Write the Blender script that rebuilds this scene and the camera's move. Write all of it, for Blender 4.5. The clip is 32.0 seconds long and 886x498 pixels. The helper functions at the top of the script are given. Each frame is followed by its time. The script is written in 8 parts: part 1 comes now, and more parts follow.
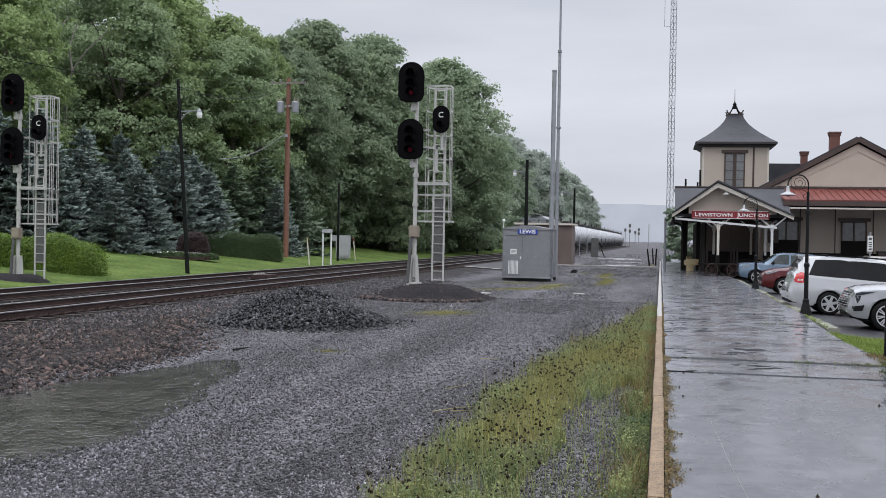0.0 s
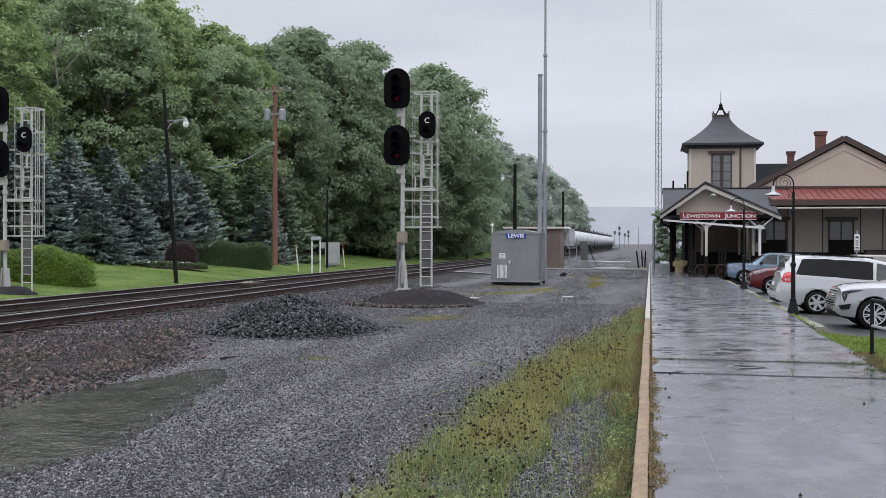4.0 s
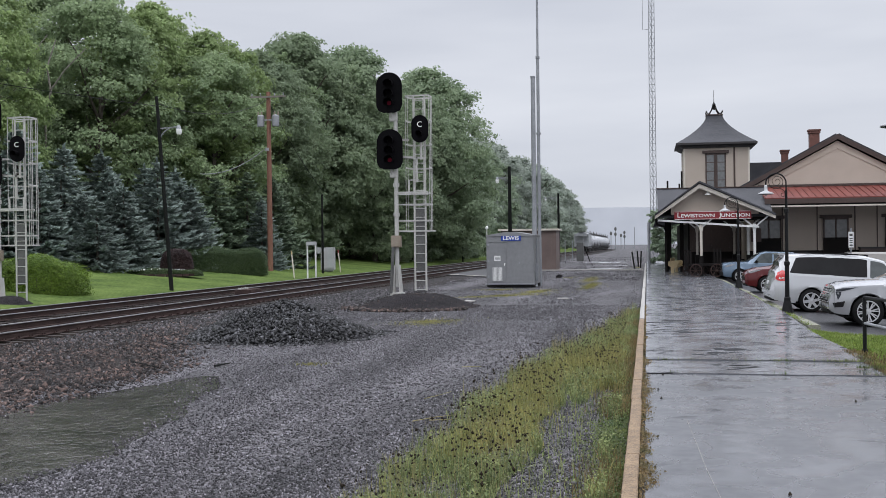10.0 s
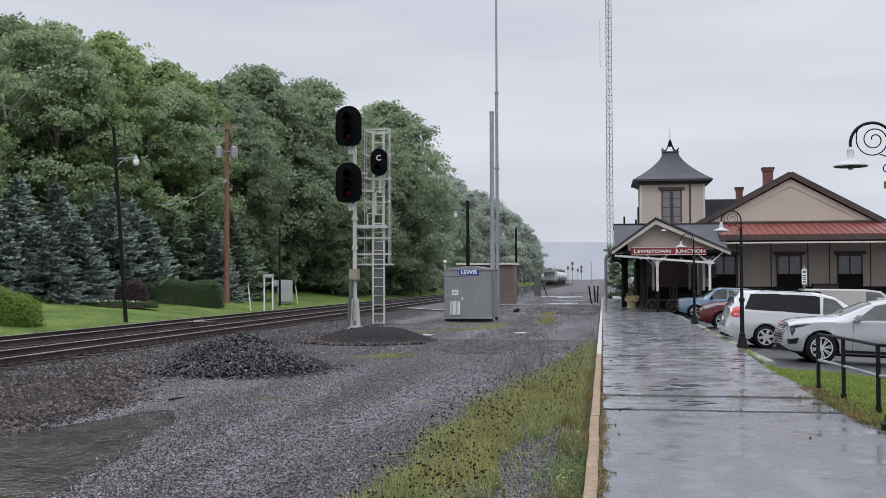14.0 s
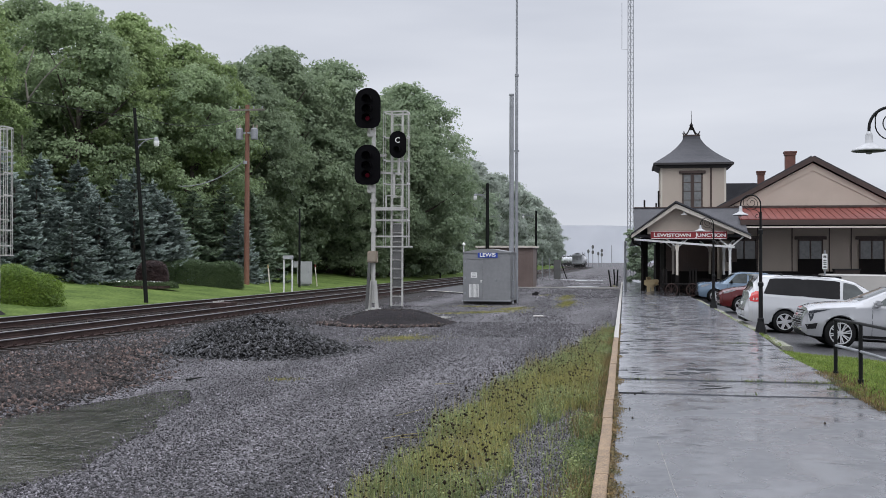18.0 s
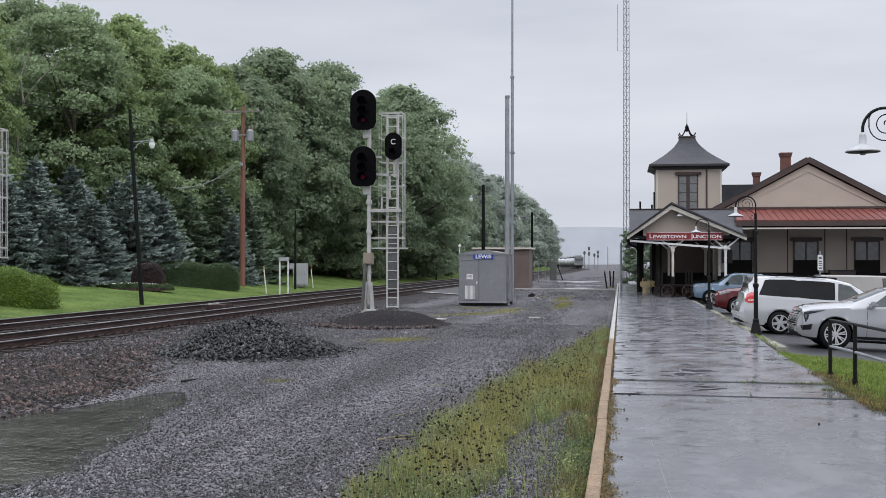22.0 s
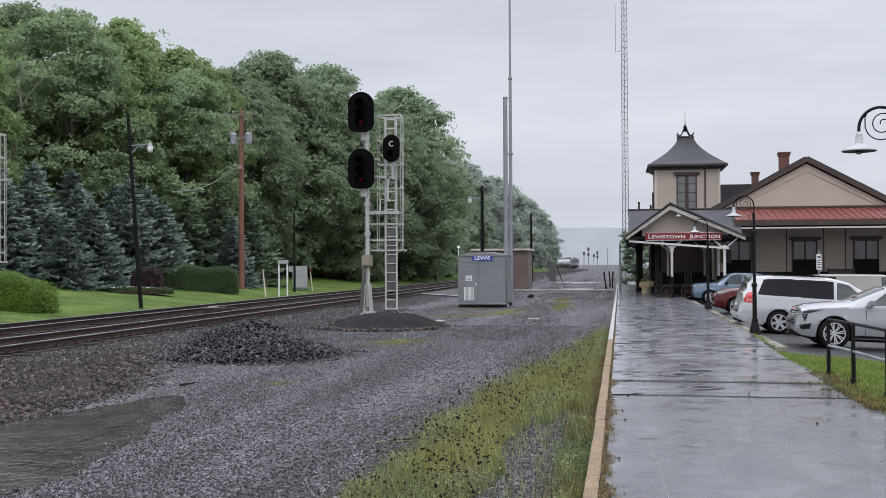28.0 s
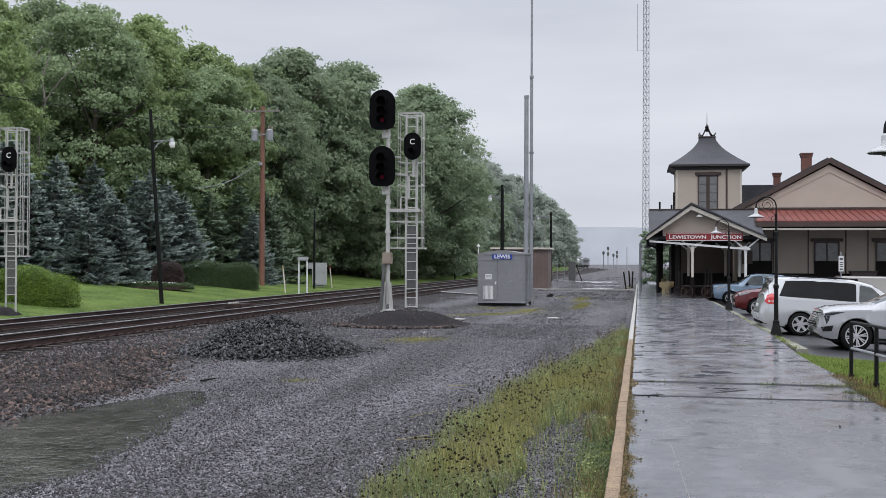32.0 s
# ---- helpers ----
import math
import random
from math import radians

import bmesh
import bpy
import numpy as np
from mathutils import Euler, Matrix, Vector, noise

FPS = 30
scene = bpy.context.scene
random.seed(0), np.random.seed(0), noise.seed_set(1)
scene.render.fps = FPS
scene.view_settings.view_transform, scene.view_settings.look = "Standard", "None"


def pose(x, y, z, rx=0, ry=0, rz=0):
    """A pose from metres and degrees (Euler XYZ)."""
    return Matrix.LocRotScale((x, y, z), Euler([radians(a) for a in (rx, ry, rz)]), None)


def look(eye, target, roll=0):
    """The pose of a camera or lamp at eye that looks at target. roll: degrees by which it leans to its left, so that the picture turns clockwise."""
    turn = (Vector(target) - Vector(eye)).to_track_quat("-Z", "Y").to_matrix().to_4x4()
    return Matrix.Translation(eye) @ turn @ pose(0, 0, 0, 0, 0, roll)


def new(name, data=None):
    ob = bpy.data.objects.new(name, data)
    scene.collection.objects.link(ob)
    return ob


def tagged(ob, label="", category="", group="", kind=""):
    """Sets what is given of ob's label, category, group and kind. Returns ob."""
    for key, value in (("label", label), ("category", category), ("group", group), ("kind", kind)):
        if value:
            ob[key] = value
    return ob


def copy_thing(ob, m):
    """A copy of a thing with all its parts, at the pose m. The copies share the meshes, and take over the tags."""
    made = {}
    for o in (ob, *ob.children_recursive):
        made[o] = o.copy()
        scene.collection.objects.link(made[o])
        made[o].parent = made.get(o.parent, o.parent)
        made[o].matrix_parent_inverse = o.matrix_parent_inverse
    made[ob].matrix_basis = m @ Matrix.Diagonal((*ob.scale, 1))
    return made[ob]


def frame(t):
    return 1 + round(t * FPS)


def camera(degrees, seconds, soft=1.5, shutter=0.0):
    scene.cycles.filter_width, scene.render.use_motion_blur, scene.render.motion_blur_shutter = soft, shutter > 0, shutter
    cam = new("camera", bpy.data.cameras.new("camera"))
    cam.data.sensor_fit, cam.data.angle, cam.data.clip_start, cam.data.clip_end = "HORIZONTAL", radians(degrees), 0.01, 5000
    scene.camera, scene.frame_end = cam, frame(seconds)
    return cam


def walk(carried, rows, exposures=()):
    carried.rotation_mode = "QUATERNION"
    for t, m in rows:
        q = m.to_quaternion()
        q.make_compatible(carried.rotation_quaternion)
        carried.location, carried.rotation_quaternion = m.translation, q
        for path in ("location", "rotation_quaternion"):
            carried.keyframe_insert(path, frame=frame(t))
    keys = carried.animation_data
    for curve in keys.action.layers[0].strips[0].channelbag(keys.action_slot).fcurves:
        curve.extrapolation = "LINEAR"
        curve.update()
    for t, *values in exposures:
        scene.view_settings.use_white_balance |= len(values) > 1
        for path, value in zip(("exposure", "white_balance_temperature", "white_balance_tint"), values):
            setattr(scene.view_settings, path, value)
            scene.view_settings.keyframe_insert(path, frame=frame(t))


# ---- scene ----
cam = camera(43.0, 32.0, 0.7)

# The operator stands on the platform and holds the camera by hand.
PATH = [
    (0.0, pose(-0.148, 0, 1.841, 89.42, -1.08, 10.96)),
    (0.5, pose(-0.085, 0, 1.858, 89.58, -0.60, 10.95)),
    (1.0, pose(-0.079, 0, 1.852, 89.92, -0.38, 10.86)),
    (1.5, pose(-0.095, 0, 1.844, 90.02, -0.01, 10.84)),
    (2.0, pose(-0.112, 0, 1.840, 89.91, 0.10, 10.74)),
    (2.5, pose(-0.088, 0, 1.846, 89.79, 0.23, 10.77)),
    (3.0, pose(-0.069, 0, 1.844, 89.70, 0.36, 10.66)),
    (3.5, pose(-0.071, 0, 1.842, 89.67, 0.08, 10.55)),
    (5.5, pose(-0.073, 0, 1.848, 90.08, -0.35, 10.39)),
    (6.0, pose(-0.065, 0, 1.847, 90.18, -0.28, 10.47)),
    (6.5, pose(-0.066, 0, 1.844, 90.15, -0.36, 10.52)),
    (7.0, pose(-0.063, 0, 1.847, 90.09, -0.27, 10.61)),
    (7.5, pose(-0.057, 0, 1.844, 90.06, -0.02, 10.54)),
    (8.0, pose(-0.052, 0, 1.843, 90.01, -0.01, 10.48)),
    (8.5, pose(-0.043, 0, 1.847, 89.96, -0.07, 10.49)),
    (9.0, pose(-0.027, 0, 1.849, 89.91, 0.15, 10.46)),
    (9.5, pose(-0.010, 0, 1.851, 89.87, 0.47, 10.33)),
    (10.0, pose(0.001, 0, 1.852, 89.86, 0.68, 10.28)),
    (10.5, pose(-0.006, 0, 1.851, 90.07, 0.55, 10.14)),
    (11.0, pose(-0.005, 0, 1.852, 90.23, 0.69, 10.16)),
    (11.5, pose(-0.013, 0, 1.851, 90.51, 0.49, 9.96)),
    (12.0, pose(0.005, 0, 1.849, 90.97, 0.25, 9.58)),
    (12.5, pose(0.057, 0, 1.852, 91.00, 0.16, 8.77)),
    (13.0, pose(0.118, 0, 1.861, 91.31, -0.19, 8.09)),
    (13.5, pose(0.083, 0, 1.865, 91.40, 0.04, 7.83)),
    (14.0, pose(-0.017, 0, 1.870, 91.54, 0.22, 8.12)),
    (14.5, pose(-0.080, 0, 1.862, 91.70, 0.20, 8.42)),
    (15.0, pose(-0.106, 0, 1.847, 91.70, 0.39, 8.40)),
    (15.5, pose(0.049, 0, 1.861, 91.06, -1.04, 8.41)),
    (17.5, pose(0.058, 0, 1.864, 90.97, -0.02, 8.77)),
    (18.0, pose(0.051, 0, 1.872, 90.65, -0.14, 9.15)),
    (18.5, pose(0.054, 0, 1.864, 90.59, -0.23, 9.31)),
    (19.0, pose(0.053, 0, 1.859, 90.56, -0.22, 9.25)),
    (19.5, pose(0.061, 0, 1.865, 90.60, -0.10, 9.17)),
    (20.0, pose(0.069, 0, 1.867, 90.74, 0.12, 9.08)),
    (20.5, pose(0.077, 0, 1.858, 90.80, 0.42, 9.01)),
    (21.0, pose(0.074, 0, 1.870, 90.75, 0.27, 9.08)),
    (21.5, pose(0.073, 0, 1.867, 90.75, 0.08, 9.00)),
    (22.0, pose(0.073, 0, 1.865, 90.74, -0.07, 8.96)),
    (22.5, pose(0.079, 0, 1.866, 90.77, 0.17, 8.91)),
    (23.0, pose(0.078, 0, 1.869, 90.81, 0.08, 8.98)),
    (23.5, pose(0.082, 0, 1.865, 90.84, 0.28, 9.08)),
    (24.0, pose(0.079, 0, 1.866, 90.83, 0.26, 9.06)),
    (24.5, pose(0.086, 0, 1.865, 90.79, 0.27, 9.11)),
    (25.0, pose(0.077, 0, 1.866, 90.71, 0.22, 9.14)),
    (25.5, pose(0.072, 0, 1.866, 90.66, 0.14, 9.14)),
    (27.5, pose(0.104, 0, 1.868, 90.79, 0.31, 8.86)),
    (28.0, pose(0.102, 0, 1.871, 90.82, 0.31, 8.94)),
    (28.5, pose(0.089, 0, 1.863, 90.83, 0.18, 9.00)),
    (29.0, pose(0.069, 0, 1.872, 90.79, -0.10, 9.07)),
    (29.5, pose(0.063, 0, 1.872, 90.80, -0.13, 9.18)),
    (30.0, pose(0.064, 0, 1.871, 90.91, 0.09, 9.40)),
    (30.5, pose(0.076, 0, 1.872, 90.86, 0.02, 9.51)),
    (31.0, pose(0.081, 0, 1.870, 90.75, 0.06, 9.72)),
    (31.5, pose(0.075, 0, 1.870, 90.73, -0.03, 9.79)),
    (32.0, pose(0.068, 0, 1.877, 90.72, -0.24, 9.91)),
]
walk(cam, PATH)

# ---- light: a closed, rainy sky ----
world = bpy.data.worlds.new("overcast")
scene.world = world
world.use_nodes = True
wn = world.node_tree.nodes
wl = world.node_tree.links
w_out, w_bg = wn["World Output"], wn["Background"]
sky = wn.new("ShaderNodeTexSky")
sky.sky_type = "NISHITA"
sky.sun_disc = False
sky.sun_elevation, sky.sun_rotation = radians(50), radians(200)
sky_gain = wn.new("ShaderNodeMixRGB")
sky_gain.blend_type = "MULTIPLY"
sky_gain.inputs["Fac"].default_value = 1.0
sky_gain.inputs["Color2"].default_value = (0.06, 0.06, 0.06, 1)
w_tc = wn.new("ShaderNodeTexCoord")
w_map = wn.new("ShaderNodeMapping")
w_map.inputs["Scale"].default_value = (1.6, 1.6, 9.0)
w_map.inputs["Rotation"].default_value = (0.0, radians(6), 0.0)
w_noise = wn.new("ShaderNodeTexNoise")
w_noise.inputs["Scale"].default_value = 1.5
w_noise.inputs["Detail"].default_value = 4.0
w_ramp = wn.new("ShaderNodeValToRGB")
w_ramp.color_ramp.elements[0].position, w_ramp.color_ramp.elements[0].color = 0.3, (0.555, 0.585, 0.665, 1)
w_ramp.color_ramp.elements[1].position, w_ramp.color_ramp.elements[1].color = 0.7, (0.72, 0.745, 0.815, 1)
w_mix = wn.new("ShaderNodeMixRGB")
w_mix.inputs["Fac"].default_value = 0.94
wl.new(sky.outputs["Color"], sky_gain.inputs["Color1"])
wl.new(w_tc.outputs["Generated"], w_map.inputs["Vector"])
wl.new(w_map.outputs["Vector"], w_noise.inputs["Vector"])
wl.new(w_noise.outputs["Fac"], w_ramp.inputs["Fac"])
wl.new(sky_gain.outputs["Color"], w_mix.inputs["Color1"])
wl.new(w_ramp.outputs["Color"], w_mix.inputs["Color2"])
w_sep = wn.new("ShaderNodeSeparateXYZ")
w_up = wn.new("ShaderNodeMapRange")
w_up.interpolation_type = "SMOOTHSTEP"
w_up.inputs["From Min"].default_value, w_up.inputs["From Max"].default_value = 0.22, 0.95
w_up.inputs["To Min"].default_value, w_up.inputs["To Max"].default_value = 1.0, 3.0
w_mul = wn.new("ShaderNodeVectorMath")
w_mul.operation = "SCALE"
wl.new(w_tc.outputs["Generated"], w_sep.inputs["Vector"])
wl.new(w_sep.outputs["Z"], w_up.inputs["Value"])
wl.new(w_mix.outputs["Color"], w_mul.inputs[0])
wl.new(w_up.outputs["Result"], w_mul.inputs["Scale"])
wl.new(w_mul.outputs["Vector"], w_bg.inputs["Color"])
w_bg.inputs["Strength"].default_value = 1.0

sun_data = bpy.data.lights.new("sun", "SUN")
sun_data.energy, sun_data.angle, sun_data.color = 1.0, radians(80), (1.0, 0.99, 1.0)
sun = new("sun", sun_data)
sun.matrix_basis = look((10, -10, 60), (0, 8, 0))
scene.view_settings.exposure = 0.1


# ---- materials ----
def surf(name, c1, c2, rough=(0.5, 0.8), scale=4.0, fine=40.0, bump=0.2, metal=0.0, coords="Object", stretch=(1, 1, 1), rnd=0.0, island=0.0, spec=0.5, coat=0.0, glow=0.0, dist=0.02, skew=0.0):
    """Two tones mixed by a broad and a fine noise, with fine relief; rnd and island vary whole pieces."""
    m = bpy.data.materials.new(name)
    m.use_nodes = True
    n, l = m.node_tree.nodes, m.node_tree.links
    b = n["Principled BSDF"]
    tc, mp = n.new("ShaderNodeTexCoord"), n.new("ShaderNodeMapping")
    mp.inputs["Scale"].default_value = stretch
    l.new(tc.outputs[coords], mp.inputs["Vector"])
    big, small = n.new("ShaderNodeTexNoise"), n.new("ShaderNodeTexNoise")
    big.inputs["Scale"].default_value, big.inputs["Detail"].default_value = scale, 4
    small.inputs["Scale"].default_value, small.inputs["Detail"].default_value = fine, 3
    for q in (big, small):
        l.new(mp.outputs["Vector"], q.inputs["Vector"])
    add = n.new("ShaderNodeMath")
    add.operation = "ADD"
    half = n.new("ShaderNodeMath")
    half.operation = "MULTIPLY_ADD"
    half.inputs[1].default_value, half.inputs[2].default_value = 1.6, -1.1
    l.new(big.outputs["Fac"], add.inputs[0])
    l.new(small.outputs["Fac"], add.inputs[1])
    l.new(add.outputs[0], half.inputs[0])
    ramp = n.new("ShaderNodeValToRGB")
    ramp.color_ramp.elements[0].color, ramp.color_ramp.elements[1].color = (*c1, 1), (*c2, 1)
    l.new(half.outputs[0], ramp.inputs["Fac"])
    col = ramp.outputs["Color"]
    for amount, node, sock in ((rnd, "ShaderNodeObjectInfo", "Random"), (island, "ShaderNodeNewGeometry", "Random Per Island")):
        if amount:
            src, hsv, mr = n.new(node), n.new("ShaderNodeHueSaturation"), n.new("ShaderNodeMapRange")
            mr.inputs["To Min"].default_value, mr.inputs["To Max"].default_value = 1 - amount, 1 + amount + skew
            val = src.outputs[sock]
            if skew:
                pw = n.new("ShaderNodeMath")
                pw.operation = "POWER"
                pw.inputs[1].default_value = 3.5
                l.new(val, pw.inputs[0])
                val = pw.outputs[0]
            l.new(val, mr.inputs["Value"])
            l.new(mr.outputs["Result"], hsv.inputs["Value"])
            l.new(col, hsv.inputs["Color"])
            col = hsv.outputs["Color"]
    l.new(col, b.inputs["Base Color"])
    rr = n.new("ShaderNodeMapRange")
    rr.inputs["To Min"].default_value, rr.inputs["To Max"].default_value = rough
    l.new(big.outputs["Fac"], rr.inputs["Value"])
    l.new(rr.outputs["Result"], b.inputs["Roughness"])
    b.inputs["Metallic"].default_value = metal
    b.inputs["Specular IOR Level"].default_value = spec
    b.inputs["Coat Weight"].default_value = coat
    b.inputs["Coat Roughness"].default_value = 0.08
    if bump:
        bp = n.new("ShaderNodeBump")
        bp.inputs["Strength"].default_value, bp.inputs["Distance"].default_value = bump, dist
        l.new(small.outputs["Fac"], bp.inputs["Height"])
        l.new(bp.outputs["Normal"], b.inputs["Normal"])
    if glow:
        l.new(col, b.inputs["Emission Color"])
        b.inputs["Emission Strength"].default_value = glow
    return m


def leafy(name, c1, c2, scale=0.35, island=0.35, trans=0.32, rough=0.45, spec=0.3):
    """Leaves: diffuse and gloss in front, some light through them."""
    m = surf(name, c1, c2, (rough, rough + 0.15), scale, 6.0, 0.0, island=island, rnd=0.12, spec=spec)
    n, l = m.node_tree.nodes, m.node_tree.links
    b, out = n["Principled BSDF"], n["Material Output"]
    tr, mix = n.new("ShaderNodeBsdfTranslucent"), n.new("ShaderNodeMixShader")
    mix.inputs["Fac"].default_value = trans
    l.new(b.inputs["Base Color"].links[0].from_socket, tr.inputs["Color"])
    l.new(b.outputs[0], mix.inputs[1])
    l.new(tr.outputs[0], mix.inputs[2])
    l.new(mix.outputs[0], out.inputs["Surface"])
    return m


def glass(name, tint=(0.008, 0.009, 0.011)):
    return surf(name, tint, tint, (0.03, 0.06), 1.0, 5.0, 0.0, spec=0.5)


def pebbles(name, dark, light, size, rough=(0.35, 0.65), patch=0.3, patchy=0.45):
    """Packed broken stone: each cell its own tone, damp patches over it."""
    m = bpy.data.materials.new(name)
    m.use_nodes = True
    n, l = m.node_tree.nodes, m.node_tree.links
    b = n["Principled BSDF"]
    tc = n.new("ShaderNodeTexCoord")
    vo, vs, no = n.new("ShaderNodeTexVoronoi"), n.new("ShaderNodeTexVoronoi"), n.new("ShaderNodeTexNoise")
    vo.inputs["Scale"].default_value, vs.inputs["Scale"].default_value = 1 / size, 2.7 / size
    no.inputs["Scale"].default_value, no.inputs["Detail"].default_value = patch, 5
    mp = n.new("ShaderNodeMapping")
    mp.inputs["Scale"].default_value = (2.6, 0.22, 1)
    l.new(tc.outputs["Object"], mp.inputs["Vector"])
    l.new(mp.outputs["Vector"], no.inputs["Vector"])
    for q in (vo, vs):
        l.new(tc.outputs["Object"], q.inputs["Vector"])
    bw, bw2 = n.new("ShaderNodeSeparateColor"), n.new("ShaderNodeSeparateColor")
    l.new(vo.outputs["Color"], bw.inputs["Color"])
    l.new(vs.outputs["Color"], bw2.inputs["Color"])
    av = n.new("ShaderNodeMath")
    av.operation = "MULTIPLY_ADD"
    av.inputs[1].default_value = 0.5
    l.new(bw2.outputs[0], av.inputs[0])
    h = n.new("ShaderNodeMath")
    h.operation = "MULTIPLY"
    h.inputs[1].default_value = 0.5
    l.new(bw.outputs[0], h.inputs[0])
    l.new(h.outputs[0], av.inputs[2])
    ramp = n.new("ShaderNodeValToRGB")
    ramp.color_ramp.elements[0].color, ramp.color_ramp.elements[1].color = (*dark, 1), (*light, 1)
    ramp.color_ramp.elements[0].position, ramp.color_ramp.elements[1].position = 0.15, 0.95
    l.new(av.outputs[0], ramp.inputs["Fac"])
    mr = n.new("ShaderNodeMapRange")
    mr.inputs["From Min"].default_value, mr.inputs["From Max"].default_value = 0.35, 0.65
    mr.inputs["To Min"].default_value, mr.inputs["To Max"].default_value = 1 - patchy, 1 + patchy * 0.6
    l.new(no.outputs["Fac"], mr.inputs["Value"])
    sc = n.new("ShaderNodeVectorMath")
    sc.operation = "SCALE"
    l.new(ramp.outputs["Color"], sc.inputs[0])
    l.new(mr.outputs["Result"], sc.inputs["Scale"])
    l.new(sc.outputs["Vector"], b.inputs["Base Color"])
    rr = n.new("ShaderNodeMapRange")
    rr.inputs["From Min"].default_value, rr.inputs["From Max"].default_value = 0.3, 0.7
    rr.inputs["To Min"].default_value, rr.inputs["To Max"].default_value = rough
    l.new(no.outputs["Fac"], rr.inputs["Value"])
    l.new(rr.outputs["Result"], b.inputs["Roughness"])
    bp = n.new("ShaderNodeBump")
    bp.inputs["Strength"].default_value, bp.inputs["Distance"].default_value = 1.0, size * 0.6
    l.new(vo.outputs["Distance"], bp.inputs["Height"])
    b.inputs["Specular IOR Level"].default_value = 0.22
    bp.invert = True
    l.new(bp.outputs["Normal"], b.inputs["Normal"])
    return m


M_GRAVEL = pebbles("gravel_yard", (0.004, 0.0038, 0.0044), (0.215, 0.204, 0.217), 0.034, (0.55, 0.85), 0.35, 0.6)
M_BED = pebbles("track_ballast", (0.004, 0.0033, 0.0033), (0.055, 0.046, 0.045), 0.07, (0.7, 0.9))

M_STONE = surf("crushed_stone", (0.022, 0.0207, 0.0235), (0.170, 0.161, 0.174), (0.35, 0.6), 1.1, 60.0, 0.3, stretch=(1.6, 0.10, 1), island=0.68, spec=0.3, skew=1.15)
M_BALLAST = surf("rusty_ballast", (0.012, 0.0085, 0.0076), (0.070, 0.047, 0.0395), (0.35, 0.65), 1.2, 40.0, 0.4, island=0.85, spec=0.24, skew=2.0)
M_GREYBALLAST = surf("grey_ballast", (0.013, 0.012, 0.0128), (0.068, 0.063, 0.0665), (0.35, 0.65), 1.2, 40.0, 0.4, island=0.82, spec=0.26, skew=2.4)
M_DARKSTONE = surf("dark_stone", (0.006, 0.006, 0.0067), (0.025, 0.0245, 0.0265), (0.16, 0.38), 0.8, 40.0, 0.3, island=0.85, spec=0.36, skew=4.5)
M_CINDER = surf("black_cinder", (0.012, 0.011, 0.0118), (0.042, 0.038, 0.041), (0.8, 0.95), 1.5, 30.0, 1.0, dist=0.06, spec=0.12)
def wet_walk(name, tone=1.0, gloss=(0.2, 0.3), swell=0.01, dull=(0.55, 0.62), streak=(0.9, 0.45, 1)):
    """Rain-wet concrete: a rain-pocked film of water, broken by darker, rougher streaks."""
    m = surf(name, (0.078 * tone, 0.080 * tone, 0.088 * tone), (0.138 * tone, 0.140 * tone, 0.152 * tone), (0.2, 0.2), 0.6, 9.0, 0.0, spec=0.6)
    n, l = m.node_tree.nodes, m.node_tree.links
    b = n["Principled BSDF"]
    tc, mp, mp2 = n.new("ShaderNodeTexCoord"), n.new("ShaderNodeMapping"), n.new("ShaderNodeMapping")
    mp.inputs["Scale"].default_value, mp2.inputs["Scale"].default_value = streak, (1.1, 0.8, 1)
    w1, w2 = n.new("ShaderNodeTexNoise"), n.new("ShaderNodeTexNoise")
    w1.inputs["Scale"].default_value, w1.inputs["Detail"].default_value, w1.inputs["Distortion"].default_value = 1.6, 5, 0.9
    w2.inputs["Scale"].default_value, w2.inputs["Detail"].default_value = 1.7, 2.5
    for q, t in ((mp, w1), (mp2, w2)):
        l.new(tc.outputs["Object"], q.inputs["Vector"])
        l.new(q.outputs["Vector"], t.inputs["Vector"])
    # the streaks gather in broad patches
    broad, gather = n.new("ShaderNodeTexNoise"), n.new("ShaderNodeMath")
    broad.inputs["Scale"].default_value, broad.inputs["Detail"].default_value = 0.4, 2
    l.new(tc.outputs["Object"], broad.inputs["Vector"])
    gather.operation = "MULTIPLY_ADD"
    gather.inputs[1].default_value = 0.55
    l.new(broad.outputs["Fac"], gather.inputs[0])
    l.new(w1.outputs["Fac"], gather.inputs[2])
    for sock, lo, hi in (("Roughness", None, 0.85), ("Specular IOR Level", 0.6, 0.12)):
        mr = n.new("ShaderNodeMapRange")
        mr.inputs["From Min"].default_value, mr.inputs["From Max"].default_value = dull
        mr.inputs["To Min"].default_value, mr.inputs["To Max"].default_value = gloss[1] if lo is None else lo, hi
        l.new(gather.outputs[0], mr.inputs["Value"])
        if lo is None:
            film = n.new("ShaderNodeMapRange")
            film.inputs["From Min"].default_value, film.inputs["From Max"].default_value = 0.35, 0.65
            film.inputs["To Min"].default_value, film.inputs["To Max"].default_value = gloss
            l.new(w2.outputs["Fac"], film.inputs["Value"])
            l.new(film.outputs["Result"], mr.inputs["To Min"])
        l.new(mr.outputs["Result"], b.inputs[sock])
    src = b.inputs["Base Color"].links[0].from_socket
    mr, sc = n.new("ShaderNodeMapRange"), n.new("ShaderNodeVectorMath")
    sc.operation = "SCALE"
    mr.inputs["From Min"].default_value, mr.inputs["From Max"].default_value = dull
    mr.inputs["To Min"].default_value, mr.inputs["To Max"].default_value = 1.0, 0.22
    l.new(gather.outputs[0], mr.inputs["Value"])
    l.new(src, sc.inputs[0])
    l.new(mr.outputs["Result"], sc.inputs["Scale"])
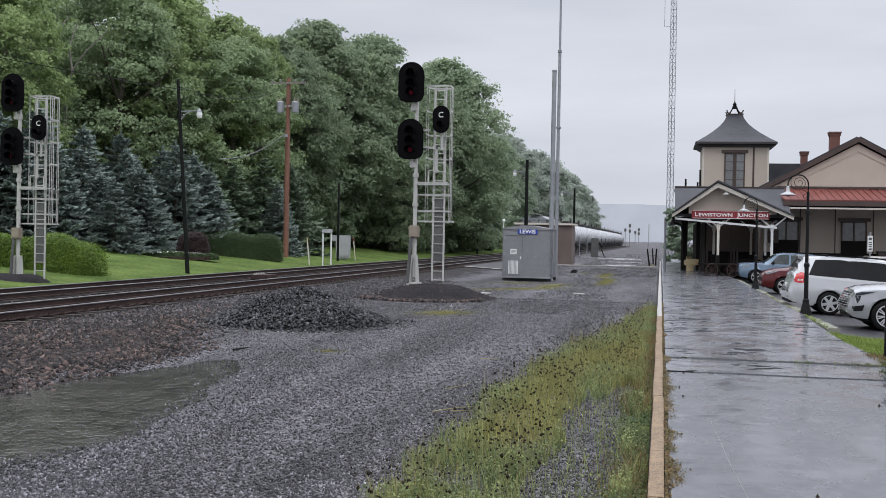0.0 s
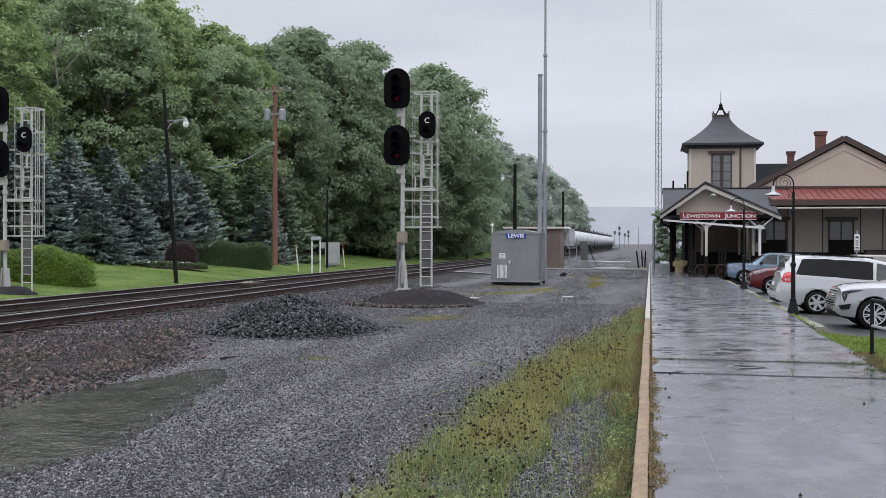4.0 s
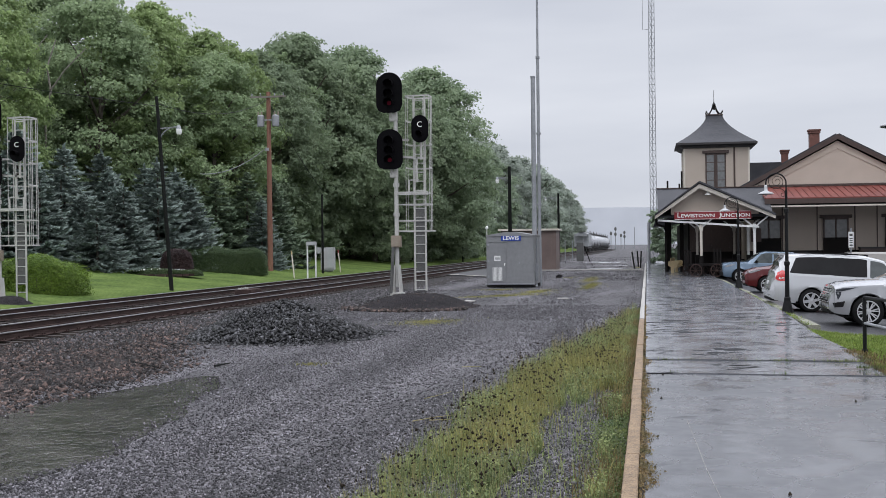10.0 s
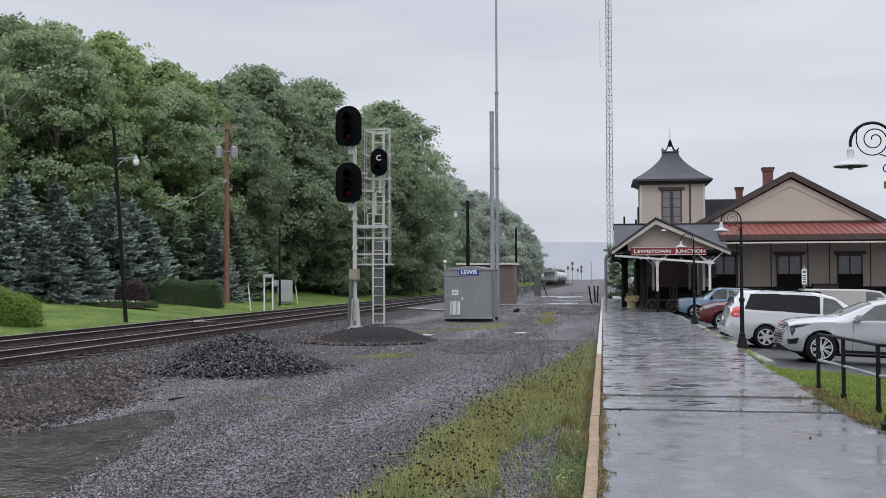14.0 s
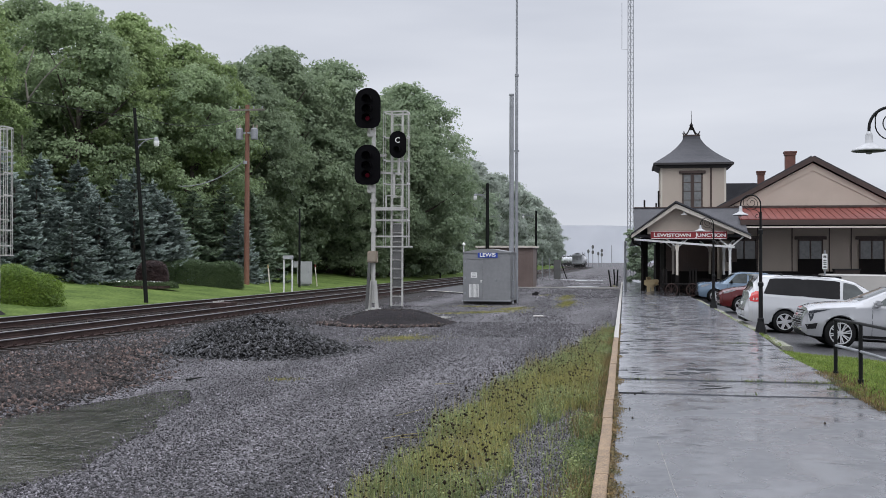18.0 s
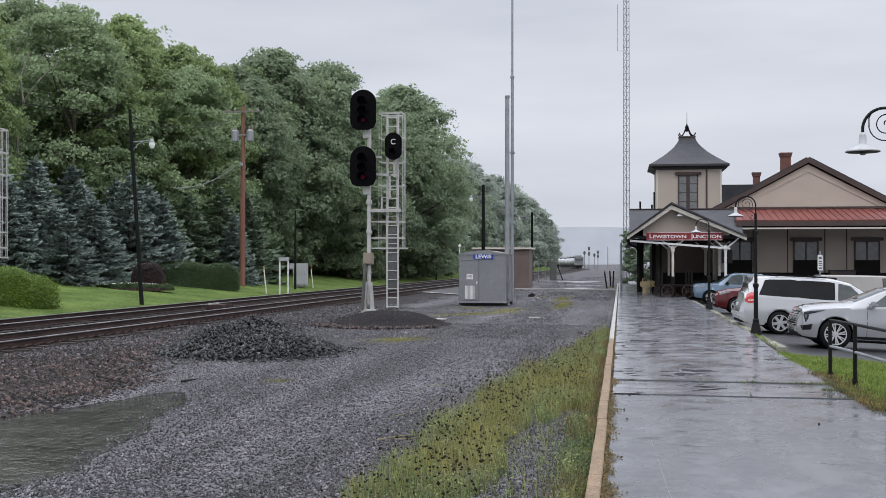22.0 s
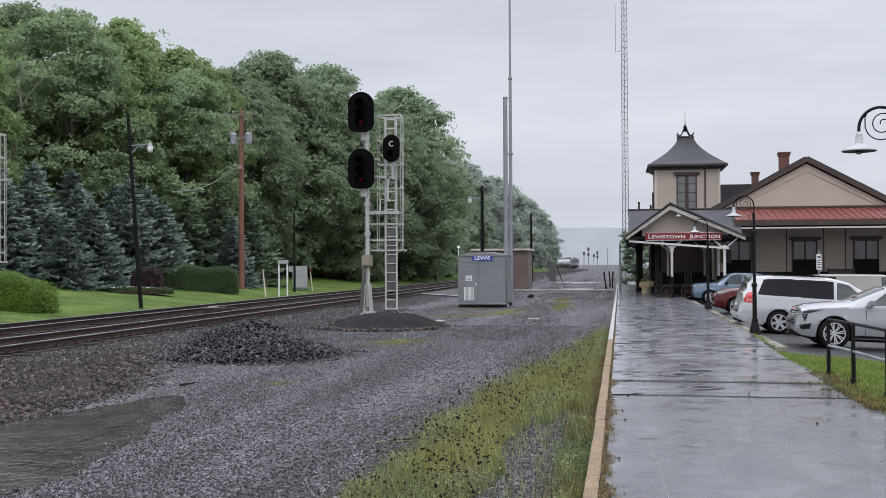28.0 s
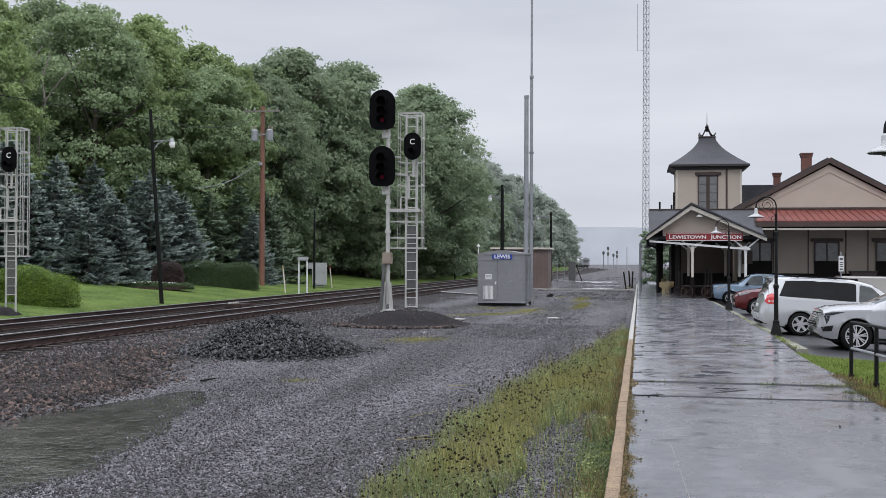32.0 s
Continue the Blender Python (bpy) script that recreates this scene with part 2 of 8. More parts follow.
    l.new(sc.outputs["Vector"], b.inputs["Base Color"])
    bp = n.new("ShaderNodeBump")
    bp.inputs["Strength"].default_value, bp.inputs["Distance"].default_value = 0.8, swell
    l.new(w2.outputs["Fac"], bp.inputs["Height"])
    l.new(bp.outputs["Normal"], b.inputs["Normal"])
    return m


M_PLATFORM = wet_walk("wet_concrete_walk", 1.45, (0.10, 0.27), 0.03, (0.868, 0.882), (1.2, 1.5, 1))
M_WORNWALK = wet_walk("worn_wet_walk", 1.25, (0.10, 0.26), 0.02, (0.905, 0.94), (1.3, 1.5, 1))
M_TROWELLED = wet_walk("trowelled_wet_walk", 0.86, (0.12, 0.40), 0.014, (0.93, 1.17), (0.5, 0.8, 1))
M_KERB = surf("kerb_concrete", (0.075, 0.046, 0.026), (0.38, 0.265, 0.155), (0.5, 0.75), 2.6, 55.0, 0.8, rnd=0.06)
M_ASPHALT = surf("wet_asphalt", (0.016, 0.016, 0.018), (0.048, 0.048, 0.052), (0.25, 0.5), 0.6, 60.0, 0.3, spec=0.32)
M_PUDDLE = surf("puddle_water", (0.008, 0.0073, 0.0068), (0.080, 0.073, 0.067), (0.05, 0.16), 1.5, 7.5, 1.0, stretch=(1.25, 1.0, 1), spec=0.30, dist=0.016)
# Pale base colour stands in for the sky's sheen on the far pools.
M_POOL = surf("sky_pale_pool", (0.16, 0.16, 0.165), (0.24, 0.24, 0.245), (0.2, 0.34), 1.4, 9.0, 0.0, spec=0.9)
M_LAWN = surf("lawn", (0.030, 0.058, 0.010), (0.135, 0.186, 0.05), (0.8, 0.95), 0.45, 7.0, 0.9, dist=0.05, spec=0.1)
M_GRASS = leafy("grass_blades", (0.105, 0.165, 0.028), (0.235, 0.285, 0.07), 1.5, 0.4)
M_WEED = leafy("weed_stems", (0.16, 0.16, 0.06), (0.40, 0.34, 0.16), 0.9, 0.4)
M_WEEDLEAF = leafy("weed_leaves", (0.075, 0.115, 0.046), (0.31, 0.345, 0.135), 1.5, 0.5)
M_YELLOWWEED = leafy("yellowing_weeds", (0.155, 0.165, 0.046), (0.38, 0.345, 0.125), 1.1, 0.5)
M_KERBWEED = leafy("low_kerb_weeds", (0.045, 0.078, 0.026), (0.17, 0.195, 0.065), 1.6, 0.5)
M_DRY = leafy("dry_brown_grass", (0.07, 0.072, 0.026), (0.27, 0.178, 0.082), 2.5, 0.5)
M_LAMPSHADE = surf("grey_enamel", (0.38, 0.385, 0.39), (0.5, 0.505, 0.51), (0.35, 0.5), 2.0, 20.0, 0.0)
M_SEED = surf("seed_heads", (0.018, 0.014, 0.010), (0.045, 0.036, 0.026), (0.8, 0.95), 5, 60, 0.2, spec=0.1)
M_RUST = surf("rusty_rail", (0.024, 0.0155, 0.014), (0.072, 0.047, 0.042), (0.6, 0.85), 2.0, 30.0, 0.3, rnd=0.15, spec=0.15)
M_RAILTOP = surf("polished_railhead", (0.18, 0.177, 0.177), (0.42, 0.417, 0.42), (0.25, 0.42), 0.5, 30.0, 0.05, metal=0.7)
M_TIE = surf("creosoted_timber", (0.018, 0.014, 0.0125), (0.06, 0.047, 0.041), (0.5, 0.8), 2.0, 40.0, 0.5, stretch=(1, 6, 6), rnd=0.3, spec=0.3)
M_SILVER = surf("aluminium_paint", (0.40, 0.395, 0.375), (0.56, 0.55, 0.52), (0.4, 0.6), 2.0, 30.0, 0.1, metal=0.2)
M_GALV = surf("galvanised_steel", (0.23, 0.24, 0.255), (0.36, 0.37, 0.385), (0.4, 0.6), 1.5, 18.0, 0.1, metal=0.45)
M_GUARD = surf("weathered_guard_and_haze", (0.085, 0.085, 0.083), (0.14, 0.14, 0.135), (0.5, 0.7), 1.5, 18.0, 0.1, spec=0.2)
M_ALU = surf("aluminium_panel", (0.225, 0.228, 0.235), (0.28, 0.284, 0.29), (0.35, 0.5), 0.8, 6.0, 0.02, metal=0.4)
M_BLACK = surf("black_enamel", (0.004, 0.004, 0.0045), (0.010, 0.010, 0.010), (0.45, 0.6), 2.0, 30.0, 0.05, spec=0.2)
M_SIGBLACK = surf("signal_black", (0.0015, 0.0015, 0.002), (0.004, 0.0035, 0.005), (0.6, 0.75), 2.0, 30.0, 0.05, spec=0.08)
M_WHITE = surf("white_paint", (0.66, 0.66, 0.64), (0.80, 0.80, 0.78), (0.35, 0.55), 2.0, 30.0, 0.08)
M_CREAM = surf("cream_boards", (0.43, 0.362, 0.30), (0.52, 0.445, 0.375), (0.5, 0.7), 0.7, 30.0, 0.1)
M_PALETRIM = surf("pale_trim", (0.55, 0.50, 0.43), (0.66, 0.61, 0.53), (0.45, 0.6), 1.0, 30.0, 0.1)
M_BROWN = surf("brown_trim", (0.045, 0.028, 0.024), (0.085, 0.055, 0.045), (0.4, 0.6), 1.0, 30.0, 0.1)
M_DARKTRIM = surf("dark_eave_paint", (0.022, 0.020, 0.021), (0.045, 0.040, 0.040), (0.5, 0.7), 1.0, 30.0, 0.1)
# Near-black serves dark paint and also deepens the shade under the shelter.
M_DARKWOOD = surf("dark_paint_and_shade", (0.006, 0.005, 0.005), (0.016, 0.013, 0.012), (0.6, 0.8), 1.0, 30.0, 0.1, spec=0.15)
M_SHINGLE = surf("slate_shingles", (0.028, 0.029, 0.034), (0.08, 0.08, 0.088), (0.5, 0.75), 0.7, 16.0, 0.5, rnd=0.25, island=0.3, spec=0.25)
M_REDROOF = surf("red_standing_seam", (0.105, 0.022, 0.017), (0.215, 0.062, 0.05), (0.4, 0.6), 0.6, 7.0, 0.05, spec=0.3)
M_BRICK = surf("brick_chimney", (0.09, 0.036, 0.027), (0.18, 0.075, 0.056), (0.6, 0.8), 2.0, 30.0, 0.4, rnd=0.2)
M_SIGNRED = surf("sign_red", (0.20, 0.012, 0.016), (0.25, 0.022, 0.026), (0.35, 0.5), 1.0, 30.0, 0.03)
M_SIGNBLUE = surf("sign_blue", (0.015, 0.045, 0.28), (0.02, 0.06, 0.34), (0.35, 0.5), 1.0, 30.0, 0.03)
M_LETTER = surf("letter_white", (0.72, 0.72, 0.70), (0.80, 0.80, 0.78), (0.4, 0.5), 2.0, 30.0, 0.0)
M_LENS = surf("red_lens", (0.12, 0.006, 0.02), (0.16, 0.008, 0.02), (0.5, 0.6), 2.0, 30.0, 0.0, glow=0.05, spec=0.1)
M_CARGLASS = surf("tinted_car_glass", (0.003, 0.003, 0.004), (0.008, 0.008, 0.009), (0.03, 0.06), 1.0, 5.0, 0.0, spec=0.14)
M_GLASS = glass("window_glass")
M_CLEARGLASS = surf("clear_car_glass", (0.02, 0.026, 0.027), (0.05, 0.062, 0.062), (0.03, 0.06), 0.9, 5.0, 0.0, spec=0.5)
M_HEADDARK = surf("dark_headlamp_housing", (0.012, 0.014, 0.017), (0.04, 0.045, 0.055), (0.15, 0.25), 9.0, 50.0, 0.0, spec=0.3)
M_PANE = surf("pale_window_pane", (0.13, 0.135, 0.135), (0.20, 0.205, 0.205), (0.05, 0.15), 0.5, 6.0, 0.0, spec=0.6)
M_POLE = surf("cedar_pole", (0.13, 0.055, 0.035), (0.25, 0.12, 0.08), (0.6, 0.8), 1.0, 30.0, 0.4, stretch=(4, 4, 0.4))
M_DARKPOLE = surf("creosoted_pole", (0.004, 0.005, 0.0042), (0.015, 0.016, 0.014), (0.7, 0.85), 1.0, 30.0, 0.4, stretch=(4, 4, 0.4), spec=0.15)
M_TANBOX = surf("tan_box", (0.22, 0.18, 0.14), (0.32, 0.27, 0.21), (0.5, 0.6), 2.0, 30.0, 0.05)
M_SHEDBROWN = surf("brown_siding", (0.12, 0.085, 0.075), (0.18, 0.135, 0.12), (0.5, 0.7), 1.0, 20.0, 0.2)
M_BARK = surf("bark", (0.05, 0.04, 0.032), (0.14, 0.115, 0.095), (0.7, 0.9), 1.0, 12.0, 0.8, stretch=(3, 3, 0.6))
M_LIMB = surf("pale_limb_bark", (0.13, 0.12, 0.10), (0.26, 0.24, 0.205), (0.7, 0.9), 1.0, 12.0, 0.5)
# These three leaf colours carry a mild mist tint: lightened, slightly blued.
M_LEAF_A = leafy("leaves_mid_green", (0.16, 0.222, 0.122), (0.325, 0.405, 0.225), 0.3, 0.18, 0.44, 0.5, 0.14)
M_LEAF_B = leafy("leaves_deep_green", (0.20, 0.262, 0.17), (0.315, 0.385, 0.235), 0.22, 0.10, 0.46, 0.5, 0.14)
M_LEAF_C = leafy("leaves_yellow_green", (0.165, 0.23, 0.098), (0.335, 0.42, 0.19), 0.3, 0.18, 0.45, 0.5, 0.14)
# Farther trees: rain haze is painted in as paler, greyer leaf colour.
M_LEAF_FAR = leafy("leaves_haze_grey", (0.33, 0.375, 0.325), (0.43, 0.475, 0.405), 0.3, 0.1, 0.46, 0.5, 0.14)
M_LEAF_M = leafy("leaves_haze_pale", (0.27, 0.335, 0.245), (0.38, 0.45, 0.325), 0.3, 0.08, 0.47, 0.5, 0.14)
M_SPRUCE = leafy("blue_spruce_needles", (0.135, 0.172, 0.152), (0.305, 0.37, 0.332), 0.8, 0.4, 0.28, 0.5, 0.2)
M_SPRUCE_G = leafy("green_spruce_needles", (0.112, 0.158, 0.105), (0.22, 0.285, 0.185), 0.8, 0.4, 0.28, 0.5, 0.2)
M_HEDGE = leafy("hedge_leaves", (0.065, 0.125, 0.014), (0.20, 0.30, 0.042), 0.8, 0.35, 0.3)
M_HEDGE_D = leafy("dark_hedge_leaves", (0.04, 0.07, 0.028), (0.085, 0.125, 0.05), 0.8, 0.4)
M_MAROON = leafy("maroon_leaves", (0.03, 0.02, 0.02), (0.075, 0.045, 0.043), 0.8, 0.4)
# Rain mist over the ridge is painted: pale base colour plus emission.
M_HILL = surf("mist_painted_hill", (0.37, 0.39, 0.43), (0.43, 0.45, 0.49), (0.9, 1.0), 0.003, 0.012, 0.0, spec=0.0, glow=0.40)
M_TANK = surf("tank_car_paint", (0.50, 0.51, 0.53), (0.66, 0.67, 0.69), (0.3, 0.45), 0.6, 6.0, 0.03)
M_TANKGREY = surf("hopper_grey", (0.27, 0.28, 0.29), (0.36, 0.37, 0.38), (0.4, 0.6), 0.6, 6.0, 0.05)
M_UNDER = surf("running_gear", (0.02, 0.02, 0.022), (0.055, 0.05, 0.048), (0.5, 0.7), 1.5, 20.0, 0.1)
M_CARSILVER = surf("silver_car_paint", (0.47, 0.476, 0.486), (0.50, 0.506, 0.516), (0.18, 0.26), 0.6, 60.0, 0.0, metal=0.2, coat=1.0)
M_CARPEARL = surf("pearl_car_paint", (0.335, 0.34, 0.352), (0.355, 0.36, 0.373), (0.2, 0.28), 0.6, 60.0, 0.0, metal=0.35, coat=1.0)
M_CARRED = surf("red_car_paint", (0.085, 0.008, 0.009), (0.10, 0.010, 0.011), (0.2, 0.3), 0.6, 60.0, 0.0, metal=0.2, coat=0.6, spec=0.3)
M_CARBLUE = surf("pale_blue_car_paint", (0.13, 0.19, 0.26), (0.145, 0.205, 0.275), (0.2, 0.3), 0.6, 60.0, 0.0, metal=0.3, coat=0.8)
M_CARNAVY = surf("navy_car_paint", (0.03, 0.05, 0.12), (0.035, 0.055, 0.13), (0.2, 0.3), 0.6, 60.0, 0.0, metal=0.4, coat=1.0)
M_CARWHITE = surf("white_car_paint", (0.66, 0.65, 0.62), (0.70, 0.69, 0.66), (0.2, 0.3), 0.6, 60.0, 0.0, coat=1.0)
M_CARBEIGE = surf("beige_car_paint", (0.25, 0.235, 0.215), (0.29, 0.275, 0.25), (0.25, 0.35), 0.6, 60.0, 0.0, metal=0.2, coat=0.6)
M_TYRE = surf("tyre_rubber", (0.006, 0.006, 0.006), (0.014, 0.014, 0.014), (0.7, 0.85), 3.0, 50.0, 0.2, spec=0.15)
M_ALLOY = surf("alloy_wheel", (0.55, 0.55, 0.56), (0.66, 0.66, 0.67), (0.25, 0.4), 3.0, 50.0, 0.0, metal=0.6)
M_TAIL = surf("tail_lamp_red", (0.42, 0.012, 0.012), (0.5, 0.02, 0.02), (0.08, 0.15), 3.0, 50.0, 0.0, coat=1.0, glow=0.15)
M_HEADLAMP = surf("headlamp_clear", (0.10, 0.105, 0.11), (0.3, 0.305, 0.32), (0.05, 0.12), 9.0, 50.0, 0.0, coat=1.0)
M_TRIMBLK = surf("black_plastic", (0.006, 0.006, 0.0065), (0.016, 0.016, 0.016), (0.5, 0.7), 3.0, 50.0, 0.05, spec=0.15)
M_CONC = surf("old_concrete", (0.30, 0.29, 0.27), (0.42, 0.40, 0.37), (0.5, 0.75), 1.0, 40.0, 0.3)
M_ROADGREY = surf("worn_road", (0.045, 0.045, 0.048), (0.085, 0.084, 0.088), (0.5, 0.75), 0.5, 20.0, 0.2, stretch=(1.5, 0.3, 1), spec=0.25)
M_MOSSY = surf("mossy_concrete", (0.075, 0.085, 0.045), (0.30, 0.29, 0.245), (0.6, 0.85), 1.6, 30.0, 0.4, rnd=0.12)
M_CABINET = surf("pale_grey_cabinet_paint", (0.33, 0.335, 0.34), (0.43, 0.435, 0.44), (0.4, 0.55), 1.5, 25.0, 0.05)
M_TAN = surf("tan_bench_paint", (0.42, 0.32, 0.17), (0.52, 0.41, 0.23), (0.4, 0.6), 1.0, 40.0, 0.1)
M_COPPER = surf("stained_wood_board", (0.14, 0.06, 0.04), (0.24, 0.115, 0.08), (0.4, 0.6), 3.0, 40.0, 0.15)


# ---- mesh tools ----
def box(bm, x0, y0, z0, x1, y1, z1, bevel=0.0):
    r = bmesh.ops.create_cube(bm, size=1.0, matrix=Matrix.Translation(((x0 + x1) / 2, (y0 + y1) / 2, (z0 + z1) / 2)) @ Matrix.Diagonal((abs(x1 - x0), abs(y1 - y0), abs(z1 - z0), 1)))
    if bevel:
        es = {e for v in r["verts"] for e in v.link_edges}
        bmesh.ops.bevel(bm, geom=list(es), offset=bevel, segments=2, affect="EDGES")
    return bm


def cyl(bm, p0, p1, r0, r1=None, n=12):
    p0, p1 = Vector(p0), Vector(p1)
    r1 = r0 if r1 is None else r1
    d = p1 - p0
    m = Matrix.Translation((p0 + p1) / 2) @ d.to_track_quat("Z", "Y").to_matrix().to_4x4()
    bmesh.ops.create_cone(bm, cap_ends=True, segments=n, radius1=r0, radius2=max(r1, 1e-4), depth=d.length, matrix=m)
    return bm


def tube(bm, pts, r, n=8, taper=1.0):
    """A bent rod through the points; its section is carried along without twist."""
    pts = [Vector(p) for p in pts]
    rings, side = [], None
    for i, p in enumerate(pts):
        d = (pts[min(i + 1, len(pts) - 1)] - pts[max(i - 1, 0)]).normalized()
        if side is None:
            side = d.cross(Vector((0.013, 0.17, 1.0)) if abs(d.z) < 0.95 else Vector((1, 0.1, 0)))
        side = (side - d * side.dot(d)).normalized()
        up = side.cross(d)
        rr = r * (1 + (taper - 1) * i / max(1, len(pts) - 1))
        rings.append([bm.verts.new(p + rr * (math.cos(2 * math.pi * k / n) * side + math.sin(2 * math.pi * k / n) * up)) for k in range(n)])
    for a, b in zip(rings, rings[1:]):
        for k in range(n):
            bm.faces.new((a[k], a[(k + 1) % n], b[(k + 1) % n], b[k]))
    bm.faces.new(rings[0][::-1])
    bm.faces.new(rings[-1])
    return bm


def lathe(bm, prof, n=20, at=(0, 0, 0), caps=True):
    """Turn a profile of (radius, height) about the upright axis."""
    rings = [[bm.verts.new((at[0] + r * math.cos(2 * math.pi * k / n), at[1] + r * math.sin(2 * math.pi * k / n), at[2] + z)) for k in range(n)] for r, z in prof]
    for a, b in zip(rings, rings[1:]):
        for k in range(n):
            bm.faces.new((a[k], a[(k + 1) % n], b[(k + 1) % n], b[k]))
    if caps and prof[0][0] > 0.002:
        bm.faces.new(rings[0][::-1])
    if caps and prof[-1][0] > 0.002:
        bm.faces.new(rings[-1])
    return bm


def slab(bm, poly, axis, a, b):
    """Extrude a flat outline along an axis from a to b; the outline's pairs are the other two axes in order."""
    def at(u, v, w):
        return {"x": (w, u, v), "y": (u, w, v), "z": (u, v, w)}[axis]
    f0 = [bm.verts.new(at(u, v, a)) for u, v in poly]
    f1 = [bm.verts.new(at(u, v, b)) for u, v in poly]
    bm.faces.new(f0)
    bm.faces.new(f1[::-1])
    k = len(poly)
    for i in range(k):
        bm.faces.new((f0[i], f1[i], f1[(i + 1) % k], f0[(i + 1) % k]))
    return bm


def beam(bm, p0, p1, w, h):
    """A squared timber from p0 to p1, w across and h high."""
    p0, p1 = Vector(p0), Vector(p1)
    d = p1 - p0
    m = Matrix.Translation((p0 + p1) / 2) @ d.to_track_quat("X", "Z").to_matrix().to_4x4() @ Matrix.Diagonal((d.length, w, h, 1))
    bmesh.ops.create_cube(bm, size=1.0, matrix=m)
    return bm


def B():
    return bmesh.new()


def part(name, bm, mat, parent=None, label="", smooth=False, kind=""):
    me = bpy.data.meshes.new(name)
    bmesh.ops.recalc_face_normals(bm, faces=bm.faces)
    bm.to_mesh(me)
    bm.free()
    me.materials.append(mat)
    if smooth:
        for p in me.polygons:
            p.use_smooth = True
    ob = new(name, me)
    ob.parent = parent
    return tagged(ob, label, kind=kind)


def share(name, me, parent, m):
    """One more piece on a mesh that others use too."""
    ob = new(name, me)
    ob.parent = parent
    ob.matrix_basis = m
    return ob


def thing(name, m, label, category, group=""):
    ob = new(name)
    ob.empty_display_size = 0.2
    ob.matrix_basis = m
    return tagged(ob, label, category, group)


def fast_mesh(name, verts, faces, mat, parent=None, label="", category="", kind="stuff", smooth=False):
    """A mesh from arrays: verts (n, 3), faces (m, k) of one size."""
    me = bpy.data.meshes.new(name)
    verts, faces = np.asarray(verts, np.float32), np.asarray(faces, np.int32)
    k = faces.shape[1]
    me.vertices.add(len(verts))
    me.vertices.foreach_set("co", verts.ravel())
    me.loops.add(faces.size)
    me.loops.foreach_set("vertex_index", faces.ravel())
    me.polygons.add(len(faces))
    me.polygons.foreach_set("loop_start", np.arange(0, faces.size, k, dtype=np.int32))
    me.polygons.foreach_set("loop_total", np.full(len(faces), k, np.int32))
    if smooth:
        me.polygons.foreach_set("use_smooth", np.ones(len(faces), bool))
    me.update(calc_edges=True)
    me.materials.append(mat)
    ob = new(name, me)
    ob.parent = parent
    return tagged(ob, label, category, kind=kind)


def turns(rng, n, tilt=math.pi):
    """n random turning matrices; tilt limits the lean."""
    a, b, c = rng.uniform(0, 2 * math.pi, n), rng.uniform(-tilt, tilt, n), rng.uniform(0, 2 * math.pi, n)
    ca, sa, cb, sb, cc, sc = np.cos(a), np.sin(a), np.cos(b), np.sin(b), np.cos(c), np.sin(c)
    z, o = np.zeros(n), np.ones(n)
    rz = np.stack([ca, -sa, z, sa, ca, z, z, z, o], 1).reshape(-1, 3, 3)
    rx = np.stack([o, z, z, z, cb, -sb, z, sb, cb], 1).reshape(-1, 3, 3)
    rz2 = np.stack([cc, -sc, z, sc, cc, z, z, z, o], 1).reshape(-1, 3, 3)
    return rz @ rx @ rz2


def stones(name, pts, size, mat, rng, label, category, parent=None):
    """Angular broken stones of eight faces lying at the points."""
    n = len(pts)
    octa = np.array([(1, 0, 0), (-1, 0, 0), (0, 1, 0), (0, -1, 0), (0, 0, 1), (0, 0, -1)], float) * 0.62
    tris = np.array([(0, 2, 4), (2, 1, 4), (1, 3, 4), (3, 0, 4), (2, 0, 5), (1, 2, 5), (3, 1, 5), (0, 3, 5)])
    sz = rng.uniform(*size, (n, 1, 1)) * rng.uniform(0.4, 1.5, (n, 1, 3))
    v = octa[None] + rng.uniform(-0.24, 0.24, (n, 6, 3))
    v = np.einsum("nij,nkj->nki", turns(rng, n), v * sz) + np.asarray(pts)[:, None, :]
    f = tris[None] + (np.arange(n) * 6)[:, None, None]
    return fast_mesh(name, v.reshape(-1, 3), f.reshape(-1, 3), mat, parent, label, category)


def leaf_cards(pts, nrm, rng, size):
    """Small four-cornered leaf clumps at the points, facing roughly along nrm."""
    n = len(pts)
    nrm = nrm + rng.normal(0, 0.55, (n, 3))
    nrm /= np.linalg.norm(nrm, axis=1)[:, None] + 1e-9
    u = np.cross(nrm, rng.normal(0, 1, (n, 3)))
    u /= np.linalg.norm(u, axis=1)[:, None] + 1e-9
    w = np.cross(nrm, u)
    s = rng.uniform(*size, (n, 1))
    a = s * rng.uniform(0.5, 0.9, (n, 1))
    lift = nrm * s * 0.25
    v = np.stack([pts - u * s, pts + w * a + lift, pts + u * s, pts - w * a - lift], 1)
    f = np.arange(n * 4).reshape(n, 4)
    return v.reshape(-1, 3), f


# ---- the large structure ----
def smooth_step(a, b, v):
    t = np.clip((v - a) / (b - a), 0, 1)
    return t * t * (3 - 2 * t)


def line_shift(y):
    """The tracks bend away to the woods' side beyond the straight."""
    y = np.asarray(y, float)
    return -np.clip(y - 385, 0, 315) ** 2 / 1887 - 0.334 * np.clip(y - 700, 0, None)


def hollow(x, y):
    """How far the ground sinks towards the rain pool, 0 to 1."""
    u = x + 6.72 + 0.05 * (y - 12.6) + 0.10 * np.sin(2.3 * y) + 0.06 * np.sin(5.1 * y + 2 * x)
    return np.exp(-((u / (1.55 - 0.05 * (y - 12.0))) ** 2 + ((y - 12.0 + 0.2 * np.sin(3 * x)) / 5.0) ** 2) ** 2)


